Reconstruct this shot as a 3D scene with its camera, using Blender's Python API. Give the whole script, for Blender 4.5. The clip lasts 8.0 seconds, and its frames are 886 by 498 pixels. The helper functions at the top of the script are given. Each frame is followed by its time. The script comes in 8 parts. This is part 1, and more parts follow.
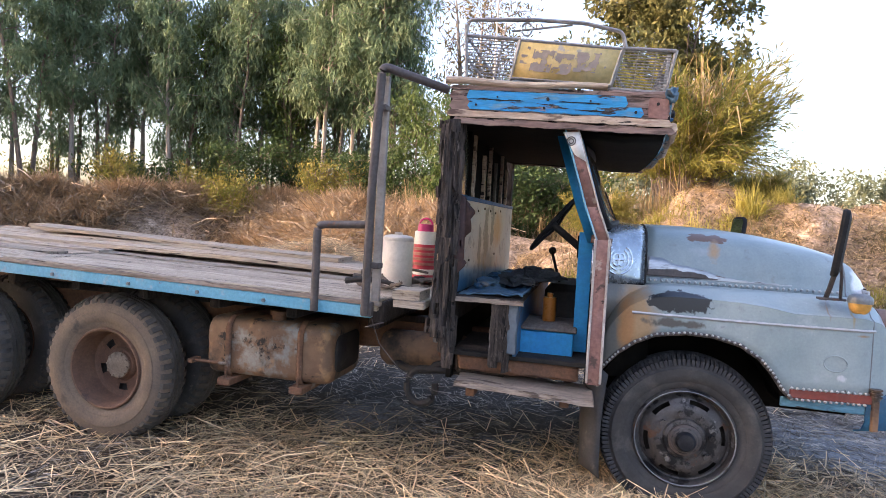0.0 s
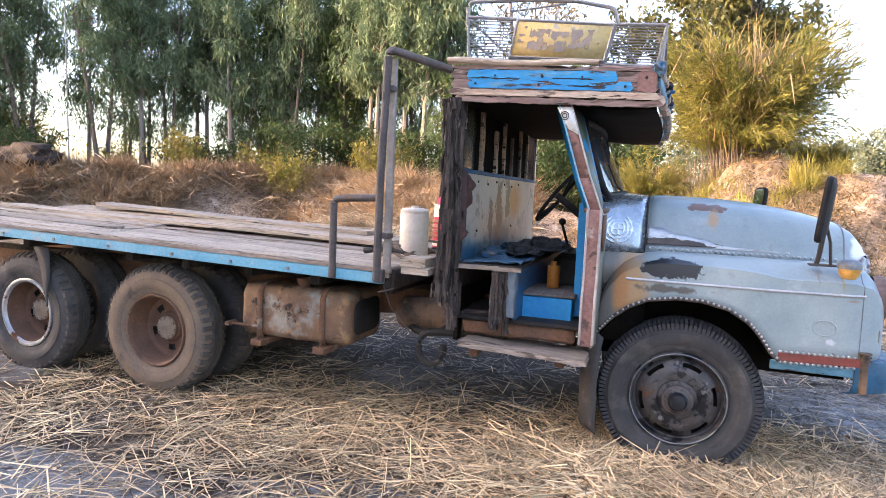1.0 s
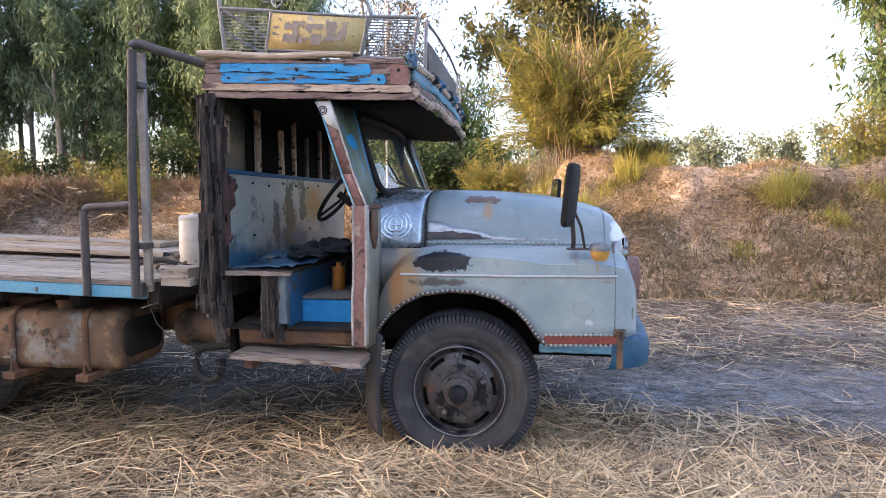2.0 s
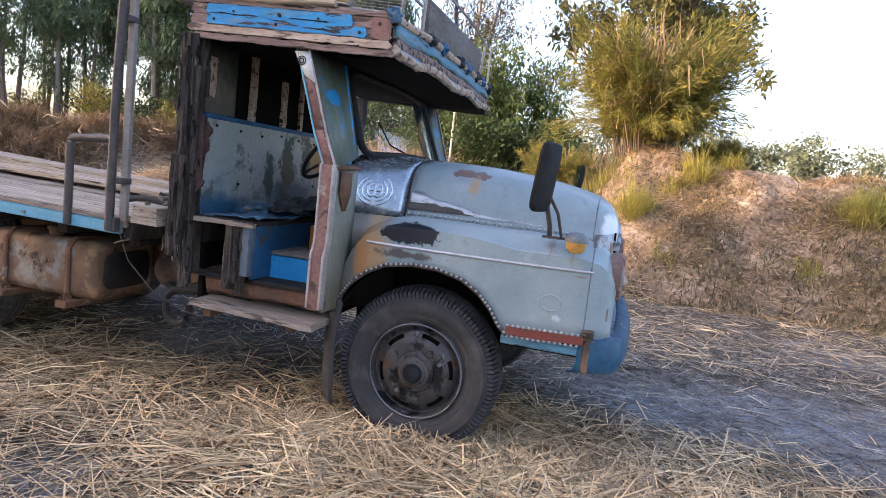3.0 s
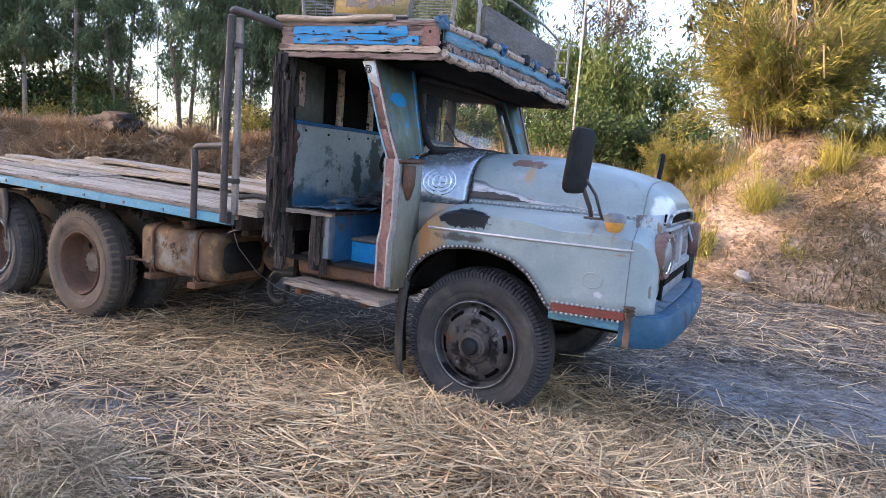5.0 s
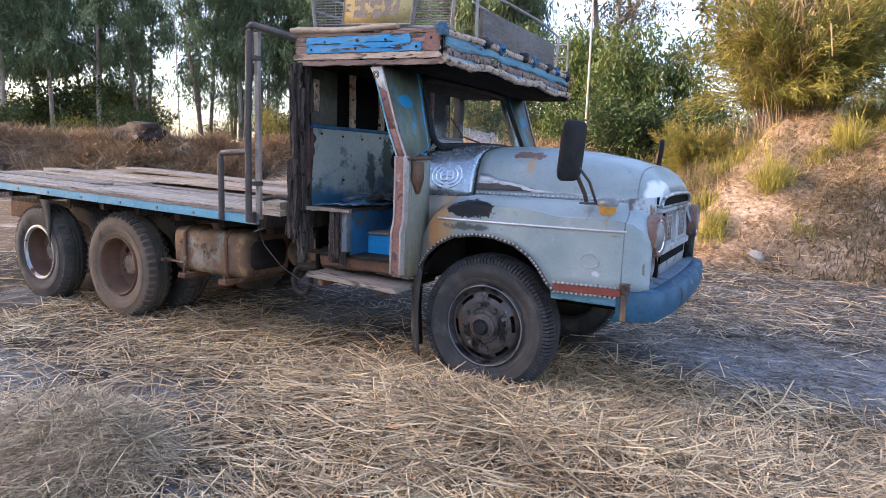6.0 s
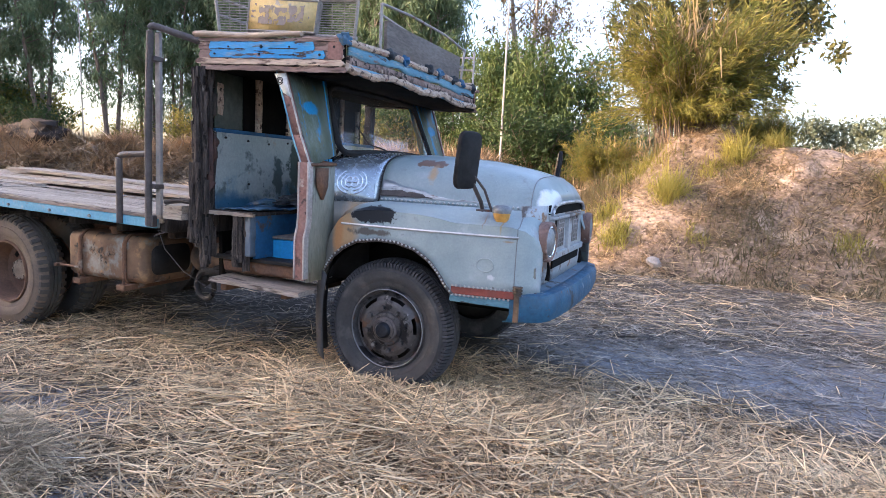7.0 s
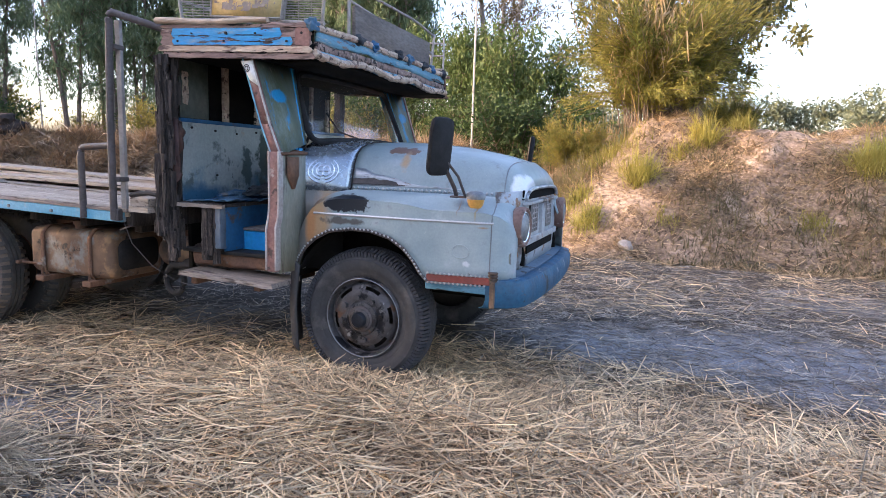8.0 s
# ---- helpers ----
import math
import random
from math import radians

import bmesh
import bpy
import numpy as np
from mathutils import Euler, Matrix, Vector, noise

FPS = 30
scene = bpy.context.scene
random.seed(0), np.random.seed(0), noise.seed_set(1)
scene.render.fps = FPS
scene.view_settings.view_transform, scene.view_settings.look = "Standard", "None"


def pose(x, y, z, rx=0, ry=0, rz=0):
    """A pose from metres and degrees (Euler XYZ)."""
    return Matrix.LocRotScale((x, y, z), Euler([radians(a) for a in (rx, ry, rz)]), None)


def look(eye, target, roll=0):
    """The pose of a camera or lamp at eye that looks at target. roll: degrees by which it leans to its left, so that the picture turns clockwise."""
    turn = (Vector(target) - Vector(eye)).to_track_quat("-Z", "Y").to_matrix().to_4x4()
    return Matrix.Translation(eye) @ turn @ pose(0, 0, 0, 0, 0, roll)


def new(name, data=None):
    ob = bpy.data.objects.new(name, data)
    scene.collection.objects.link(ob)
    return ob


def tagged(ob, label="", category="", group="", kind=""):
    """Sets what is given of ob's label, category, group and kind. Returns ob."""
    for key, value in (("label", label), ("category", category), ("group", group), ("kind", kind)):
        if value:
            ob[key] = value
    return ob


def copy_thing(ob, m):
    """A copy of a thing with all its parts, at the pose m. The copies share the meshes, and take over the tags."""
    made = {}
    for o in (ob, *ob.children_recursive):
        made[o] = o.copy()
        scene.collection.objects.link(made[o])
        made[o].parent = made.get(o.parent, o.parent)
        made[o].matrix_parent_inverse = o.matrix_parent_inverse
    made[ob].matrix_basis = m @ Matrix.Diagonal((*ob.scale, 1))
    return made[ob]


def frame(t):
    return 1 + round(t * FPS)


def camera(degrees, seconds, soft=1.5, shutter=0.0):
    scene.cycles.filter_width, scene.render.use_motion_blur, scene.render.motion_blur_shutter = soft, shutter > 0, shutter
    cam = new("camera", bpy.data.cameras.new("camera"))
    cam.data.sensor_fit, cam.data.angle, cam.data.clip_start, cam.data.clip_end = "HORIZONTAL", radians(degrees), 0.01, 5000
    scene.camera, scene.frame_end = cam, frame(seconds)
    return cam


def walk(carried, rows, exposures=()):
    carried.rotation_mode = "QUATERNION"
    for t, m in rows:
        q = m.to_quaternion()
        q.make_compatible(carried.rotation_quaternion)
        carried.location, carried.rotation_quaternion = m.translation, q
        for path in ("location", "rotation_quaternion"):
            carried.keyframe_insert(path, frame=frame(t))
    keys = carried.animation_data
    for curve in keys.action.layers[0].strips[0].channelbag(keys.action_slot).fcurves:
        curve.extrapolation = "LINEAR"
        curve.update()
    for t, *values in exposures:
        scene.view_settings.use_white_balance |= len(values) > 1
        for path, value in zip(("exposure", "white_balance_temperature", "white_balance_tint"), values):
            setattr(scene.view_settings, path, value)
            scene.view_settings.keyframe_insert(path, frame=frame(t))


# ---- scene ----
cam = camera(70.8, 8.0, 0.7)
PATH = [
    (0, (-0.597, -5.02, 1.737), (-1.073, -3.08, 1.64), 3.2),
    (0.5, (-0.382, -5.132, 1.71), (-1.053, -3.251, 1.602), 2.4),
    (1, (-0.171, -5.191, 1.724), (-0.827, -3.31, 1.546), 2.5),
    (1.5, (0.147, -5.059, 1.713), (-0.395, -3.136, 1.623), 4.9),
    (2, (0.457, -4.892, 1.689), (0.172, -2.918, 1.538), -0.1),
    (2.2, (0.579, -4.794, 1.667), (0.379, -2.812, 1.49), 1.4),
    (3.3, (1.162, -4.531, 1.676), (0.496, -2.658, 1.451), 5.1),
    (3.5, (1.222, -4.566, 1.676), (0.498, -2.709, 1.51), 3.4),
    (4, (1.364, -4.661, 1.619), (0.633, -2.813, 1.395), 3.6),
    (4.5, (1.518, -4.695, 1.603), (0.577, -2.958, 1.289), 3.9),
    (4.7, (1.582, -4.675, 1.619), (0.674, -2.918, 1.317), 5.0),
    (5.8, (1.86, -4.903, 1.636), (0.838, -3.193, 1.464), 0.6),
    (6, (1.904, -4.946, 1.635), (0.917, -3.229, 1.359), 1.7),
    (6.5, (2.02, -4.991, 1.642), (1.192, -3.188, 1.386), 2.5),
    (7, (2.096, -5.001, 1.647), (1.327, -3.172, 1.401), 2.8),
    (7.5, (2.091, -4.993, 1.647), (1.365, -3.15, 1.37), 1.9),
    (8, (2.079, -4.983, 1.639), (1.392, -3.125, 1.358), 1.8),
]
walk(cam, [(t, look(eye, target, roll)) for t, eye, target, roll in PATH], [(0.0, 2.35, 6370, 23), (1.0, 2.72, 6370, 23), (1.5, 2.6, 6320, 23), (2.0, 2.32, 6320, 23), (3.5, 2.18, 6220, 23), (4.5, 2.38, 6120, 23), (6.0, 2.27, 6070, 23), (6.5, 2.4, 6070, 23), (7.0, 2.36, 6070, 23), (8.0, 2.3, 6070, 23)])

# ---- light ----
world = bpy.data.worlds.new("sky")
scene.world = world
world.use_nodes = True
SUN_EL, SUN_AZ = radians(17), radians(214)      # azimuth: where the sun stands, counted from +x towards +y
wn = world.node_tree
sky = wn.nodes.new("ShaderNodeTexSky")
sky.sky_type = "NISHITA"
sky.sun_disc = False
sky.sun_elevation = SUN_EL
sky.sun_rotation = radians(90) - SUN_AZ
sky.air_density, sky.dust_density, sky.ozone_density = 1.0, 3.0, 1.0
back = wn.nodes["Background"]
back.inputs["Strength"].default_value = 0.15
wn.links.new(sky.outputs["Color"], back.inputs["Color"])
sun = new("sun", bpy.data.lights.new("sun", "SUN"))
sun.data.energy, sun.data.angle, sun.data.color = 1.9, radians(0.6), (1.0, 0.74, 0.46)
sun_from = Vector((math.cos(SUN_EL) * math.cos(SUN_AZ), math.cos(SUN_EL) * math.sin(SUN_AZ), math.sin(SUN_EL)))
sun.matrix_world = look(sun_from * 60, (0, 0, 0))

# ---- materials ----
def mat(name, cols, scale=3.0, rough=0.7, metal=0.0, fine=40.0, fine_amt=0.35, bump=0.3, spots=(), stretch=(1, 1, 1), piece=0.0, island=0.0, spec=0.4, detail=6.0, blotches=(), dent=0.0):
    """A worn surface: two colours by broad noise, fine grain over it, and spots of other colours (colour, scale, threshold, softness)."""
    m = bpy.data.materials.new(name)
    m.use_nodes = True
    n, l = m.node_tree.nodes, m.node_tree.links
    bs = n["Principled BSDF"]
    tc = n.new("ShaderNodeTexCoord")
    mp = n.new("ShaderNodeMapping")
    mp.inputs["Scale"].default_value = stretch
    l.new(tc.outputs["Object"], mp.inputs["Vector"])

    def noisy(sc, det=detail, off=0.0):
        t = n.new("ShaderNodeTexNoise")
        t.inputs["Scale"].default_value = sc
        t.inputs["Detail"].default_value = det
        t.inputs["Roughness"].default_value = 0.62
        if off:
            a = n.new("ShaderNodeVectorMath")
            a.inputs[1].default_value = (off, off * 0.7, -off)
            l.new(mp.outputs["Vector"], a.inputs[0])
            l.new(a.outputs[0], t.inputs["Vector"])
        else:
            l.new(mp.outputs["Vector"], t.inputs["Vector"])
        return t.outputs["Fac"]

    def mixed(fac, a, b, blend="MIX"):
        x = n.new("ShaderNodeMix")
        x.data_type, x.blend_type = "RGBA", blend
        for sock, v in ((x.inputs[0], fac), (x.inputs[6], a), (x.inputs[7], b)):
            if hasattr(v, "links"):
                l.new(v, sock)
            else:
                sock.default_value = (*v, 1) if isinstance(v, tuple) else v
        return x.outputs[2]

    def ramp(fac, lo, hi):
        r = n.new("ShaderNodeMapRange")
        r.inputs["From Min"].default_value, r.inputs["From Max"].default_value = lo, hi
        l.new(fac, r.inputs["Value"])
        return r.outputs["Result"]

    col = mixed(ramp(noisy(scale), 0.35, 0.65), cols[0], cols[1])
    for i, (c, sc, th, soft) in enumerate(spots):
        col = mixed(ramp(noisy(sc, off=7.3 * (i + 1)), th, th + soft), col, c)
    for c, at, size, soft, *more in blotches:
        rag_amt, rag_sc = more or (1.0, 9.0)
        sub, div, ln = (n.new("ShaderNodeVectorMath") for _ in range(3))
        sub.operation, div.operation, ln.operation = "SUBTRACT", "DIVIDE", "LENGTH"
        sub.inputs[1].default_value, div.inputs[1].default_value = at, size
        l.new(tc.outputs["Object"], sub.inputs[0])
        l.new(sub.outputs[0], div.inputs[0])
        l.new(div.outputs[0], ln.inputs[0])
        add = n.new("ShaderNodeMath")
        add.operation = "ADD"
        add.operation = "MULTIPLY_ADD"
        l.new(noisy(rag_sc, off=3.1), add.inputs[0])
        add.inputs[1].default_value = rag_amt
        l.new(ln.outputs["Value"], add.inputs[2])
        col = mixed(ramp(add.outputs[0], 1 + 0.5 * rag_amt, 1 + 0.5 * rag_amt - soft), col, c)
    grain = noisy(fine, 4.0)
    shade = n.new("ShaderNodeMapRange")
    shade.inputs["From Min"].default_value, shade.inputs["From Max"].default_value = 0.25, 0.75
    shade.inputs["To Min"].default_value, shade.inputs["To Max"].default_value = 1 - fine_amt, 1 + fine_amt * 0.6
    l.new(grain, shade.inputs["Value"])
    col = mixed(1.0, col, shade.outputs["Result"], "MULTIPLY")
    if piece or island:
        inf = n.new("ShaderNodeObjectInfo" if piece else "ShaderNodeNewGeometry")
        rr = n.new("ShaderNodeMapRange")
        amt = piece or island
        rr.inputs["To Min"].default_value, rr.inputs["To Max"].default_value = 1 - amt, 1 + amt
        l.new(inf.outputs["Random" if piece else "Random Per Island"], rr.inputs["Value"])
        col = mixed(1.0, col, rr.outputs["Result"], "MULTIPLY")
    l.new(col, bs.inputs["Base Color"])
    bs.inputs["Metallic"].default_value = metal
    bs.inputs["Specular IOR Level"].default_value = spec
    rv = n.new("ShaderNodeMapRange")
    rv.inputs["To Min"].default_value, rv.inputs["To Max"].default_value = max(0.05, rough - 0.12), min(1, rough + 0.12)
    l.new(grain, rv.inputs["Value"])
    l.new(rv.outputs["Result"], bs.inputs["Roughness"])
    if bump:
        b = n.new("ShaderNodeBump")
        b.inputs["Strength"].default_value, b.inputs["Distance"].default_value = bump, 0.01
        l.new(grain, b.inputs["Height"])
        if dent:
            big = n.new("ShaderNodeBump")
            big.inputs["Strength"].default_value, big.inputs["Distance"].default_value = dent, 0.05
            l.new(noisy(2.6, 2.0, 5.5), big.inputs["Height"])
            l.new(big.outputs["Normal"], b.inputs["Normal"])
        l.new(b.outputs["Normal"], bs.inputs["Normal"])
    return m


def leafy(name, a, b, island=0.45, rough=0.6, through_light=0.35):
    """Leaves: two greens by random leaf, with light shining through."""
    m = bpy.data.materials.new(name)
    m.use_nodes = True
    n, l = m.node_tree.nodes, m.node_tree.links
    bs = n["Principled BSDF"]
    g = n.new("ShaderNodeNewGeometry")
    x = n.new("ShaderNodeMix")
    x.data_type = "RGBA"
    x.inputs[6].default_value, x.inputs[7].default_value = (*a, 1), (*b, 1)
    tc, nz, mr, mx0 = (n.new("ShaderNode" + k) for k in ("TexCoord", "TexNoise", "MapRange", "Mix"))
    nz.inputs["Scale"].default_value, nz.inputs["Detail"].default_value = 1.3, 2.0
    mr.inputs["From Min"].default_value, mr.inputs["From Max"].default_value = 0.36, 0.64
    l.new(tc.outputs["Object"], nz.inputs["Vector"])
    l.new(nz.outputs["Fac"], mr.inputs["Value"])
    mx0.inputs[0].default_value = 0.55
    l.new(g.outputs["Random Per Island"], mx0.inputs[2])
    l.new(mr.outputs["Result"], mx0.inputs[3])
    l.new(mx0.outputs[0], x.inputs[0])
    l.new(x.outputs[2], bs.inputs["Base Color"])
    bs.inputs["Roughness"].default_value = rough
    bs.inputs["Specular IOR Level"].default_value = 0.3
    t = n.new("ShaderNodeBsdfTranslucent")
    l.new(x.outputs[2], t.inputs["Color"])
    mx = n.new("ShaderNodeMixShader")
    mx.inputs[0].default_value = through_light
    l.new(bs.outputs[0], mx.inputs[1])
    l.new(t.outputs[0], mx.inputs[2])
    l.new(mx.outputs[0], n["Material Output"].inputs["Surface"])
    return m


RUST = (0.16, 0.065, 0.03)
body_paint = mat("grey_blue_paint", ((0.235, 0.302, 0.315), (0.33, 0.392, 0.40)), 2.6, 0.36, 0, 70, 0.10, 0.06, dent=0.22,
                 spots=(((0.47, 0.50, 0.52), 5, 0.60, 0.10), ((0.20, 0.18, 0.16), 9, 0.68, 0.05), (RUST, 6, 0.70, 0.03)))
fender_paint = mat("grey_blue_fender_paint", ((0.235, 0.302, 0.315), (0.33, 0.392, 0.40)), 2.6, 0.36, 0, 70, 0.10, 0.06, dent=0.22,
                   spots=(((0.38, 0.425, 0.45), 4, 0.60, 0.14), ((0.46, 0.49, 0.51), 30, 0.70, 0.03), ((0.22, 0.25, 0.25), 7, 0.60, 0.12), ((0.12, 0.10, 0.09), 22, 0.70, 0.03)),
                   blotches=(((0.17, 0.165, 0.15), (-0.52, -1.05, 1.15), (0.17, 3, 0.55), 0.35), ((0.40, 0.26, 0.14), (-0.33, -1.05, 1.20), (0.13, 3, 0.28), 0.6, 1.2, 6.0), ((0.42, 0.21, 0.09), (-0.385, -1.05, 1.17), (0.06, 3, 0.22), 0.6, 1.2, 8.0),
                             ((0.34, 0.26, 0.13), (0.845, -1.05, 1.315), (0.010, 3, 0.09), 0.9, 0.8, 14.0), ((0.27, 0.19, 0.14), (0.72, -1.05, 1.33), (0.008, 3, 0.06), 0.9, 0.8, 14.0), ((0.55, 0.58, 0.60), (0.80, -1.05, 0.955), (0.03, 3, 0.022), 0.4, 1.6, 30.0), ((0.30, 0.20, 0.12), (0.90, -1.05, 1.205), (0.05, 3, 0.008), 0.9, 1.6, 30.0),
                             ((0.10, 0.095, 0.085), (-0.10, -1.05, 1.195), (0.20, 3, 0.030), 0.4, 2.2, 14.0), ((0.018, 0.021, 0.026), (-0.075, -1.0, 1.318), (0.175, 3, 0.066), 0.12, 1.9, 13.0), ((0.018, 0.021, 0.026), (-0.17, -1.0, 1.312), (0.10, 3, 0.05), 0.12, 1.6, 16.0)))
hood_paint = mat("grey_blue_hood_paint", ((0.235, 0.302, 0.315), (0.33, 0.392, 0.40)), 2.6, 0.36, 0, 70, 0.10, 0.06, dent=0.22,
                 spots=(((0.38, 0.425, 0.45), 4, 0.60, 0.14), ((0.46, 0.49, 0.51), 30, 0.70, 0.03), ((0.22, 0.25, 0.25), 7, 0.60, 0.12), ((0.12, 0.10, 0.09), 22, 0.70, 0.03)),
                 blotches=(((0.20, 0.12, 0.09), (0.12, -0.40, 1.70), (0.17, 0.30, 0.034), 0.12, 2.0, 12.0), ((0.46, 0.31, 0.18), (0.15, -0.52, 1.62), (0.05, 0.3, 0.09), 0.5, 1.4, 10.0),
                           
                           # pale patch paints a shiny highlight on the nose
                           ((0.72, 0.75, 0.78), (1.02, -0.45, 1.46), (0.10, 0.25, 0.10), 0.25)))
silver = mat("bare_silver_metal", ((0.46, 0.50, 0.53), (0.27, 0.31, 0.35)), 5, 0.26, 0.7, 30, 0.06, 0.03, dent=0.4, spots=(((0.16, 0.17, 0.18), 3.5, 0.58, 0.10), ((0.30, 0.34, 0.37), 5, 0.60, 0.1)))
flame_metal = mat("scuffed_bare_metal", ((0.52, 0.55, 0.58), (0.33, 0.36, 0.39)), 7, 0.40, 0.6, 40, 0.25, 0.1, dent=0.5, stretch=(0.5, 1, 2.5), spots=(((0.12, 0.12, 0.125), 6, 0.58, 0.06), ((0.22, 0.15, 0.12), 7, 0.63, 0.05)))
dull_silver = mat("dull_silver_rim", ((0.55, 0.57, 0.59), (0.36, 0.37, 0.39)), 5, 0.4, 0.6, 40, 0.25, 0.15, spots=((RUST, 6, 0.60, 0.06), ((0.07, 0.06, 0.055), 5, 0.60, 0.06)))
dull_steel = mat("dull_steel", ((0.20, 0.21, 0.22), (0.30, 0.31, 0.32)), 6, 0.5, 0.5, 50, 0.3, 0.2, spots=((RUST, 5, 0.62, 0.08),))
chrome = mat("worn_chrome", ((0.75, 0.75, 0.75), (0.6, 0.6, 0.6)), 6, 0.18, 1.0, 60, 0.15, 0.05, spots=((RUST, 9, 0.68, 0.04),))
rusty = mat("rusty_steel", ((0.20, 0.10, 0.055), (0.11, 0.065, 0.045)), 4, 0.85, 0.1, 50, 0.4, 0.4, spots=(((0.26, 0.23, 0.20), 5, 0.62, 0.1),))
tank_mat = mat("dusty_rusty_tank", ((0.24, 0.145, 0.085), (0.13, 0.08, 0.052)), 2.2, 0.65, 0.1, 26, 0.18, 0.15, dent=0.4,
               spots=(((0.045, 0.036, 0.032), 3.0, 0.51, 0.12), ((0.25, 0.25, 0.23), 3, 0.57, 0.08), ((0.02, 0.017, 0.016), 7, 0.60, 0.05), ((0.34, 0.20, 0.10), 5, 0.60, 0.08)))
pipe_mat = mat("grey_brown_pipe", ((0.075, 0.065, 0.062), (0.12, 0.10, 0.095)), 6, 0.6, 0.2, 50, 0.3, 0.2, spots=((RUST, 6, 0.64, 0.06),))
blue_paint = mat("bright_blue_paint", ((0.010, 0.235, 0.56), (0.02, 0.31, 0.62)), 4, 0.5, 0, 40, 0.2, 0.2,
                 spots=(((0.20, 0.14, 0.11), 7, 0.71, 0.03),))
roof_blue = mat("cracked_blue_paint", ((0.012, 0.25, 0.56), (0.03, 0.33, 0.62)), 3, 0.6, 0, 30, 0.3, 0.4, stretch=(0.6, 3, 3),
                spots=(((0.045, 0.035, 0.032), 7, 0.58, 0.03), ((0.16, 0.30, 0.40), 4, 0.56, 0.1), ((0.30, 0.19, 0.14), 5, 0.63, 0.03)))
# near-black that stands in for deep shade in cavities and the cab
black = mat("shade_black", ((0.004, 0.004, 0.004), (0.010, 0.009, 0.008)), 6, 0.9, 0, 40, 0.3, 0.2, spec=0.1)
dark_glass = mat("dark_dirty_glass", ((0.045, 0.06, 0.05), (0.12, 0.13, 0.105)), 3, 0.16, 0, 20, 0.3, 0.02, spec=0.9, spots=(((0.10, 0.10, 0.08), 5, 0.63, 0.1),))
olive_panel = mat("stained_olive_panel", ((0.20, 0.21, 0.16), (0.28, 0.27, 0.22)), 4, 0.5, 0, 40, 0.25, 0.15, stretch=(2, 2, 0.5), spots=(((0.10, 0.075, 0.055), 5, 0.60, 0.08), ((0.36, 0.40, 0.40), 4, 0.64, 0.08)))
trim_white = mat("worn_pale_trim", ((0.48, 0.44, 0.40), (0.36, 0.31, 0.28)), 8, 0.5, 0.2, 50, 0.3, 0.2)
deep_blue = mat("deep_blue_paint", ((0.014, 0.085, 0.19), (0.03, 0.14, 0.29)), 4, 0.55, 0, 40, 0.25, 0.2, spots=(((0.10, 0.08, 0.07), 6, 0.60, 0.06),))
bed_blue = mat("pale_blue_rail_paint", ((0.11, 0.36, 0.50), (0.20, 0.45, 0.57)), 3, 0.6, 0, 40, 0.25, 0.2,
               spots=(((0.32, 0.40, 0.44), 5, 0.58, 0.08), (RUST, 7, 0.68, 0.05)))
pink_wood = mat("pinkish_weathered_wood", ((0.21, 0.135, 0.115), (0.32, 0.225, 0.19)), 5, 0.8, 0, 30, 0.4, 0.5, stretch=(0.4, 2.5, 2.5),
                spots=(((0.11, 0.075, 0.06), 6, 0.54, 0.06), ((0.50, 0.42, 0.34), 4, 0.58, 0.08), ((0.022, 0.017, 0.015), 9, 0.58, 0.03)))
pillar_red = mat("faded_red_brown_paint", ((0.235, 0.115, 0.095), (0.31, 0.17, 0.14)), 5, 0.7, 0, 40, 0.3, 0.3,
                 spots=(((0.10, 0.065, 0.055), 8, 0.60, 0.05), ((0.46, 0.36, 0.30), 6, 0.64, 0.05), ((0.03, 0.025, 0.022), 14, 0.66, 0.03)))
cream_wood = mat("cream_weathered_wood", ((0.58, 0.46, 0.35), (0.42, 0.30, 0.225)), 5, 0.8, 0, 30, 0.4, 0.5, stretch=(0.4, 2.5, 2.5),
                 spots=(((0.13, 0.085, 0.07), 6, 0.57, 0.05), ((0.38, 0.20, 0.15), 4, 0.60, 0.06), ((0.025, 0.018, 0.016), 9, 0.60, 0.03)))
rotten = mat("rotten_dark_wood", ((0.014, 0.011, 0.010), (0.060, 0.046, 0.040)), 8, 0.9, 0, 50, 0.5, 0.9, stretch=(3, 3, 0.6),
             spots=(((0.025, 0.02, 0.018), 9, 0.55, 0.08), ((0.24, 0.20, 0.17), 9, 0.66, 0.06)))
rotten_post = mat("grey_rotten_post", ((0.020, 0.016, 0.014), (0.105, 0.082, 0.070)), 7, 0.9, 0, 34, 0.6, 1.0, stretch=(7, 7, 0.7), spots=(((0.010, 0.008, 0.007), 6, 0.56, 0.05), ((0.26, 0.215, 0.18), 8, 0.64, 0.05)))
plank_mat = mat("weathered_bed_planks", ((0.33, 0.265, 0.205), (0.49, 0.41, 0.325)), 4, 0.9, 0, 26, 0.55, 0.8, stretch=(0.25, 5, 5), piece=0.28,
                spots=(((0.17, 0.125, 0.10), 5, 0.57, 0.07), ((0.035, 0.026, 0.022), 8, 0.62, 0.03)))
pale_plank = mat("pale_loose_boards", ((0.34, 0.27, 0.205), (0.46, 0.375, 0.29)), 4, 0.9, 0, 26, 0.4, 0.6, stretch=(0.25, 5, 5), piece=0.12,
                 spots=(((0.17, 0.12, 0.085), 6, 0.58, 0.06), ((0.04, 0.03, 0.025), 8, 0.62, 0.03)))
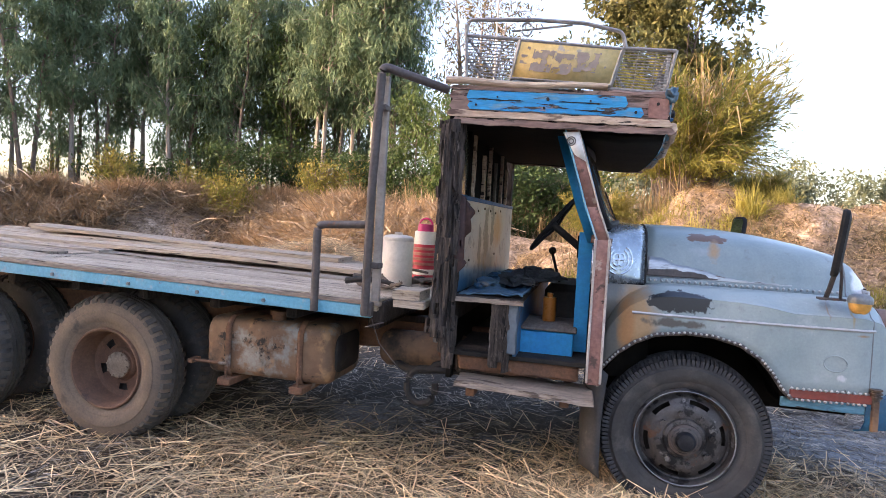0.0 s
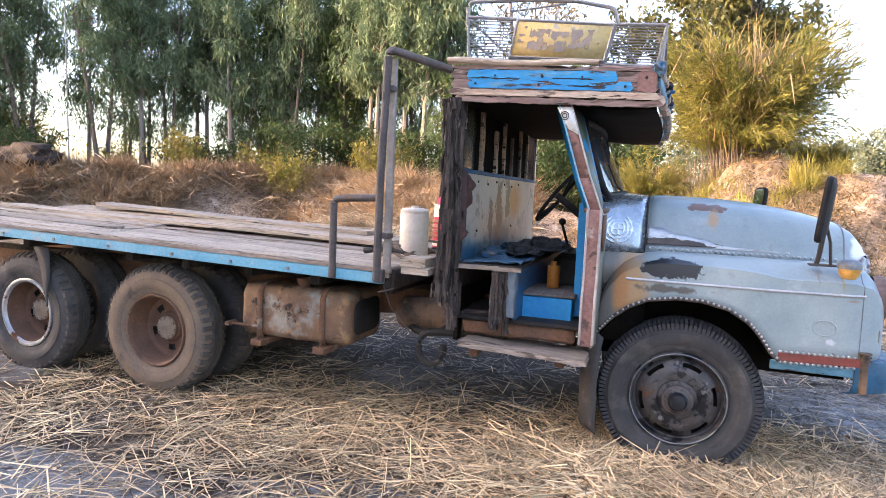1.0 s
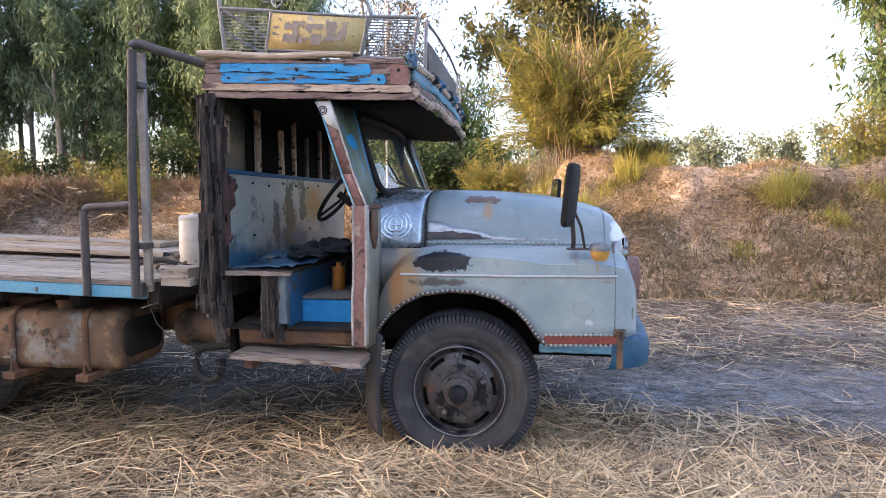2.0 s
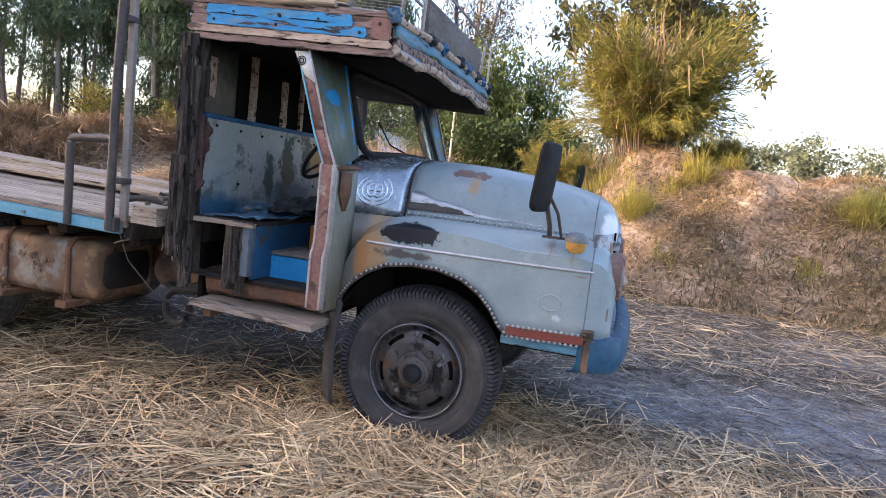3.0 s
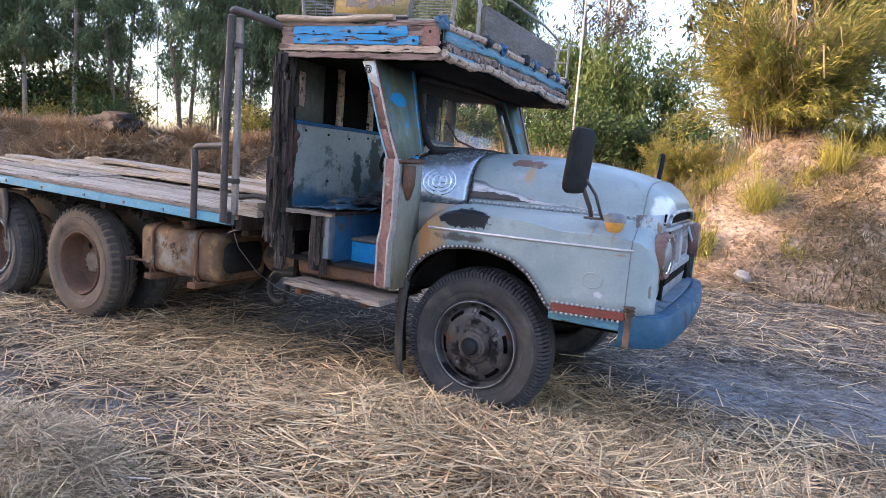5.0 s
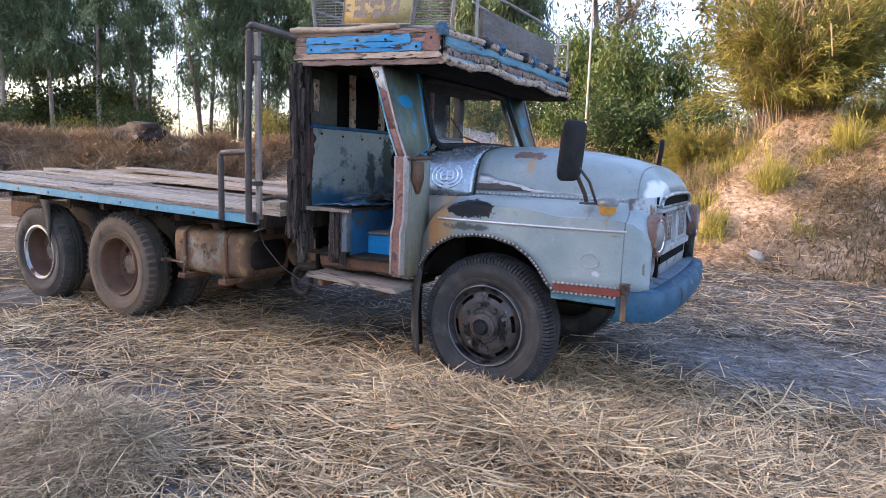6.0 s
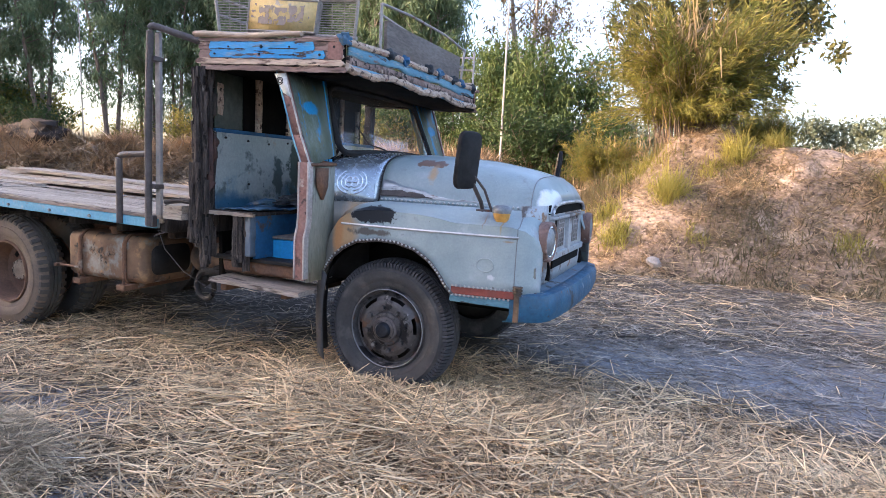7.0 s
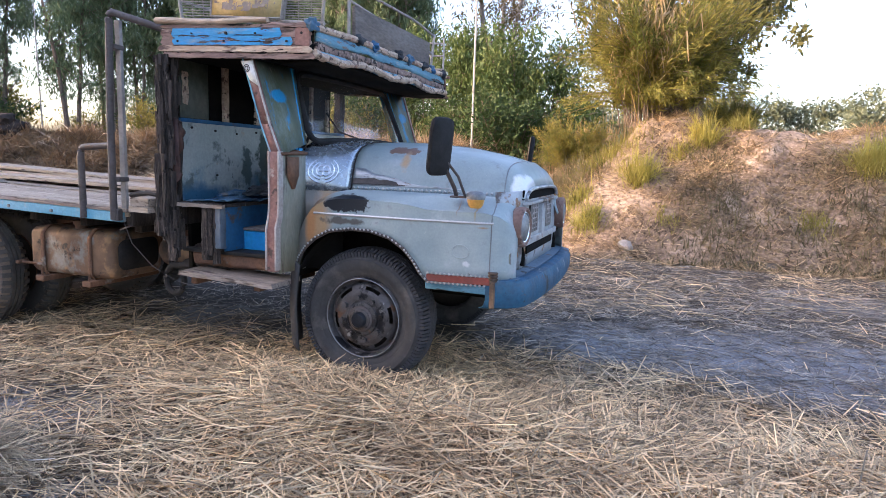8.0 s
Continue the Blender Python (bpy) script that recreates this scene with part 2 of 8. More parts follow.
# dark green veins paint tree reflections in among the stains
cab_panel = mat("grey_cab_back_panel", ((0.36, 0.42, 0.41), (0.45, 0.48, 0.45)), 2.5, 0.32, 0, 40, 0.15, 0.05, dent=0.2, blotches=(((0.36, 0.22, 0.09), (-1.45, 0.35, 1.68), (1, 0.32, 0.20), 0.6), ((0.05, 0.14, 0.20), (-1.45, -0.1, 1.40), (1, 0.5, 0.14), 0.6), ((0.05, 0.085, 0.075), (-1.45, -0.20, 1.60), (1, 0.12, 0.26), 0.35, 3.2, 11.0), ((0.06, 0.10, 0.09), (-1.45, 0.10, 1.68), (1, 0.10, 0.20), 0.35, 3.2, 13.0), ((0.07, 0.11, 0.11), (-1.45, -0.45, 1.52), (1, 0.07, 0.20), 0.35, 3.0, 14.0), ((0.04, 0.13, 0.22), (-1.45, -1.0, 1.30), (1, 0.45, 0.12), 0.6)),
                spots=(((0.20, 0.30, 0.36), 3, 0.58, 0.1), ((0.13, 0.165, 0.16), 5, 0.56, 0.08), ((0.40, 0.22, 0.10), 2.5, 0.61, 0.08), ((0.10, 0.13, 0.14), 6, 0.66, 0.05)))
step_wood = mat("brown_grey_step_board", ((0.26, 0.205, 0.165), (0.35, 0.285, 0.235)), 4, 0.9, 0, 26, 0.5, 0.7, stretch=(0.4, 4, 4), spots=(((0.10, 0.075, 0.06), 5, 0.58, 0.06),))
weed_leaf = leafy("dull_weed_blades", (0.075, 0.07, 0.032), (0.24, 0.185, 0.095), through_light=0.15)
hub_dark = mat("greasy_blue_black_hub", ((0.012, 0.015, 0.022), (0.03, 0.034, 0.042)), 12, 0.4, 0.3, 50, 0.3, 0.2)
old_cream = mat("pale_peeled_log", ((0.56, 0.44, 0.33), (0.44, 0.32, 0.23)), 5, 0.8, 0, 30, 0.35, 0.5, stretch=(0.4, 2.5, 2.5), spots=(((0.16, 0.10, 0.08), 7, 0.62, 0.04), ((0.035, 0.026, 0.022), 13, 0.66, 0.03)))
fascia_paint = mat("dirty_fascia_paint", ((0.30, 0.34, 0.36), (0.42, 0.44, 0.45)), 5, 0.45, 0, 50, 0.2, 0.1, dent=0.3, spots=(((0.12, 0.10, 0.09), 6, 0.54, 0.08), ((0.24, 0.12, 0.06), 8, 0.58, 0.05), ((0.58, 0.56, 0.53), 7, 0.63, 0.05)))
dark = mat("dark_grease", ((0.016, 0.015, 0.014), (0.035, 0.03, 0.027)), 6, 0.8, 0, 40, 0.4, 0.3)
black_rubber = mat("black_rubber", ((0.010, 0.010, 0.011), (0.022, 0.022, 0.023)), 8, 0.7, 0, 60, 0.3, 0.1, spec=0.2)
visor_blue = mat("dirty_visor_blue", ((0.09, 0.25, 0.36), (0.16, 0.33, 0.43)), 4, 0.65, 0, 40, 0.3, 0.3, stretch=(1, 0.6, 3), spots=(((0.30, 0.36, 0.38), 5, 0.58, 0.06), ((0.05, 0.045, 0.045), 7, 0.58, 0.04), ((0.22, 0.14, 0.11), 6, 0.62, 0.05)))
tyre_grey = mat("grey_worn_tyre", ((0.042, 0.041, 0.042), (0.066, 0.063, 0.062)), 5, 0.75, 0, 60, 0.25, 0.2, spots=(((0.115, 0.105, 0.095), 4, 0.54, 0.15), ((0.15, 0.13, 0.11), 9, 0.64, 0.08)))
tyre_dusty = mat("dust_covered_tyre", ((0.20, 0.145, 0.10), (0.13, 0.10, 0.08)), 4, 0.9, 0, 60, 0.25, 0.2, spots=(((0.06, 0.055, 0.05), 4, 0.60, 0.12),))
tread_dust = mat("dusty_lug_tread", ((0.055, 0.048, 0.043), (0.10, 0.085, 0.072)), 5, 0.9, 0, 60, 0.25, 0.2)
tread_mat = mat("tyre_tread", ((0.035, 0.036, 0.04), (0.06, 0.06, 0.065)), 5, 0.85, 0, 60, 0.25, 0.2)
rim_grey = mat("grimy_grey_rim", ((0.11, 0.108, 0.11), (0.062, 0.052, 0.048)), 6, 0.5, 0.3, 50, 0.35, 0.3, spots=(((0.13, 0.07, 0.045), 7, 0.61, 0.06), ((0.014, 0.014, 0.016), 6, 0.53, 0.05), ((0.22, 0.21, 0.205), 10, 0.62, 0.05)))
rim_brown = mat("brown_dusty_rim", ((0.19, 0.105, 0.065), (0.12, 0.065, 0.045)), 6, 0.8, 0.1, 50, 0.3, 0.3, spots=(((0.06, 0.04, 0.035), 6, 0.62, 0.08),))
hub_mat = mat("dusty_hub", ((0.33, 0.26, 0.19), (0.22, 0.16, 0.12)), 9, 0.8, 0.1, 60, 0.3, 0.3)
red_strip = mat("faded_red_strip", ((0.26, 0.05, 0.035), (0.20, 0.06, 0.045)), 8, 0.6, 0, 40, 0.25, 0.2, spots=(((0.30, 0.27, 0.25), 8, 0.68, 0.05),))
bezel_mat = mat("pinkish_rusty_bezel", ((0.27, 0.17, 0.135), (0.16, 0.09, 0.07)), 7, 0.6, 0.1, 50, 0.3, 0.2, spots=(((0.38, 0.33, 0.30), 6, 0.60, 0.06), ((0.07, 0.045, 0.04), 8, 0.60, 0.05)))
rivet_mat = mat("pale_rivet", ((0.55, 0.55, 0.55), (0.42, 0.42, 0.42)), 20, 0.4, 0.5, 80, 0.2, 0)
amber = mat("amber_plastic", ((0.66, 0.36, 0.09), (0.54, 0.27, 0.06)), 14, 0.35, 0, 60, 0.2, 0.1)
sign_yellow = mat("flaking_yellow_sign", ((0.66, 0.47, 0.17), (0.74, 0.58, 0.30)), 4, 0.6, 0, 40, 0.2, 0.2, spots=(((0.40, 0.35, 0.30), 7, 0.60, 0.04), ((0.16, 0.13, 0.11), 16, 0.68, 0.03)))
sign_brown = mat("faded_brown_lettering", ((0.33, 0.27, 0.245), (0.40, 0.32, 0.26)), 7, 0.7, 0, 40, 0.2, 0.1)
rack_mat = mat("grey_rack_metal", ((0.27, 0.255, 0.245), (0.38, 0.36, 0.35)), 6, 0.55, 0.4, 50, 0.3, 0.2, spots=((RUST, 7, 0.62, 0.08),))
old_board = mat("old_grey_board", ((0.13, 0.11, 0.10), (0.20, 0.175, 0.155)), 5, 0.9, 0, 30, 0.4, 0.5, stretch=(2, 0.5, 2))
white_plastic = mat("dirty_white_plastic", ((0.64, 0.58, 0.50), (0.52, 0.46, 0.39)), 5, 0.45, 0, 50, 0.12, 0.1, spots=(((0.45, 0.38, 0.30), 6, 0.66, 0.1),))
red_plastic = mat("red_plastic", ((0.45, 0.03, 0.05), (0.36, 0.03, 0.04)), 5, 0.4, 0, 50, 0.12, 0.1)
rib_red = mat("dusty_red_brown_plastic", ((0.30, 0.09, 0.06), (0.42, 0.20, 0.14)), 9, 0.5, 0, 50, 0.2, 0.1)
pink_plastic = mat("magenta_plastic", ((0.45, 0.02, 0.12), (0.36, 0.02, 0.09)), 5, 0.4, 0, 50, 0.12, 0.1)
cloth_blue = mat("dusty_blue_tarpaulin", ((0.03, 0.12, 0.24), (0.10, 0.17, 0.22)), 6, 0.75, 0, 40, 0.4, 0.5, spots=(((0.22, 0.20, 0.18), 6, 0.60, 0.08),))
cloth_dark = mat("dark_rags", ((0.02, 0.024, 0.03), (0.06, 0.065, 0.07)), 9, 0.9, 0, 50, 0.4, 0.5)
straw_mat = mat("dry_straw", ((0.80, 0.585, 0.335), (0.50, 0.34, 0.185)), 1.2, 0.55, 0, 30, 0.2, 0, island=0.74)
# brown straw darkened to hold the shade between loose stalks
old_straw = mat("brown_straw_with_gap_shade", ((0.07, 0.045, 0.026), (0.18, 0.118, 0.068)), 1.2, 0.7, 0, 30, 0.2, 0, island=0.5)
wisp_mat = mat("coarse_hay", ((0.72, 0.54, 0.33), (0.34, 0.24, 0.14)), 2.0, 0.7, 0, 30, 0.2, 0, island=0.7)
hay_mat = mat("fine_brown_hay", ((0.68, 0.50, 0.31), (0.36, 0.26, 0.165)), 3.0, 0.8, 0, 30, 0.2, 0, island=0.45)
# base colour of the earth carries the shade in the straw's gaps
soil_mat = mat("earth_with_painted_shade", ((0.05, 0.036, 0.024), (0.10, 0.072, 0.046)), 0.9, 0.95, 0, 42, 0.6, 1.0,
               spots=(((0.30, 0.23, 0.14), 6, 0.55, 0.1), ((0.26, 0.245, 0.235), 0.6, 0.55, 0.08)),
               blotches=(((0.30, 0.22, 0.14), (-1.38, -3.18, 0.1), (0.62, 0.48, 1.0), 0.3, 0.4, 6.0), ((0.27, 0.265, 0.275), (3.0, 0.95, 0.0), (2.7, 1.25, 1.0), 0.35), ((0.28, 0.275, 0.28), (-1.5, -2.3, 0.0), (1.0, 0.42, 1.0), 0.3), ((0.28, 0.275, 0.28), (-0.58, -3.05, 0.0), (0.30, 0.60, 1.0), 0.3),
                         # first entry paints the shade under the truck into the soil
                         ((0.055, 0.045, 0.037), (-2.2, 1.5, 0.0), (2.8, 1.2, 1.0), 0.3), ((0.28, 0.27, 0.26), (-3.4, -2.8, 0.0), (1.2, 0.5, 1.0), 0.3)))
bank_mat = mat("sandy_bank_soil", ((0.24, 0.17, 0.122), (0.36, 0.268, 0.198)), 1.1, 0.95, 0, 14, 0.75, 1.0,
               spots=(((0.17, 0.115, 0.07), 2.6, 0.53, 0.07), ((0.25, 0.175, 0.10), 8, 0.53, 0.08), ((0.54, 0.43, 0.34), 1.5, 0.58, 0.1), ((0.10, 0.07, 0.045), 9, 0.56, 0.05), ((0.52, 0.40, 0.30), 11, 0.62, 0.05)))
dry_grass = mat("dry_grass", ((0.46, 0.335, 0.19), (0.26, 0.178, 0.10)), 0.8, 0.8, 0, 20, 0.2, 0, island=0.65)
bark = mat("grey_brown_bark", ((0.20, 0.155, 0.12), (0.12, 0.09, 0.07)), 3, 0.9, 0, 30, 0.4, 0.6, stretch=(3, 3, 0.7))
pale_bark = mat("pale_grey_bark", ((0.36, 0.31, 0.26), (0.24, 0.20, 0.17)), 3, 0.9, 0, 30, 0.4, 0.6, stretch=(3, 3, 0.7))
mid_leaf = leafy("mid_green_leaves", (0.05, 0.095, 0.028), (0.13, 0.16, 0.045))
olive_leaf = leafy("olive_leaves", (0.06, 0.075, 0.022), (0.21, 0.185, 0.065))
rusty_leaf = leafy("rusty_olive_leaves", (0.12, 0.09, 0.045), (0.20, 0.15, 0.06))
straw_brush = leafy("dry_straw_brush", (0.22, 0.145, 0.085), (0.46, 0.33, 0.20), through_light=0.12)
grey_straw = mat("grey_trodden_straw", ((0.43, 0.365, 0.30), (0.15, 0.122, 0.098)), 3.0, 0.7, 0, 30, 0.2, 0, island=0.75)
twig_mat = leafy("dry_branch_tangle", (0.07, 0.05, 0.035), (0.50, 0.39, 0.27), through_light=0.05)
euc_leaf = leafy("grey_green_leaves", (0.08, 0.135, 0.068), (0.215, 0.265, 0.14))
dark_leaf = leafy("dark_green_leaves", (0.03, 0.062, 0.02), (0.08, 0.115, 0.036))
gold_leaf = leafy("yellow_green_leaves", (0.095, 0.12, 0.024), (0.31, 0.25, 0.06))
bush_leaf = leafy("feathery_bush_leaves", (0.05, 0.07, 0.012), (0.33, 0.29, 0.06))
dead_leaf = leafy("pale_dead_blades", (0.24, 0.16, 0.07), (0.46, 0.34, 0.17), through_light=0.15)
# paler green carries the distance haze in the leaf colour
far_leaf = leafy("far_hazy_leaves", (0.085, 0.11, 0.065), (0.17, 0.18, 0.105), through_light=0.15)
bright_leaf = leafy("fresh_green_blades", (0.18, 0.185, 0.035), (0.54, 0.45, 0.12))
reed_leaf = leafy("dry_reed_blades", (0.17, 0.12, 0.06), (0.33, 0.245, 0.13), through_light=0.15)
brush_mat = leafy("dry_grey_brush", (0.15, 0.11, 0.075), (0.24, 0.17, 0.11), through_light=0.1)

glass = bpy.data.materials.new("dusty_window_glass")
glass.use_nodes = True
gn, gl = glass.node_tree.nodes, glass.node_tree.links
gt, gg, gm, gd, gm2 = (gn.new("ShaderNodeBsdf" + k) if k in ("Transparent", "Glossy", "Diffuse") else gn.new("ShaderNodeMixShader") for k in ("Transparent", "Glossy", "Mix", "Diffuse", "Mix2"))
gg.inputs["Roughness"].default_value = 0.06
gd.inputs["Color"].default_value = (0.5, 0.52, 0.55, 1)
gf = gn.new("ShaderNodeFresnel")
gf.inputs["IOR"].default_value = 1.65
gl.new(gf.outputs[0], gm.inputs[0])
gl.new(gt.outputs[0], gm.inputs[1])
gl.new(gg.outputs[0], gm.inputs[2])
gm2.inputs[0].default_value = 0.05
gl.new(gm.outputs[0], gm2.inputs[1])
gl.new(gd.outputs[0], gm2.inputs[2])
gl.new(gm2.outputs[0], gn["Material Output"].inputs["Surface"])

mirror_glass = bpy.data.materials.new("mirror_glass")
mirror_glass.use_nodes = True
mirror_glass.node_tree.nodes["Principled BSDF"].inputs["Metallic"].default_value = 1.0
mirror_glass.node_tree.nodes["Principled BSDF"].inputs["Roughness"].default_value = 0.05
mirror_glass.node_tree.nodes["Principled BSDF"].inputs["Base Color"].default_value = (0.8, 0.82, 0.84, 1)

# ---- building tools ----
def link_mesh(name, bm, material, smooth=False):
    me = bpy.data.meshes.new(name)
    bm.normal_update()
    bm.to_mesh(me)
    bm.free()
    me.materials.append(material)
    if smooth:
        me.shade_smooth()
        me.set_sharp_from_angle(angle=radians(38))
    return new(name, me)


def part(name, bm, material, parent=None, label="", smooth=True):
    ob = link_mesh(name, bm, material, smooth)
    if parent:
        ob.parent = parent
    if label:
        ob["label"] = label
    return ob


def fast_mesh(name, verts, faces, material, smooth=False):
    """A joined mesh from arrays: verts (n, 3), faces (m, k)."""
    me = bpy.data.meshes.new(name)
    verts, faces = np.asarray(verts, np.float32), np.asarray(faces, np.int32)
    k = faces.shape[1]
    me.vertices.add(len(verts))
    me.vertices.foreach_set("co", verts.ravel())
    me.loops.add(faces.size)
    me.loops.foreach_set("vertex_index", faces.ravel())
    me.polygons.add(len(faces))
    me.polygons.foreach_set("loop_start", np.arange(len(faces), dtype=np.int32) * k)
    me.update(calc_edges=True)
    me.materials.append(material)
    if smooth:
        me.shade_smooth()
    return new(name, me)


def add_box(bm, lo, hi, bevel=0.0, m=None, jitter=0.0, cuts=0, rng=None):
    geo = bmesh.ops.create_cube(bm, size=1.0)
    vs = geo["verts"]
    for v in vs:
        v.co = Vector([lo[i] + (v.co[i] + 0.5) * (hi[i] - lo[i]) for i in range(3)])
    es = list({e for v in vs for e in v.link_edges})
    if cuts:
        ax = max(range(3), key=lambda i: hi[i] - lo[i])
        long = [e for e in es if abs((e.verts[0].co - e.verts[1].co)[ax]) > 1e-6]
        r = bmesh.ops.subdivide_edges(bm, edges=long, cuts=cuts, use_grid_fill=True)
        vs = list({v for e in es if e.is_valid for v in e.verts} | {g for g in r["geom"] if isinstance(g, bmesh.types.BMVert)})
        es = list({e for v in vs for e in v.link_edges})
    if bevel:
        r = bmesh.ops.bevel(bm, geom=[e for e in es if e.is_valid and len(e.link_faces) == 2 and e.calc_face_angle(0) > 0.5], offset=bevel, segments=1, affect="EDGES")
        vs = list({v for f in r["faces"] for v in f.verts} | {v for v in vs if v.is_valid})
    if jitter:
        rng = rng or random
        for v in vs:
            v.co += Vector([rng.uniform(-jitter, jitter) for _ in range(3)])
    if m is not None:
        for v in vs:
            v.co = m @ v.co
    return vs


def add_tube(bm, pts, r, seg=10, r2=None, cap=True):
    """A round bar along points; its radius runs from r to r2."""
    pts = [Vector(p) for p in pts]
    rings = []
    up = Vector((0, 0, 1))
    for i, p in enumerate(pts):
        a = (pts[min(i + 1, len(pts) - 1)] - pts[max(i - 1, 0)]).normalized()
        ref = up if abs(a.dot(up)) < 0.95 else Vector((1, 0, 0))
        u = a.cross(ref).normalized()
        w = u.cross(a)
        rr = r + ((r2 if r2 is not None else r) - r) * i / max(1, len(pts) - 1)
        rings.append([bm.verts.new(p + (u * math.cos(2 * math.pi * k / seg) + w * math.sin(2 * math.pi * k / seg)) * rr) for k in range(seg)])
    for a, b in zip(rings, rings[1:]):
        for k in range(seg):
            bm.faces.new((a[k], a[(k + 1) % seg], b[(k + 1) % seg], b[k]))
    if cap:
        bm.faces.new(rings[0][::-1])
        bm.faces.new(rings[-1])
    return rings


def bend(pts, r, n=4):
    """Points of a bent pipe: the corners of a line of points rounded by r."""
    pts = [Vector(p) for p in pts]
    out = [pts[0]]
    for a, b, c in zip(pts, pts[1:], pts[2:]):
        p, q = b + (a - b).normalized() * r, b + (c - b).normalized() * r
        for k in range(n + 1):
            t = k / n
            out.append(p.lerp(b, t).lerp(b.lerp(q, t), t))
    out.append(pts[-1])
    return out


def add_lathe(bm, prof, seg=48, axis_y=True, m=None):
    """Turned about the y axis: prof is a list of (radius, y)."""
    rings = []
    for r, y in prof:
        rings.append([bm.verts.new(Vector((r * math.cos(2 * math.pi * k / seg), y, r * math.sin(2 * math.pi * k / seg)))) for k in range(seg)])
    for a, b in zip(rings, rings[1:]):
        for k in range(seg):
            bm.faces.new((a[k], a[(k + 1) % seg], b[(k + 1) % seg], b[k]))
    if m is not None:
        for ring in rings:
            for v in ring:
                v.co = m @ v.co
    return rings


def add_grid(bm, rows, flip=False):
    """A sheet over rows of points."""
    vs = [[bm.verts.new(Vector(p)) for p in row] for row in rows]
    for a, b in zip(vs, vs[1:]):
        for k in range(len(a) - 1):
            f = (a[k], a[k + 1], b[k + 1], b[k])
            bm.faces.new(f[::-1] if flip else f)
    return vs


def thick(ob, t=0.004):
    md = ob.modifiers.new("thickness", "SOLIDIFY")
    md.thickness, md.offset = t, 0
    return ob


def empty(name, x=0, y=0, z=0):
    ob = new(name)
    ob.empty_display_size = 0.2
    ob.location = (x, y, z)
    return ob


def lerp(a, b, t):
    return a + (b - a) * t


def table(x, rows):
    """Values between rows of (x, value)."""
    return float(np.interp(x, [r[0] for r in rows], [r[1] for r in rows]))

# ---- ground ----
def smooth01(t):
    t = np.clip(t, 0, 1)
    return t * t * (3 - 2 * t)


def wave(x, y, s, seed):
    """Cheap smooth noise from a few sines, for arrays."""
    rng = np.random.RandomState(seed)
    out = np.zeros_like(x, dtype=float)
    for _ in range(7):
        a, ph, f = rng.uniform(0, 6.283), rng.uniform(0, 6.283), s * rng.uniform(0.5, 2.0)
        out += np.sin((x * np.cos(a) + y * np.sin(a)) * f + ph) / 7 * 2
    return out


def bank(x, y):
    """Height of the earth bank behind the truck, over the flat ground."""
    foot = np.where(x > 0, 6.55 + 0.02 * x, 6.55 - 0.62 * np.maximum(x, -14)) + 0.25 * wave(x, y * 0, 1.1, 3)
    foot = np.where(x < -14, 15.2 + (x + 14) * 1.0, foot)
    run = np.where(x > 0, 3.4, 3.6)
    crest = np.interp(x, [-40, -9, -5, -2.0, -0.6, 0.4, 1.2, 2.1, 3.5, 5, 7, 12, 40], [1.9, 2.0, 1.7, 1.15, 1.4, 1.95, 2.5, 2.7, 2.5, 2.48, 2.35, 2.1, 1.9])
    up = np.clip((y - foot) / run, 0, 1)
    rise = up ** 0.85 * (1 - 0.12 * up)
    down = 1 - 0.35 * smooth01((y - foot - run - 1.0) / 5)
    lumps = 0.055 * wave(x, y, 4.0, 6) + np.where(x < -4, 0.16, 0.03) * wave(x, y, 1.9, 9) + 0.035 * wave(x, y, 9.0, 7) + 0.02 * wave(x, y, 19.0, 8)
    extra = 0.55 * np.exp(-(((x + 8.2) / 0.9) ** 2 + ((y - 12.4) / 0.8) ** 2)) + 0.9 * np.exp(-(((x + 28.5) / 2.4) ** 2 + ((y - 15.5) / 2.2) ** 2))
    return extra + crest * 1.13 * rise * down * (1 + 0.10 * wave(x, y, 1.6, 5)) + np.clip(up * 5, 0, 1) * lumps


def ground_z(x, y):
    x, y = np.asarray(x, float), np.asarray(y, float)
    flat = 0.02 * wave(x, y, 0.9, 1) + 0.012 * wave(x, y, 4.0, 2)
    heap = 0.13 * np.exp(-(((x - 0.5) / 1.6) ** 2 + ((y + 1.75) / 0.75) ** 2))
    heap += 0.25 * np.exp(-(((x + 1.38) / 0.55) ** 2 + ((y + 3.18) / 0.40) ** 2) ** 2) * (0.92 + 0.22 * wave(x, y, 6.5, 31) + 0.10 * wave(x, y, 14.0, 32))
    heap += 0.10 * np.exp(-(((x - 2.6) / 1.3) ** 2 + ((y + 2.6) / 0.6) ** 2))
    heap += 0.08 * np.exp(-(((x + 0.9) / 0.8) ** 2 + ((y + 1.2) / 0.5) ** 2))
    return -0.02 + flat + heap + bank(x, y)


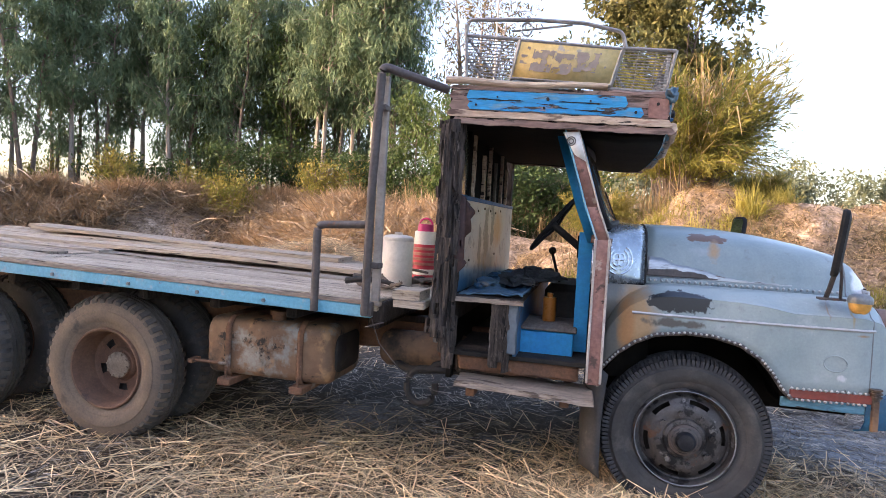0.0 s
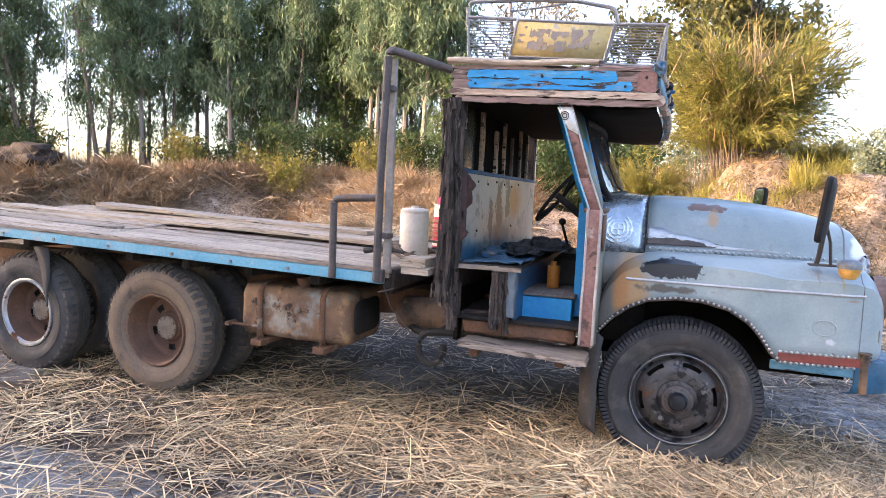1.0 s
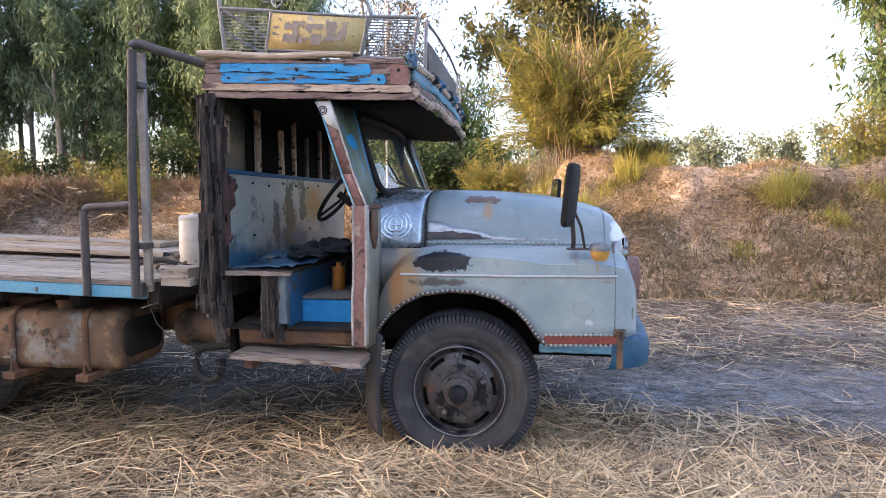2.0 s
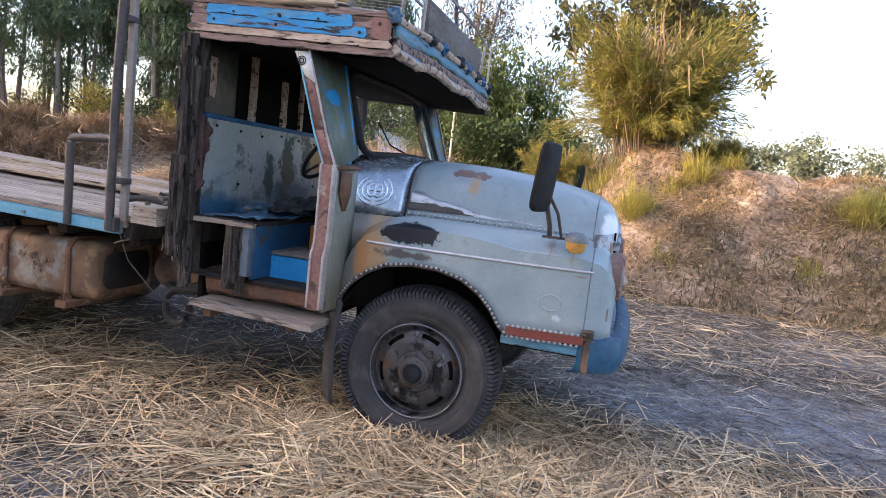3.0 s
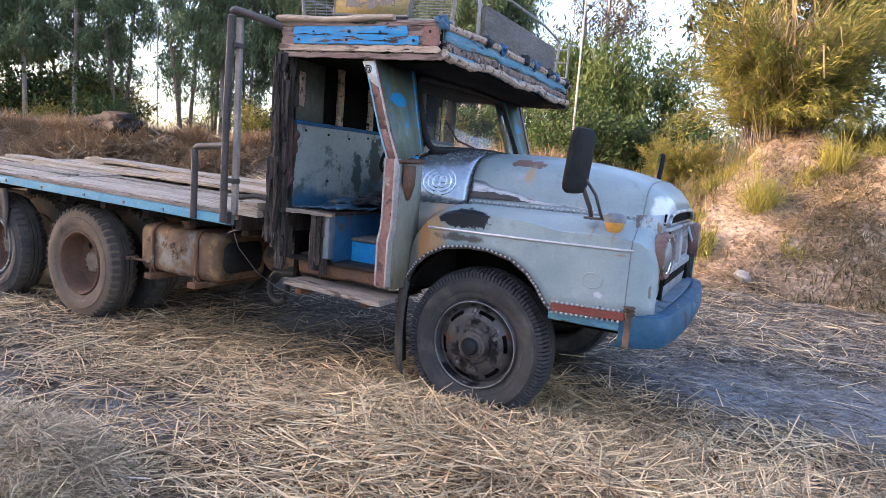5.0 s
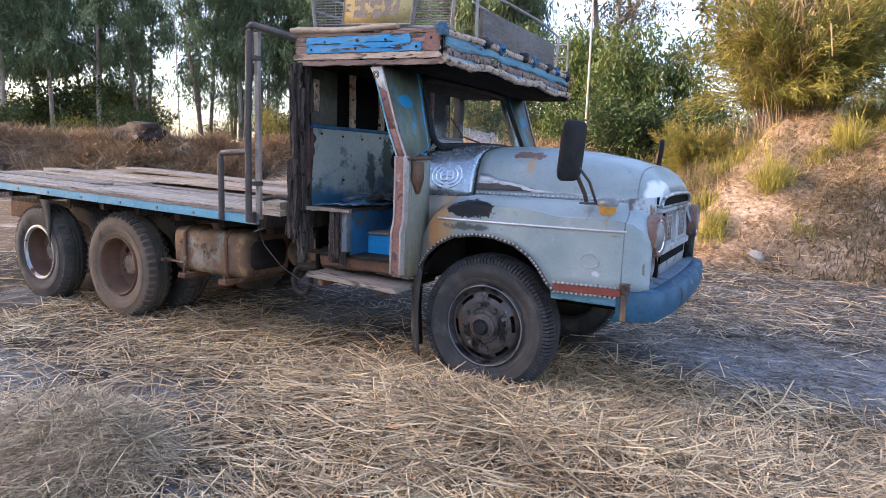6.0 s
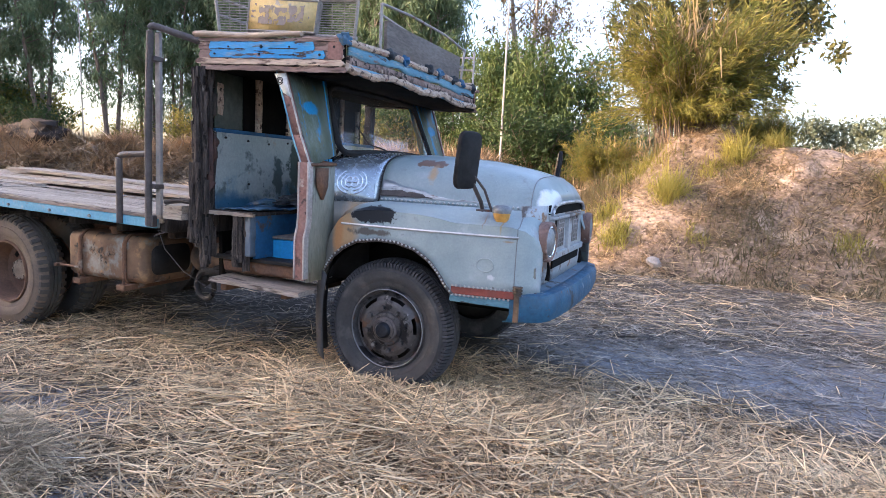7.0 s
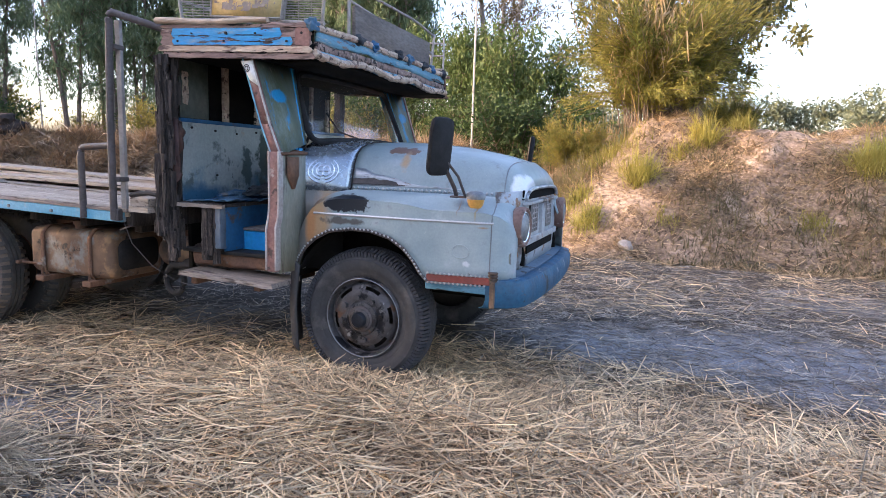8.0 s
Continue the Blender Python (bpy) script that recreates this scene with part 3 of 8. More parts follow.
def ground():
    def sheet(xs, ys):
        gx, gy = np.meshgrid(xs, ys)
        v = np.stack([gx.ravel(), gy.ravel(), ground_z(gx, gy).ravel()], 1)
        n, m = len(xs), len(ys)
        i = (np.arange(m - 1)[:, None] * n + np.arange(n - 1)[None, :]).ravel()
        return v, np.stack([i, i + 1, i + 1 + n, i + n], 1)
    xs = np.concatenate([np.array([-2000, -700, -250, -120, -80, -55]), np.arange(-40, -12, 0.6), np.arange(-12, 12, 0.12), np.arange(12, 40, 0.6), np.array([55, 80, 120, 250, 700, 2000])])
    ys = np.concatenate([np.array([-2000, -700, -250, -100, -50, -30, -20, -14, -10]), np.arange(-7, 14, 0.12), np.arange(14, 40, 0.6), np.array([55, 80, 120, 250, 700, 2000])])
    v, f = sheet(xs, ys)
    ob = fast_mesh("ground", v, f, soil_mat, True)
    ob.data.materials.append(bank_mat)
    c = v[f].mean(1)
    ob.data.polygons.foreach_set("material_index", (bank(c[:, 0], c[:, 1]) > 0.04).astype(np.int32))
    return tagged(ob, "grey clay ground with straw litter rising to a sandy bank", "ground", kind="structure")


ground()


def blades(n, spots_xy, z, length, width, lean, rng, curve=0.3, tip=0.25, straight=False):
    """Ribbons of two quads for straw and grass. lean: 0 lies flat, 1 stands upright."""
    a = rng.uniform(0, 2 * np.pi, n)
    L = rng.uniform(*length, n)
    el = np.clip(lean[0] + rng.uniform(-1, 1, n) * lean[1], 0.0, 1.55)
    W = rng.uniform(*width, n)
    d = np.stack([np.cos(a) * np.cos(el), np.sin(a) * np.cos(el), np.sin(el)], 1)
    side = np.stack([-np.sin(a), np.cos(a), np.zeros(n)], 1)
    side = side + rng.normal(0, 0.4, (n, 3))
    side /= np.linalg.norm(side, axis=1)[:, None]
    p0 = np.stack([spots_xy[:, 0], spots_xy[:, 1], z], 1)
    p1 = p0 + d * (L * 0.5)[:, None]
    droop = rng.uniform(-0.2, 1.0, n) * curve
    p2 = p0 + d * L[:, None] - np.array([0, 0, 1.0]) * (droop * L)[:, None] + side * (rng.normal(0, 0.08, n) * L)[:, None]
    w = side * (W / 2)[:, None]
    if straight:
        v = np.stack([p0 - w, p0 + w, p2 + w * tip, p2 - w * tip], 1).reshape(-1, 3)
        return v, np.arange(n)[:, None] * 4 + np.array([0, 1, 2, 3])
    v = np.stack([p0 - w, p0 + w, p1 - w * 0.9, p1 + w * 0.9, p2 - w * tip, p2 + w * tip], 1).reshape(-1, 3)
    i = np.arange(n)[:, None] * 6
    f = np.concatenate([i + np.array([0, 1, 3, 2]), i + np.array([2, 3, 5, 4])], 0)
    return v, f


def straw():
    rng = np.random.RandomState(11)
    pts = []
    # dense carpet round the near side of the truck, thinner farther off
    for n, x0, x1, y0, y1 in ((150000, -5.0, 5.5, -4.6, 0.3), (90000, -9, 9, -5, 7.6), (110000, -1.2, 4.0, -4.2, -0.9)):
        pts.append(np.stack([rng.uniform(x0, x1, n), rng.uniform(y0, y1, n)], 1))
    p = np.concatenate(pts)
    # ragged edge where the carpet ends
    p = p + rng.normal(0, 1, p.shape) * np.where((p[:, :1] > 4.3) | (p[:, 1:] < -3.9), 0.7, 0.05)
    px, py = p[:, 0], p[:, 1]
    cover = 0.5 + 0.5 * wave(px, py, 1.5, 21)
    bare = np.exp(-(((px - 3.0) / 2.1) ** 2 + ((py - 0.95) / 1.0) ** 2) ** 1.5) + np.exp(-(((px + 1.5) / 0.95) ** 2 + ((py + 2.3) / 0.36) ** 2)) * 0.9
    bare = bare + 0.85 * np.exp(-(((px + 3.2) / 3.4) ** 2 + ((py - 0.65) / 1.0) ** 2) ** 2) + 0.6 * np.exp(-(((px + 3.2) / 1.0) ** 2 + ((py + 2.6) / 0.5) ** 2)) + 0.9 * np.exp(-(((px + 0.58) / 0.28) ** 2 + ((py + 3.05) / 0.55) ** 2))
    heap = np.exp(-(((px - 0.9) / 2.3) ** 2 + ((py + 2.1) / 1.1) ** 2))
    keep = rng.uniform(0, 1, len(p)) < np.clip(0.25 + 0.75 * cover + 0.6 * heap - 1.05 * bare, 0.12, 1)
    keep &= (bank(px, py) < 0.35) & (((px + 1.38) / 0.60) ** 2 + ((py + 3.18) / 0.45) ** 2 > rng.uniform(0.6, 1.1, len(p)))
    p, heap, bare = p[keep], heap[keep], np.clip(bare[keep], 0, 1)
    z = ground_z(p[:, 0], p[:, 1]) + rng.uniform(0.0, 0.014, len(p)) + heap * rng.uniform(0, 0.05, len(p))
    clump = np.exp(-(((p[:, 0] + 1.4) / 0.6) ** 2 + ((p[:, 1] + 3.15) / 0.45) ** 2))
    clump = np.clip(1.6 * clump, 0, 1)
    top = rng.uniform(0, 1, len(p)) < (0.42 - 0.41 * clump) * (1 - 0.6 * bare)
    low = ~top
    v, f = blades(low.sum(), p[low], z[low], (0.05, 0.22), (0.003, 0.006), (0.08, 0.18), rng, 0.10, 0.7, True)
    tagged(fast_mesh("old_straw", v, f, old_straw), "brown straw under the loose layer, darkened as gap shade", "straw", kind="stuff")
    v, f = blades(top.sum(), p[top], z[top] + 0.010, (0.10, 0.38), (0.005, 0.0105), (0.08, 0.17), rng, 0.06, 0.8, True)
    # a few longer bent stalks on top
    n = 5200
    q = np.stack([rng.uniform(-3.5, 4.5, n), rng.uniform(-4.2, -0.3, n)], 1)
    q = q[((q[:, 0] + 1.4) / 0.75) ** 2 + ((q[:, 1] + 3.2) / 0.6) ** 2 > rng.uniform(0.0, 1.0, len(q)) ** 0.35]
    v2, f2 = blades(len(q), q, ground_z(q[:, 0], q[:, 1]) + rng.uniform(0.01, 0.05, len(q)), (0.25, 0.55), (0.005, 0.010), (0.10, 0.20), rng, 0.22, 0.7)
    v, f = np.concatenate([v, v2]), np.concatenate([f, f2 + len(v)])
    tagged(fast_mesh("straw", v, f, straw_mat), "scattered dry straw lying in a loose layer", "straw", kind="stuff")
    # thin scatter over the rest of the yard
    n = 30000
    p = np.stack([rng.uniform(-14, 14, n), rng.uniform(-13, -4.3, n)], 1)
    keep = rng.uniform(-0.8, 0.8, n) < wave(p[:, 0], p[:, 1], 0.9, 25) + 0.12 * (p[:, 1] + 7)
    p = p[keep]
    v, f = blades(len(p), p, ground_z(p[:, 0], p[:, 1]) + rng.uniform(0.004, 0.02, len(p)), (0.10, 0.45), (0.006, 0.013), (0.08, 0.16), rng, 0.1, 0.7, True)
    tagged(fast_mesh("yard_straw", v, f, straw_mat), "thin scatter of dry straw over the yard", "straw", kind="stuff")
    # fine hay heap
    n = 22000
    a, r = rng.uniform(0, 6.283, n), np.sqrt(rng.uniform(0, 1, n))
    p = np.stack([-1.38 + 0.62 * r * np.cos(a), -3.18 + 0.46 * r * np.sin(a)], 1)
    v, f = blades(n, p, ground_z(p[:, 0], p[:, 1]) + rng.uniform(0.0, 0.045, n), (0.03, 0.12), (0.0025, 0.005), (0.06, 0.14), rng, 0.1, 0.6, True)
    # matted wisps that stick out of the heap in tufts
    n = 4200
    tuft = np.stack([rng.normal(-1.38, 0.34, 90), rng.normal(-3.18, 0.25, 90)], 1)
    q = tuft[rng.randint(0, 90, n)] + rng.normal(0, 0.035, (n, 2))
    v2, f2 = blades(n, q, ground_z(q[:, 0], q[:, 1]) + rng.uniform(0.0, 0.05, n), (0.08, 0.22), (0.003, 0.0065), (0.25, 0.35), rng, 0.8, 0.4)
    tagged(fast_mesh("hay_wisp", v2, f2, wisp_mat), "matted tufts of coarser brown hay on the heap", "hay", kind="stuff")
    tagged(fast_mesh("hay", v, f, hay_mat), "low heap of fine brown hay on the ground", "hay", kind="stuff")
    # grey trodden bits on the bare clay
    n = 50000
    p = np.stack([rng.uniform(-4.5, 8.5, n), rng.uniform(-3.0, 6.4, n)], 1)
    keep = rng.uniform(-0.9, 0.7, n) < wave(p[:, 0], p[:, 1], 3.0, 23)
    p = np.concatenate([p[keep], np.stack([rng.uniform(0.4, 8.0, 26000), rng.uniform(-0.4, 4.6, 26000)], 1)])
    thin = np.exp(-(((p[:, 0] - 2.6) / 1.8) ** 2 + ((p[:, 1] - 0.7) / 0.55) ** 2)) * np.clip(0.6 + wave(p[:, 0], p[:, 1], 2.2, 27), 0, 1)
    p = p[rng.uniform(0, 1, len(p)) > 0.8 * thin]
    v, f = blades(len(p), p, ground_z(p[:, 0], p[:, 1]) + rng.uniform(0.002, 0.012, len(p)), (0.05, 0.26), (0.004, 0.011), (0.04, 0.12), rng, 0.1, 0.7, True)
    tagged(fast_mesh("grey_straw", v, f, grey_straw), "grey trodden straw bits pressed on the clay", "straw", kind="stuff")


straw()


def grasses():
    rng = np.random.RandomState(12)
    n = 90000
    p = np.stack([rng.uniform(-24, 13, n), rng.uniform(6, 24, n)], 1)
    h = bank(p[:, 0], p[:, 1])
    patch = 0.5 + 0.5 * wave(p[:, 0], p[:, 1], 1.4, 31)
    keep = (h > 0.1) & (rng.uniform(0, 1, n) < np.clip(patch * 1.2 - 0.15 - 0.35 * (p[:, 0] > -0.5), 0.03, 1))
    p = p[keep]
    z = ground_z(p[:, 0], p[:, 1]) - 0.01
    v, f = blades(len(p), p, z, (0.12, 0.42), (0.006, 0.016), (0.5, 0.6), rng, 0.5, 0.3, True)
    tagged(fast_mesh("dry_grass", v, f, dry_grass), "dry brown grass covering the earth bank", "grass", kind="stuff")


grasses()


def litter():
    """Dry stalks, roots and weeds lying on the mound."""
    rng = np.random.RandomState(14)
    n = 90000
    p = np.stack([rng.uniform(-2.5, 9.5, n), rng.uniform(6.2, 11.0, n)], 1)
    patch = wave(p[:, 0], p[:, 1], 2.4, 33) + 0.6 * wave(p[:, 0], p[:, 1], 6.0, 34)
    keep = rng.uniform(-0.9, 1.0, n) < patch
    p = p[keep]
    z = ground_z(p[:, 0], p[:, 1]) + rng.uniform(-0.01, 0.02, len(p))
    v, f = blades(len(p), p, z, (0.08, 0.36), (0.007, 0.018), (0.30, 0.5), rng, 0.5, 0.4, True)
    tagged(fast_mesh("litter", v, f, dry_grass), "dry stalks and weeds lying on the sandy mound", "grass", kind="stuff")


    # dull weeds over the shaded foot of the mound
    n = 22000
    p = np.stack([rng.uniform(1.8, 11, n), rng.uniform(6.4, 9.4, n)], 1)
    keep = rng.uniform(-0.9, 0.7, n) < wave(p[:, 0], p[:, 1], 1.8, 36) + 0.25 * np.clip(p[:, 0] - 4.5, -1.5, 1.0) - 0.25 * (p[:, 1] - 7.4)
    p = p[keep]
    v, f = blades(len(p), p, ground_z(p[:, 0], p[:, 1]) - 0.01, (0.08, 0.34), (0.008, 0.022), (0.8, 0.6), rng, 0.6, 0.3)
    tagged(fast_mesh("weeds", v, f, weed_leaf), "dull green-brown weeds over the foot of the mound", "weeds", kind="stuff")


litter()


def tuft(name, x, y, n, h, material, seed, spread=0.12, label="", width=(0.008, 0.02)):
    rng = np.random.RandomState(seed)
    p = np.stack([x + rng.normal(0, spread, n), y + rng.normal(0, spread, n)], 1)
    v, f = blades(n, p, ground_z(p[:, 0], p[:, 1]) - 0.02, (h * 0.5, h), width, (0.95, 0.5), rng, 0.75, 0.1)
    return tagged(fast_mesh(name, v, f, material), label, "grass", "grass tufts on the bank", kind="stuff")


for i, (x, y, n, h) in enumerate(((1.33, 8.15, 420, 0.85), (0.53, 7.13, 300, 0.62), (2.55, 9.6, 420, 0.8), (2.1, 9.2, 160, 0.45), (5.45, 8.75, 620, 0.95), (5.9, 9.2, 300, 0.7), (4.4, 7.6, 150, 0.4), (-7.4, 12.2, 200, 0.5), (0.2, 7.9, 220, 0.5), (3.3, 10.1, 320, 0.55), (6.3, 8.2, 260, 0.45), (7.4, 9.0, 260, 0.5), (1.9, 7.3, 90, 0.3))):
    tuft("grass_tuft", x, y, n, h, bright_leaf, 40 + i, 0.13, "yellow-green grass tuft growing on the sandy bank")


for i, (x, y, n, h) in enumerate(((-0.5, 8.3, 260, 0.6), (-0.1, 8.9, 300, 0.75), (0.25, 9.4, 300, 0.7), (-0.8, 9.3, 260, 0.8), (0.6, 9.9, 260, 0.6), (-0.35, 9.9, 300, 0.9), (-1.1, 8.4, 220, 0.55), (0.15, 8.3, 160, 0.4), (1.0, 9.5, 160, 0.4))):
    tuft("weed_clump", x, y, n, h, weed_leaf if i % 2 else bush_leaf, 70 + i, 0.24, "dull olive weeds on the shoulder of the mound", (0.006, 0.016))


def stone():
    bm = bmesh.new()
    bmesh.ops.create_icosphere(bm, subdivisions=3, radius=0.13)
    for v in bm.verts:
        k = 1 + 0.45 * noise.noise(v.co * 9) + 0.2 * noise.noise(v.co * 25)
        v.co = Vector((v.co.x * k, v.co.y * k * 0.8, v.co.z * k * 0.75))
    ob = part("stone", bm, mat("pale_stone", ((0.42, 0.38, 0.34), (0.32, 0.28, 0.25)), 8, 0.9, 0, 40, 0.3, 0.5))
    ob.location = (1.29, 6.75, float(ground_z(1.29, 6.75)) + 0.06)
    tagged(ob, "pale rough stone at the foot of the bank", "stone")


stone()


# ---- trees ----
def leaf_cloud(centres, per, radius, size, rng, droop=0.5, narrow=0.32, keep_up=0.0):
    """Leaves as small folded blades round the ends of twigs."""
    c = np.repeat(centres, per, 0)
    n = len(c)
    off = rng.normal(0, 1, (n, 3)) * np.asarray(radius)
    p = c + off
    d = rng.normal(0, 1, (n, 3))
    d[:, 2] -= droop * 2
    d[:, 2] += keep_up * 2
    d /= np.linalg.norm(d, axis=1)[:, None]
    s = np.cross(d, rng.normal(0, 1, (n, 3)))
    s /= np.linalg.norm(s, axis=1)[:, None] + 1e-9
    L = rng.uniform(0.6, 1.3, n)[:, None] * size
    w = s * L * narrow / 2
    v = np.stack([p, p + d * L * 0.5 - w, p + d * L * 0.5 + w, p + d * L], 1).reshape(-1, 3)
    i = np.arange(n)[:, None] * 4
    return v, i + np.array([0, 1, 3, 2])


def tree(seed, height, spread, trunks, leaf_n, leaf_size, leaf_material, label, droop=0.5, narrow=0.32, bare=0.3, lean=0.08, category="tree", clump=0.28, keep_up=0.0, r0=0.09, bark_m=None, full=False):
    """A tree: bark trunk and limbs, and a crown of many leaves round the twigs."""
    rng = np.random.RandomState(seed)
    root = empty("tree")
    bm = bmesh.new()
    tips = []
    for k in range(trunks):
        a = rng.uniform(0, 6.283)
        base = Vector((math.cos(a), math.sin(a), 0)) * (0.18 if trunks > 1 else 0)
        h = height * rng.uniform(0.82, 1.0)
        out = Vector((math.cos(a), math.sin(a), 0)) * h * lean * rng.uniform(0.4, 1.6) * (1.6 if trunks > 1 else 1)
        ps = [base + out * (t ** 1.5) + Vector((rng.normal(0, 0.05), rng.normal(0, 0.05), 0)) * h * 0.1 * t + Vector((0, 0, h * t - 0.1)) for t in np.linspace(0, 1, 9)]
        add_tube(bm, ps, r0 * height / 8, 7, 0.012)
        for j in range(int(16 + height * 1.5)):
            t = bare + (1 - bare) * rng.uniform(0, 1)
            i = min(7, int(t * 8))
            p = ps[i].lerp(ps[i + 1], t * 8 - i)
            b = rng.uniform(0, 6.283)
            ln = spread * rng.uniform(0.35, 1.0) * (1.15 - 0.75 * abs(t - 0.45))
            rise = rng.uniform(0.1, 0.9)
            e = p + Vector((math.cos(b), math.sin(b), rise)) * ln
            mid = p.lerp(e, 0.5) + Vector((0, 0, 0.12 * ln))
            add_tube(bm, [p, mid, e], 0.016 * height / 8 + 0.006, 4, 0.004, cap=False)
            for q in np.linspace(0.35, 1.0, 5):
                tips.append(p.lerp(mid, q * 2) if q < 0.5 else mid.lerp(e, q * 2 - 1))
    part("trunk", bm, bark_m or bark, root)
    tips = np.array([[*t] for t in tips])
    tips = tips[rng.permutation(len(tips))[:max(8, int(len(tips) * (1.0 if full else 0.5)))]]
    tips = tips + rng.normal(0, clump * 0.8, tips.shape)
    per = max(1, leaf_n // len(tips))
    v, f = leaf_cloud(tips, per, (clump * 0.62, clump * 0.62, clump * 0.85), leaf_size, rng, droop, narrow, keep_up)
    crown = fast_mesh("crown", v, f, leaf_material)
    crown.parent = root
    return tagged(root, label, category)


EUC = "slender eucalyptus with grey-green hanging leaves behind the bank"
kinds = [tree(101, 12.0, 1.7, 1, 6400, 0.31, euc_leaf, EUC, 0.9, 0.2, 0.32, bark_m=pale_bark), tree(102, 10.5, 1.5, 2, 6800, 0.29, euc_leaf, EUC, 0.9, 0.2, 0.27),
         tree(103, 13.0, 1.8, 1, 6400, 0.31, euc_leaf, EUC, 0.9, 0.2, 0.36, bark_m=pale_bark), tree(104, 9.0, 1.7, 3, 6500, 0.27, mid_leaf, EUC, 0.7, 0.28, 0.08)]
rt = random.Random(5)
BELT = [(-37, 5), (-31, 10), (-22, 19), (-14, 20.5), (-8.6, 19.0)]
spots = []
for i in range(54):
    u = i / 53 * (len(BELT) - 1)
    j = min(len(BELT) - 2, int(u))
    x, y = (lerp(BELT[j][q], BELT[j + 1][q], u - j) for q in (0, 1))
    away = rt.uniform(-0.6, 6.5)
    spots.append((x + rt.uniform(-0.5, 0.5) - away * 0.45, y + away * 0.9, rt.choice((0, 0, 1, 1, 2, 3))))
# an opening in the belt, beside the thin pole
spots = [(x, y, k) for x, y, k in spots if abs(math.degrees(math.atan2(y + 4.95, x - 1.9)) - 143.2) > 1.5]
first = set()
for x, y, k in spots:
    m = pose(x, y, float(ground_z(x, y)) - 0.05, 0, 0, rt.uniform(0, 360))
    if k not in first:
        first.add(k)
        kinds[k].matrix_basis = m
    else:
        copy_thing(kinds[k], m)
for o in scene.objects:
    if o.name.startswith("tree"):
        tagged(o, group="trees behind the bank")

# low shrubs along the foot of the trees
SHRUB = "dark green leafy shrub under the trees"
shrubs = [tree(111, 2.4, 1.1, 5, 4200, 0.17, dark_leaf, SHRUB, 0.1, 0.4, 0.05, 0.25, "shrub", 0.2, 0.2, 0.04), tree(112, 1.7, 0.9, 5, 3000, 0.15, gold_leaf, "golden-green shrub on the bank", 0.0, 0.3, 0.05, 0.3, "shrub", 0.18, 0.4, 0.04)]
for o in shrubs:
    o.name = "shrub"
places = []
for i in range(17):
    u = i / 16 * (len(BELT) - 1)
    j = min(len(BELT) - 2, int(u))
    x, y = (lerp(BELT[j][q], BELT[j + 1][q], u - j) for q in (0, 1))
    places.append((x + rt.uniform(0.2, 1.4), y - rt.uniform(0.2, 1.4), 0 if rt.random() < 0.72 else 1))
places += [(-3.0, 14.6, 0), (-1.6, 15.0, 0), (9.0, 12.0, 1), (10.2, 13.4, 1), (-4.4, 15.0, 0), (-19.0, 16.2, 1)]
places = [(x, y, k) for x, y, k in places if not 141.5 < math.degrees(math.atan2(y + 4.95, x - 1.9)) < 145]
for x, y, k in places:
    m = pose(x, y, float(ground_z(x, y)) - 0.05, 0, 0, rt.uniform(0, 360))
    copy_thing(shrubs[k], m)
for i, (x, y) in enumerate(((-30.5, 14.5), (-29.5, 15.5), (-32, 15.0), (-34.5, 13.5), (-33, 13.0), (-31, 17))):
    copy_thing(shrubs[i % 2], pose(x, y, float(ground_z(x, y)) - 0.05, 0, 0, 60 * i) @ Matrix.Scale(1.45 if i % 2 == 0 else 1.9, 4))
shrubs[0].matrix_basis = pose(-2.3, 15.2, float(ground_z(-2.3, 15.2)) - 0.05)
shrubs[1].matrix_basis = pose(-14.5, 16.6, float(ground_z(-14.5, 16.6)) - 0.05)
for o in scene.objects:
    if o.name.startswith("shrub"):
        tagged(o, group="shrubs under the trees")


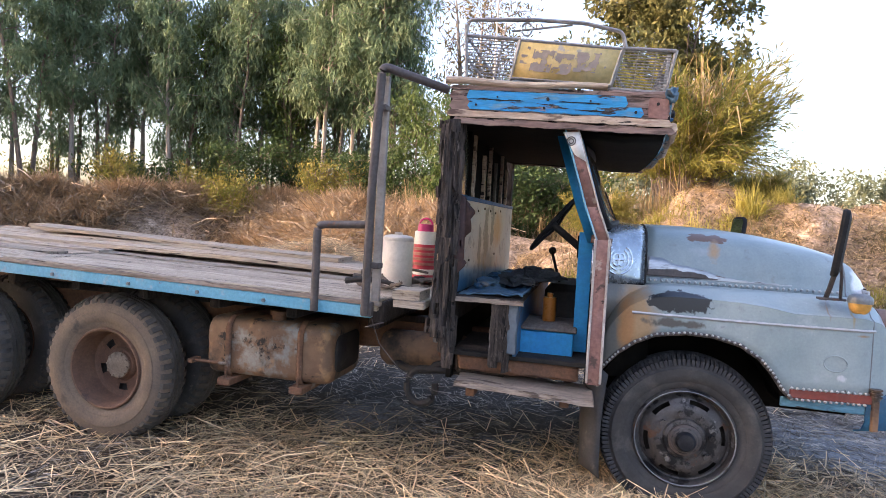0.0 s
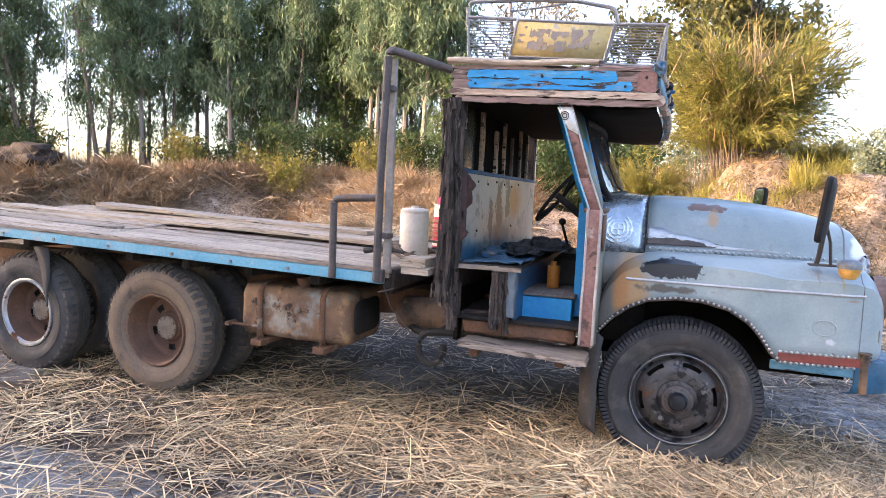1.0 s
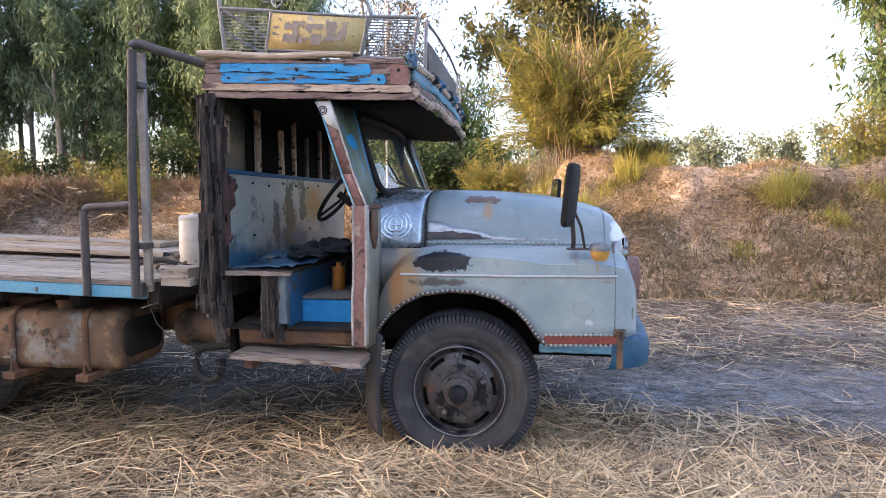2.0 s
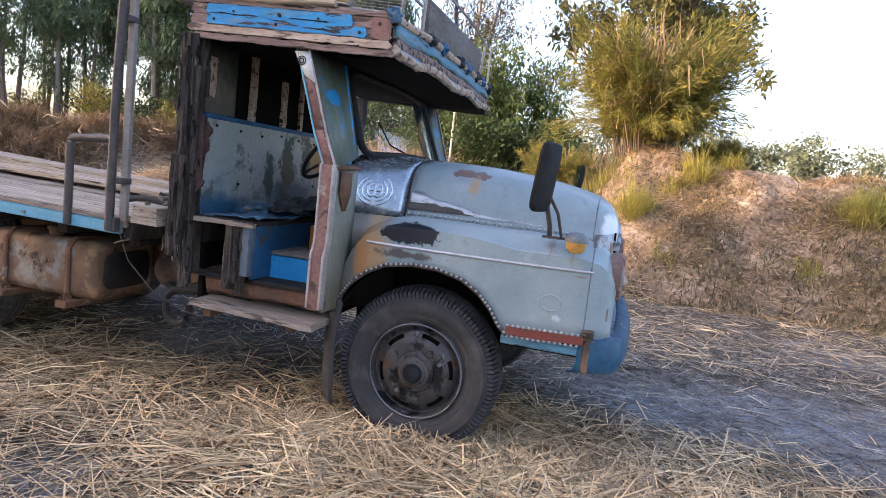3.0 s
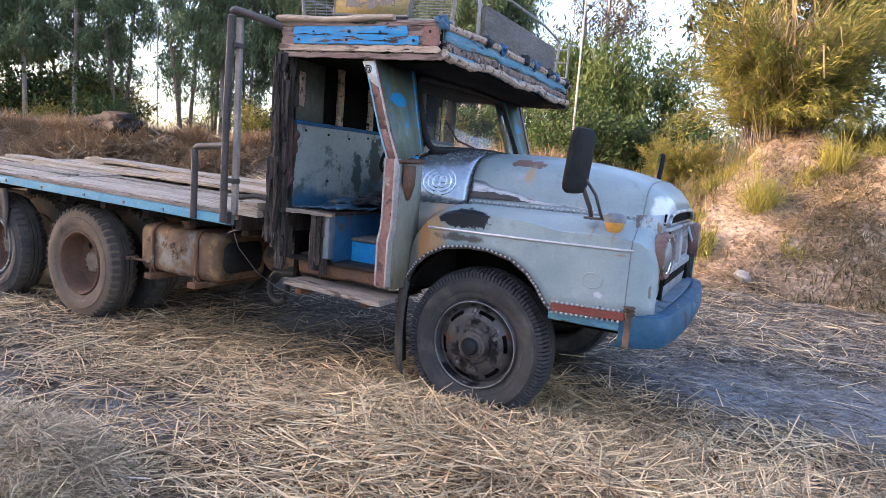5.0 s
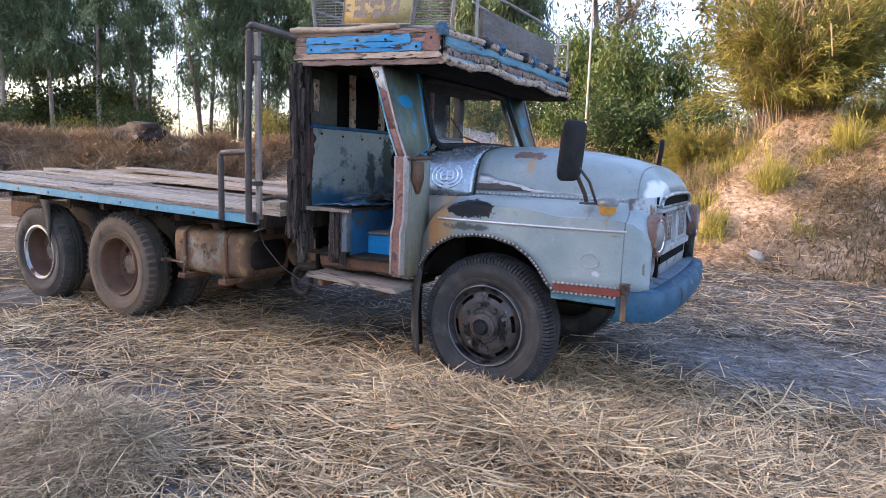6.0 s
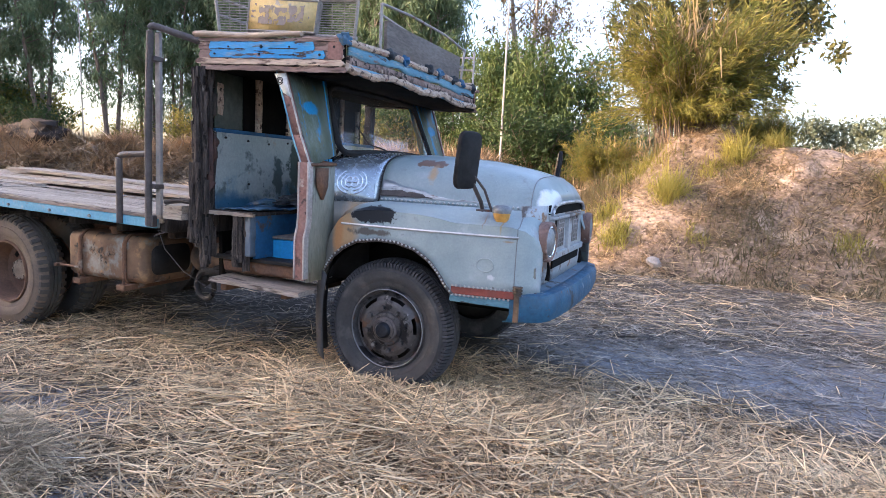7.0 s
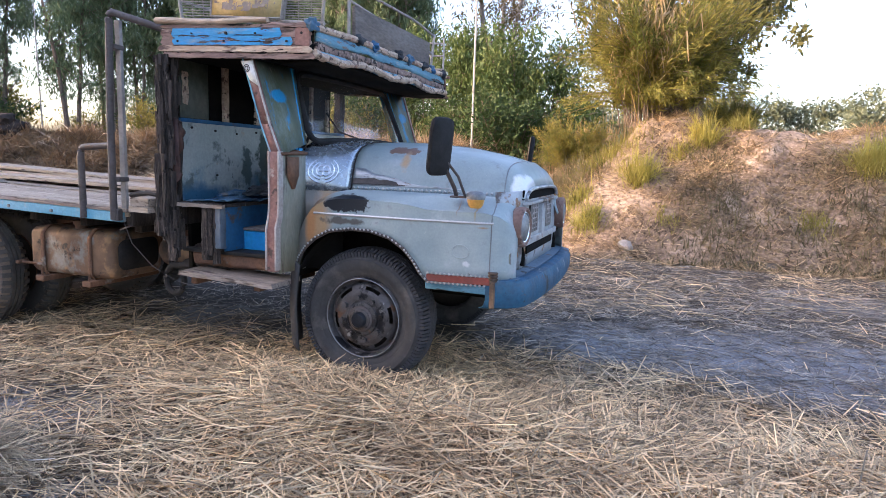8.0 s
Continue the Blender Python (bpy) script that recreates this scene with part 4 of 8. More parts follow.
def fan_bush(x, y):
    """A big clump of upright canes with a skirt of feathery side branches, green-gold, with dead blades hanging in the middle."""
    rng = np.random.RandomState(201)
    root = empty("bush")
    bm = bmesh.new()

    def leaves(name, canes, along, per, length, slim, spread, material):
        P, D = [], []
        for ps in canes:
            n = len(ps) - 1
            for q in np.linspace(0.18, 1.0, along):
                i = min(n - 1, int(q * n))
                P.append([*ps[i].lerp(ps[i + 1], q * n - i)])
                D.append([*(ps[i + 1] - ps[i]).normalized()])
        P, D = np.repeat(np.array(P), per, 0), np.repeat(np.array(D), per, 0)
        n = len(P)
        P = P + rng.normal(0, 0.07, (n, 3))
        d = D + rng.normal(0, spread, (n, 3))
        d /= np.linalg.norm(d, axis=1)[:, None]
        s_ = np.cross(d, rng.normal(0, 1, (n, 3)))
        s_ /= np.linalg.norm(s_, axis=1)[:, None]
        L = rng.uniform(*length, n)[:, None]
        w = s_ * L * slim
        v = np.stack([P, P + d * L * 0.45 - w, P + d * L * 0.45 + w, P + d * L - np.array([0, 0, 0.15]) * L], 1).reshape(-1, 3)
        ob = fast_mesh(name, v, np.arange(n)[:, None] * 4 + np.array([0, 1, 3, 2]), material)
        ob.parent = root
        return ob

    upright, skirt = [], []
    for k in range(95):
        a, r = rng.uniform(0, 6.283), 0.8 * math.sqrt(rng.uniform(0, 1))
        el = radians(rng.uniform(64, 89))
        ln = rng.uniform(2.3, 4.3) * (0.15 + 0.85 * math.sin(el) ** 2.6)
        b = a + rng.normal(0, 0.5)
        base = Vector((math.cos(a) * r, math.sin(a) * r, -0.1))
        d = Vector((math.cos(b) * math.cos(el), math.sin(b) * math.cos(el), math.sin(el)))
        ps = [base + d * ln * t + Vector((math.cos(b), math.sin(b), -0.45)) * (0.15 * ln * t ** 2.4) for t in np.linspace(0, 1, 8)]
        add_tube(bm, ps, 0.016, 4, 0.004, cap=False)
        upright.append(ps)
    for k in range(190):
        a = rng.uniform(0, 6.283)
        el = radians(rng.uniform(2, 58))
        base = Vector((math.cos(a) * 0.35, math.sin(a) * 0.35, rng.uniform(0.15, 1.5)))
        ln = rng.uniform(1.2, 2.35)
        d = Vector((math.cos(a) * math.cos(el), math.sin(a) * math.cos(el), math.sin(el)))
        ps = [base + d * ln * t + Vector((0, 0, 1)) * (0.10 * ln * math.sin(3.14 * t) - 0.05 * ln * t * t) for t in np.linspace(0, 1, 7)]
        add_tube(bm, ps, 0.012, 4, 0.003, cap=False)
        skirt.append(ps)
    part("cane", bm, bark, root)
    leaves("crown", upright, 54, 3, (0.14, 0.44), 0.045, 0.42, gold_leaf)
    leaves("side_foliage", skirt, 34, 4, (0.08, 0.26), 0.055, 0.55, bush_leaf)["label"] = "feathery green side branches"
    m = 230
    p = np.stack([rng.normal(-0.25, 0.42, m), rng.normal(-0.95, 0.28, m)], 1)
    v, f = blades(m, p, rng.uniform(0.9, 2.6, m), (0.4, 1.1), (0.02, 0.05), (0.9, 0.5), rng, 1.7, 0.3)
    dead = fast_mesh("dead_foliage", v, f, dead_leaf)
    dead.parent = root
    dead["label"] = "pale dead blades hanging in the clump"
    root.matrix_basis = pose(x, y, float(ground_z(x, y)) - 0.05) @ Matrix.Diagonal((0.95, 0.95, 0.92, 1))
    return tagged(root, "large golden-green clump of arching canes on the mound", "bush")


clump = fan_bush(1.4, 11.0)
copy_thing(clump, pose(-0.55, 11.7, float(ground_z(-0.55, 11.7)) - 0.05, 0, 0, 140) @ Matrix.Scale(0.44, 4))
copy_thing(clump, pose(3.2, 11.6, float(ground_z(3.2, 11.6)) - 0.05, 0, 0, 60) @ Matrix.Scale(0.34, 4))
# lower leafy trees between the belt and the mound
low_tree = tree(205, 5.4, 1.5, 2, 5200, 0.22, mid_leaf, "low leafy green tree behind the dry stalks", 0.8, 0.28, 0.10, 0.10)
for i, (x, y) in enumerate(((-6.6, 18.0), (-5.3, 17.2), (-4.2, 18.3), (-3.2, 16.8), (-2.5, 17.8), (-4.9, 19.8), (-7.6, 18.6))):
    m = pose(x, y, float(ground_z(x, y)) - 0.05, 0, 0, 77 * i)
    if i:
        copy_thing(low_tree, m)
    else:
        low_tree.matrix_basis = m
tall = tree(202, 13.5, 4.7, 3, 30000, 0.34, olive_leaf, "broad tree with olive leaves behind the bush", 0.3, 0.4, 0.30, clump=0.40, r0=0.10)
tall.matrix_basis = pose(2.6, 29.0, float(ground_z(2.6, 29.0)) - 0.1, 0, 0, 100)
gap_tree = tree(203, 14.0, 3.4, 3, 5200, 0.26, rusty_leaf, "open tree with bare pale limbs and sparse leaves", 0.6, 0.3, 0.35, 0.10, r0=0.17, bark_m=pale_bark)
gap_tree.matrix_basis = pose(-7.8, 29.0, float(ground_z(-7.8, 29.0)) - 0.1, 0, 0, 40)
copy_thing(kinds[3], pose(10.4, 13.0, float(ground_z(10.4, 13.0)) - 0.1, 0, 0, 20))
for x, y, a in ((10.0, 13.6, 75), (10.9, 14.8, 190), (11.6, 13.2, 300)):
    copy_thing(kinds[1], pose(x, y, float(ground_z(x, y)) - 0.1, 0, 0, a))

# dense trees on the sun's side, which shade the yard
shade_tree = tree(210, 14.5, 3.0, 2, 3000, 1.25, dark_leaf, "dense dark tree standing across the yard", 0.2, 0.6, 0.04, 0.05, "tree", 0.7, full=True)
high_tree = tree(211, 16.5, 3.4, 2, 3600, 1.35, dark_leaf, "tall dense tree standing across the yard", 0.2, 0.6, 0.03, 0.05, "tree", 0.75, full=True)
ux, uy = -math.cos(SUN_AZ), -math.sin(SUN_AZ)
ground_at = lambda x, y: float(ground_z(x, y)) - 0.1
for i, v_ in enumerate(np.arange(-16, 1.0, 1.6)):
    for d_ in (29.0, 32.5):
        x, y = -d_ * ux - v_ * uy, -d_ * uy + v_ * ux
        m = pose(x + rt.uniform(-0.5, 0.5), y + rt.uniform(-0.5, 0.5), ground_at(x, y) + rt.uniform(-1.0, 0), 0, 0, rt.uniform(0, 360))
        copy_thing(high_tree if i % 3 else shade_tree, m)
for v_, k_ in ((2.0, 1.20), (2.5, 1.16), (2.95, 1.08)):
    for d_ in (29.0, 32.0):
        x, y = -d_ * ux - v_ * uy, -d_ * uy + v_ * ux
        copy_thing(shade_tree, pose(x, y, ground_at(x, y), 0, 0, 50 * v_) @ Matrix.Diagonal((0.6, 0.6, k_ + 0.02 * (d_ - 29), 1)))
high_tree.matrix_basis = pose(-14, -36, ground_at(-14, -36))
shade_tree.matrix_basis = pose(-8, -40, ground_at(-8, -40))


def pole(x, y, h, lean):
    bm = bmesh.new()
    add_tube(bm, [(0, 0, -0.3), (0, 0, h * 0.5), (0, 0, h)], 0.035, 8, 0.025)
    ob = part("pole", bm, mat("pale_pole", ((0.5, 0.46, 0.4), (0.4, 0.37, 0.33)), 5, 0.8, 0, 30, 0.2, 0.2))
    ob.matrix_basis = pose(x, y, float(ground_z(x, y)), 0, lean, 0)
    tagged(ob, "thin pale pole standing before the trees", "pole")


pole(-3.8, 13.1, 7.5, 0.0)
pole(-26.0, 16.3, 8.6, -1.5)


def far_woods():
    rng = np.random.RandomState(77)
    v_all, f_all, k = [], [], 0
    for x in np.arange(-16, 62, 1.25):
        y = 58 + rng.uniform(-6, 6) - abs(x) * 0.08
        h = rng.uniform(5.6, 7.6) + (1.2 if rng.uniform() < 0.25 else 0)
        cz = np.stack([x + rng.normal(0, 0.7, 16), y + rng.normal(0, 0.8, 16), 0.6 + rng.uniform(0.05, 1, 16) * h], 1)
        v, f = leaf_cloud(cz, 105, (0.42, 0.42, 0.45), 0.40, rng, 0.3, 0.45)
        v_all.append(v)
        f_all.append(f + k)
        k += len(v)
    ob = fast_mesh("woods", np.concatenate(v_all), np.concatenate(f_all), far_leaf)
    tagged(ob, "distant line of green woods on the horizon, haze in their colour", "woods", kind="stuff")


far_woods()


def reeds():
    rng = np.random.RandomState(78)
    n = 2300
    x = rng.uniform(-9, 1.2, n)
    y = 12.2 - np.minimum(x, 0) * 0.62 + rng.uniform(0, 2.2, n)
    v, f = blades(n, np.stack([x, y], 1), ground_z(x, y), (0.5, 1.4), (0.010, 0.026), (1.3, 0.4), rng, 0.3, 0.4)
    tagged(fast_mesh("reeds", v, f, reed_leaf), "dead dry stalks standing behind the bank", "reeds", kind="stuff")


reeds()


def brush():
    """Tangled dry brush and cut branches on the bank."""
    rng = np.random.RandomState(79)
    n = 110000
    u = rng.uniform(0, 1, n)
    x = -26 + 22.5 * u
    foot = np.where(x < -14, 15.2 + (x + 14), 6.55 - 0.62 * x)
    y = foot + 0.1 + rng.uniform(0, 4.4, n)
    patch = wave(x, y, 0.9, 61)
    keep = rng.uniform(-1.0, 0.8, n) < patch
    x, y = x[keep], y[keep]
    v, f = blades(len(x), np.stack([x, y], 1), ground_z(x, y) + rng.uniform(0, 0.25, len(x)), (0.25, 0.8), (0.016, 0.042), (0.55, 0.5), rng, 0.6, 0.4, True)
    tagged(fast_mesh("brush", v, f, straw_brush), "tangled grey-brown dry brush on the bank", "brush", kind="stuff")
    m = 30000
    x = rng.uniform(-30, -4, m)
    foot = np.where(x < -14, 15.2 + (x + 14), 6.55 - 0.62 * x)
    y = foot + 3.4 + rng.uniform(0, 1.8, m)
    keep = rng.uniform(-0.7, 0.7, m) < wave(x, y, 0.7, 64)
    x, y = x[keep], y[keep]
    v, f = blades(len(x), np.stack([x, y], 1), ground_z(x, y), (0.3, 0.9), (0.008, 0.02), (1.0, 0.5), rng, 0.3, 0.3)
    tagged(fast_mesh("tall_brush", v, f, brush_mat), "tall grey-brown dry brush along the crest of the bank", "brush", kind="stuff")


    # tangle of cut branches and stalks thrown on the slope
    m = 15000
    x = rng.uniform(-27, -3.5, m)
    foot = np.where(x < -14, 15.2 + (x + 14), 6.55 - 0.62 * x)
    y = foot + rng.uniform(-0.1, 3.6, m)
    keep = rng.uniform(-0.9, 0.6, m) < wave(x, y, 1.3, 66)
    x, y = x[keep], y[keep]
    v, f = blades(len(x), np.stack([x, y], 1), ground_z(x, y) + rng.uniform(0, 0.22, len(x)), (0.5, 1.7), (0.018, 0.05), (0.25, 0.45), rng, 0.35, 0.4)
    tagged(fast_mesh("branch_tangle", v, f, twig_mat), "tangled cut branches and pale stalks on the bank", "brush", kind="stuff")


brush()


def burnt_stump(x, y):
    bm = bmesh.new()
    bmesh.ops.create_icosphere(bm, subdivisions=4, radius=1.0)
    for v in bm.verts:
        k = 1 + 0.35 * noise.noise(v.co * 1.6) + 0.15 * noise.noise(v.co * 5)
        v.co = Vector((v.co.x * 1.35 * k, v.co.y * 0.8 * k, v.co.z * 0.6 * k))
    ob = part("stump", bm, mat("charred_stump", ((0.018, 0.014, 0.012), (0.05, 0.036, 0.028)), 3, 0.9, 0, 12, 0.5, 0.8))
    ob.location = (x, y, float(ground_z(x, y)) + 0.42)
    tagged(ob, "charred dark stump lying on the brushy bank", "stump")


burnt_stump(-22.0, 11.4)

# ---- the truck ----
ball = bmesh.new()
bmesh.ops.create_icosphere(ball, subdivisions=1, radius=1.0)
stud_mesh = bpy.data.meshes.new("stud")
ball.to_mesh(stud_mesh)
ball.free()
stud_mesh.materials.append(rivet_mat)
stud_mesh.shade_smooth()


def stud(p, r, parent):
    ob = new("stud", stud_mesh)
    ob.parent = parent
    ob.location, ob.scale = p, (r, r, r)


truck = tagged(empty("truck"), "old grey-blue flatbed truck with a rotting wooden cab, parked on straw", "truck")
NEAR, FAR = -1, 1


def front_disc():
    prof = [(0.302, 0.06), (0.306, -0.004), (0.296, -0.018), (0.286, -0.014), (0.278, 0.004), (0.272, 0.036), (0.262, 0.040), (0.252, 0.022), (0.238, 0.006),
            (0.213, -0.006), (0.204, -0.014), (0.17, -0.020), (0.128, -0.018), (0.12, -0.030), (0.10, -0.034), (0.088, -0.036), (0.080, -0.058), (0.055, -0.066), (0.05, -0.056), (0.0005, -0.054)]
    bm = bmesh.new()
    rings = add_lathe(bm, prof, 48)
    doomed = []
    for k in range(6):
        for j in range(4):
            a = (k * 8 + j + 1) % 48
            for q in (8,):
                va = {rings[q][a], rings[q][(a + 1) % 48], rings[q + 1][a], rings[q + 1][(a + 1) % 48]}
                doomed += [f for f in rings[q][a].link_faces if set(f.verts) == va]
    bmesh.ops.delete(bm, geom=doomed, context="FACES")
    return bm


def dish_disc():
    prof = [(0.302, 0.0), (0.306, -0.135), (0.298, -0.150), (0.286, -0.148), (0.276, -0.130), (0.268, -0.10), (0.262, 0.01), (0.25, 0.035), (0.235, 0.042),
            (0.205, 0.045), (0.155, 0.045), (0.13, 0.045), (0.118, 0.02), (0.112, 0.015), (0.105, 0.012), (0.098, -0.005), (0.07, -0.016), (0.045, -0.018), (0.0005, -0.018)]
    bm = bmesh.new()
    rings = add_lathe(bm, prof, 48)
    doomed = []
    for k in range(5):
        for j in range(3):
            a = int(k * 9.6 + j) % 48
            va = {rings[9][a], rings[9][(a + 1) % 48], rings[10][a], rings[10][(a + 1) % 48]}
            doomed += [f for f in rings[9][a].link_faces if set(f.verts) == va]
    bmesh.ops.delete(bm, geom=doomed, context="FACES")
    return bm


def tyre_mesh(R, y0, w):
    prof = [(0.295, y0 + 0.05), (0.305, y0 + 0.015), (0.335, y0 - 0.004), (0.352, y0 - 0.006), (0.356, y0 - 0.010), (0.40, y0 - 0.022), (0.43, y0 - 0.020), (0.434, y0 - 0.014), (R - 0.045, y0 - 0.006), (R - 0.018, y0 + 0.012), (R - 0.006, y0 + 0.04),
            (R, y0 + w * 0.5), (R - 0.006, y0 + w - 0.04), (R - 0.018, y0 + w - 0.012), (R - 0.05, y0 + w + 0.006), (0.40, y0 + w + 0.02), (0.32, y0 + w), (0.295, y0 + w - 0.04)]
    bm = bmesh.new()
    add_lathe(bm, prof, 64)
    return bm


def tread_mesh(R, y0, w, n, deep):
    """Shoulder lugs and three ribs with grooves between."""
    fill = 0.66 if n > 60 else 0.54
    bm = bmesh.new()
    for k in range(n):
        a = 360 * k / n
        for side in (0, 1):
            ya, yb = (y0 - 0.006, y0 + 0.062) if side == 0 else (y0 + w - 0.062, y0 + w + 0.010)
            vs = add_box(bm, (R - 0.052, ya, -0.5 * 6.283 * R / n * fill), (R + deep, yb, 0.5 * 6.283 * R / n * fill))
            for v in vs:
                if v.co.x > R and abs(v.co.y - (ya if side == 0 else yb)) < 1e-4:
                    v.co.x -= 0.022 if n > 60 else 0.034
            m = pose(0, 0, 0, 0, a + (2.0 if side else 0), 0)
            for v in vs:
                v.co = m @ v.co
    for f in (0.34, 0.5, 0.66):
        prof = [(R - 0.01, y0 + w * f - 0.016), (R + deep, y0 + w * f - 0.014), (R + deep, y0 + w * f + 0.014), (R - 0.01, y0 + w * f + 0.016)]
        add_lathe(bm, prof, 64)
    return bm


def nut_ring(r, n, y, size):
    bms = []
    for k in range(n):
        bm = bmesh.new()
        a = 2 * math.pi * (k + 0.5) / n
        add_tube(bm, [(r * math.cos(a), y, r * math.sin(a)), (r * math.cos(a), y - size, r * math.sin(a))], size * 0.62, 6)
        bms.append(bm)
    return bms


def wheel(kind, x, y, z, side, rim_m, tyre_m, label, R=0.5, turn=0.0):
    """One wheel with its outer face towards -y (near) or +y (far)."""
    disc = part("wheel", front_disc() if kind == "front" else dish_disc(), rim_m, truck, label)
    y0, w = (-0.012, 0.235) if kind == "front" else (-0.145, 0.24)
    part("tyre", tyre_mesh(R - (0.014 if kind == "front" else 0.006), y0, w), tyre_m, disc)
    part("tread", tread_mesh(R, y0, w, 112 if kind == "front" else 46, 0.010 if kind == "front" else 0.010), tread_mat if kind == "front" else tread_dust, disc)
    if kind == "front":
        bm = bmesh.new()
        add_tube(bm, [(0.292 * math.cos(a), -0.017, 0.292 * math.sin(a)) for a in np.linspace(0, 2 * math.pi, 49)], 0.004, 6, cap=False)
        part("lock_ring", bm, dull_steel, disc, "thin worn lock ring")
        bm = bmesh.new()
        add_lathe(bm, [(0.098, -0.034), (0.094, -0.048), (0.070, -0.062), (0.060, -0.060)], 32)
        part("hub_ring", bm, pipe_mat, disc, "rusty ring round the hub")
        bm = bmesh.new()
        add_lathe(bm, [(0.060, -0.05), (0.058, -0.085), (0.046, -0.100), (0.0005, -0.104)], 24)
        part("hub_cap", bm, hub_dark, disc, "greasy blue-black hub cap")
        for bm in nut_ring(0.158, 8, -0.018, 0.03):
            part("wheel_nut", bm, rim_grey, disc)
    else:
        for bm in nut_ring(0.086, 10, -0.010, 0.016):
            part("wheel_nut", bm, hub_mat, disc)
        bm = bmesh.new()
        add_lathe(bm, [(0.10, 0.0), (0.098, -0.012), (0.07, -0.022), (0.0005, -0.022)], 24)
        part("hub_cap", bm, hub_mat, disc)
        if label == RRL:
            bm = bmesh.new()
            add_lathe(bm, [(0.309, -0.13), (0.309, -0.152), (0.298, -0.156), (0.284, -0.152), (0.272, -0.128)], 48)
            part("rim_flange", bm, dull_silver, disc, "bright silver rim flange")
    bm = bmesh.new()
    add_lathe(bm, [(0.30, 0.09), (0.0005, 0.09)], 24)
    part("brake_drum", bm, dark, disc)
    disc.matrix_basis = pose(x, y, z, 0, turn, 0 if side == NEAR else 180)
    return disc


RL, RRL = "brown dish wheel with a dust-caked lugged tyre", "silver-edged dish wheel with a grey tyre"
wheel("front", 0.0, -1.0, 0.48, NEAR, rim_grey, tyre_grey, "grey slotted disc wheel with a worn tyre", 0.5, 12)
wheel("front", 0.0, 1.0, 0.48, FAR, rim_grey, tyre_grey, "grey slotted disc wheel with a worn tyre", 0.5)
for x, rm, tm, lb in ((-4.06, rim_brown, tyre_dusty, RL), (-5.52, rim_brown, tyre_grey, RRL)):
    wheel("rear", x, -1.04, 0.492, NEAR, rm, tm, lb, 0.54, 24)
    wheel("rear", x, -0.62, 0.492, FAR, rim_brown, tyre_grey, "inner twin wheel", 0.54)
    wheel("rear", x, 1.04, 0.492, FAR, rim_brown, tyre_grey, RL, 0.54)
    wheel("rear", x, 0.62, 0.492, NEAR, rim_brown, tyre_grey, "inner twin wheel", 0.54)

# chassis, axles
for s in (NEAR, FAR):
    bm = bmesh.new()
    add_box(bm, (-7.6, s * 0.43 - 0.04, 0.72), (0.95, s * 0.43 + 0.04, 0.94), 0.008)
    part("chassis_rail", bm, rusty, truck)
for x in (0.0, -4.06, -5.5):
    bm = bmesh.new()
    add_tube(bm, [(x, -0.85, 0.49), (x, -0.3, 0.49), (x, 0.3, 0.49), (x, 0.85, 0.49)], 0.075, 10)
    add_lathe(bm, [(0.001, -0.22), (0.15, -0.16), (0.2, 0), (0.15, 0.16), (0.001, 0.22)], 16, m=pose(x, 0.05, 0.5) if x else pose(0, 0.0, 0.5, 0, 0, 0) @ Matrix.Scale(0.45, 4))
    part("axle", bm, dark, truck)
for s in (NEAR, FAR):
    for xa, xb in ((-0.6, 0.62), (-5.9, -3.6)):
        bm = bmesh.new()
        for k in range(5):
            h = (xb - xa) / 2 * (1 - 0.16 * k)
            c = (xa + xb) / 2
            add_grid(bm, [[(c + h * t, s * 0.55 + d, 0.60 + 0.10 * t * t - 0.014 * k) for t in np.linspace(-1, 1, 9)] for d in (-0.04, 0.04)])
        thick(part("leaf_spring", bm, rusty, truck), 0.01)
bm = bmesh.new()
add_tube(bm, [(-3.9, 0.05, 0.55), (-1.6, 0, 0.72)], 0.05, 10)
part("drive_shaft", bm, rusty, truck)
for x in np.arange(-7.4, -2.0, 0.6):
    bm = bmesh.new()
    add_box(bm, (x - 0.04, -1.12, 0.98), (x + 0.04, 1.12, 1.08), 0.006)
    part("cross_bearer", bm, rotten, truck)
for s in (NEAR, FAR):
    bm = bmesh.new()
    add_box(bm, (-7.55, s * 0.43 - 0.05, 0.935), (-1.75, s * 0.43 + 0.05, 0.985), 0.006)
    part("sill_beam", bm, rotten, truck)

# flat bed: side rails, planks
BED0, BED1 = -7.6, -1.95
for s in (NEAR, FAR):
    bm = bmesh.new()
    add_box(bm, (BED0, s * 1.30 - 0.025, 1.083), (BED1, s * 1.30 + 0.025, 1.160), 0.005)
    part("side_rail", bm, bed_blue, truck, "pale blue painted steel side rail")
    bm = bmesh.new()
    add_box(bm, (BED0, s * 1.315 - 0.012, 1.162), (BED1 + 0.06, s * 1.315 + 0.018, 1.192), 0.004, cuts=40, jitter=0.004)
    part("edge_board", bm, step_wood, truck, "weathered board along the bed's edge", smooth=False)
bm = bmesh.new()
add_box(bm, (BED1 - 0.01, -1.27, 1.05), (BED1 + 0.07, 1.27, 1.18), 0.01, jitter=0.004)
part("front_beam", bm, rotten, truck)
bm = bmesh.new()
add_box(bm, (BED0, -1.24, 1.082), (BED1 - 0.02, 1.24, 1.124), 0)
deck = part("deck", bm, rotten, truck)
rp = random.Random(8)
ys = [-1.30]
while ys[-1] < 1.25:
    ys.append(min(1.30, ys[-1] + rp.uniform(0.20, 0.27)))
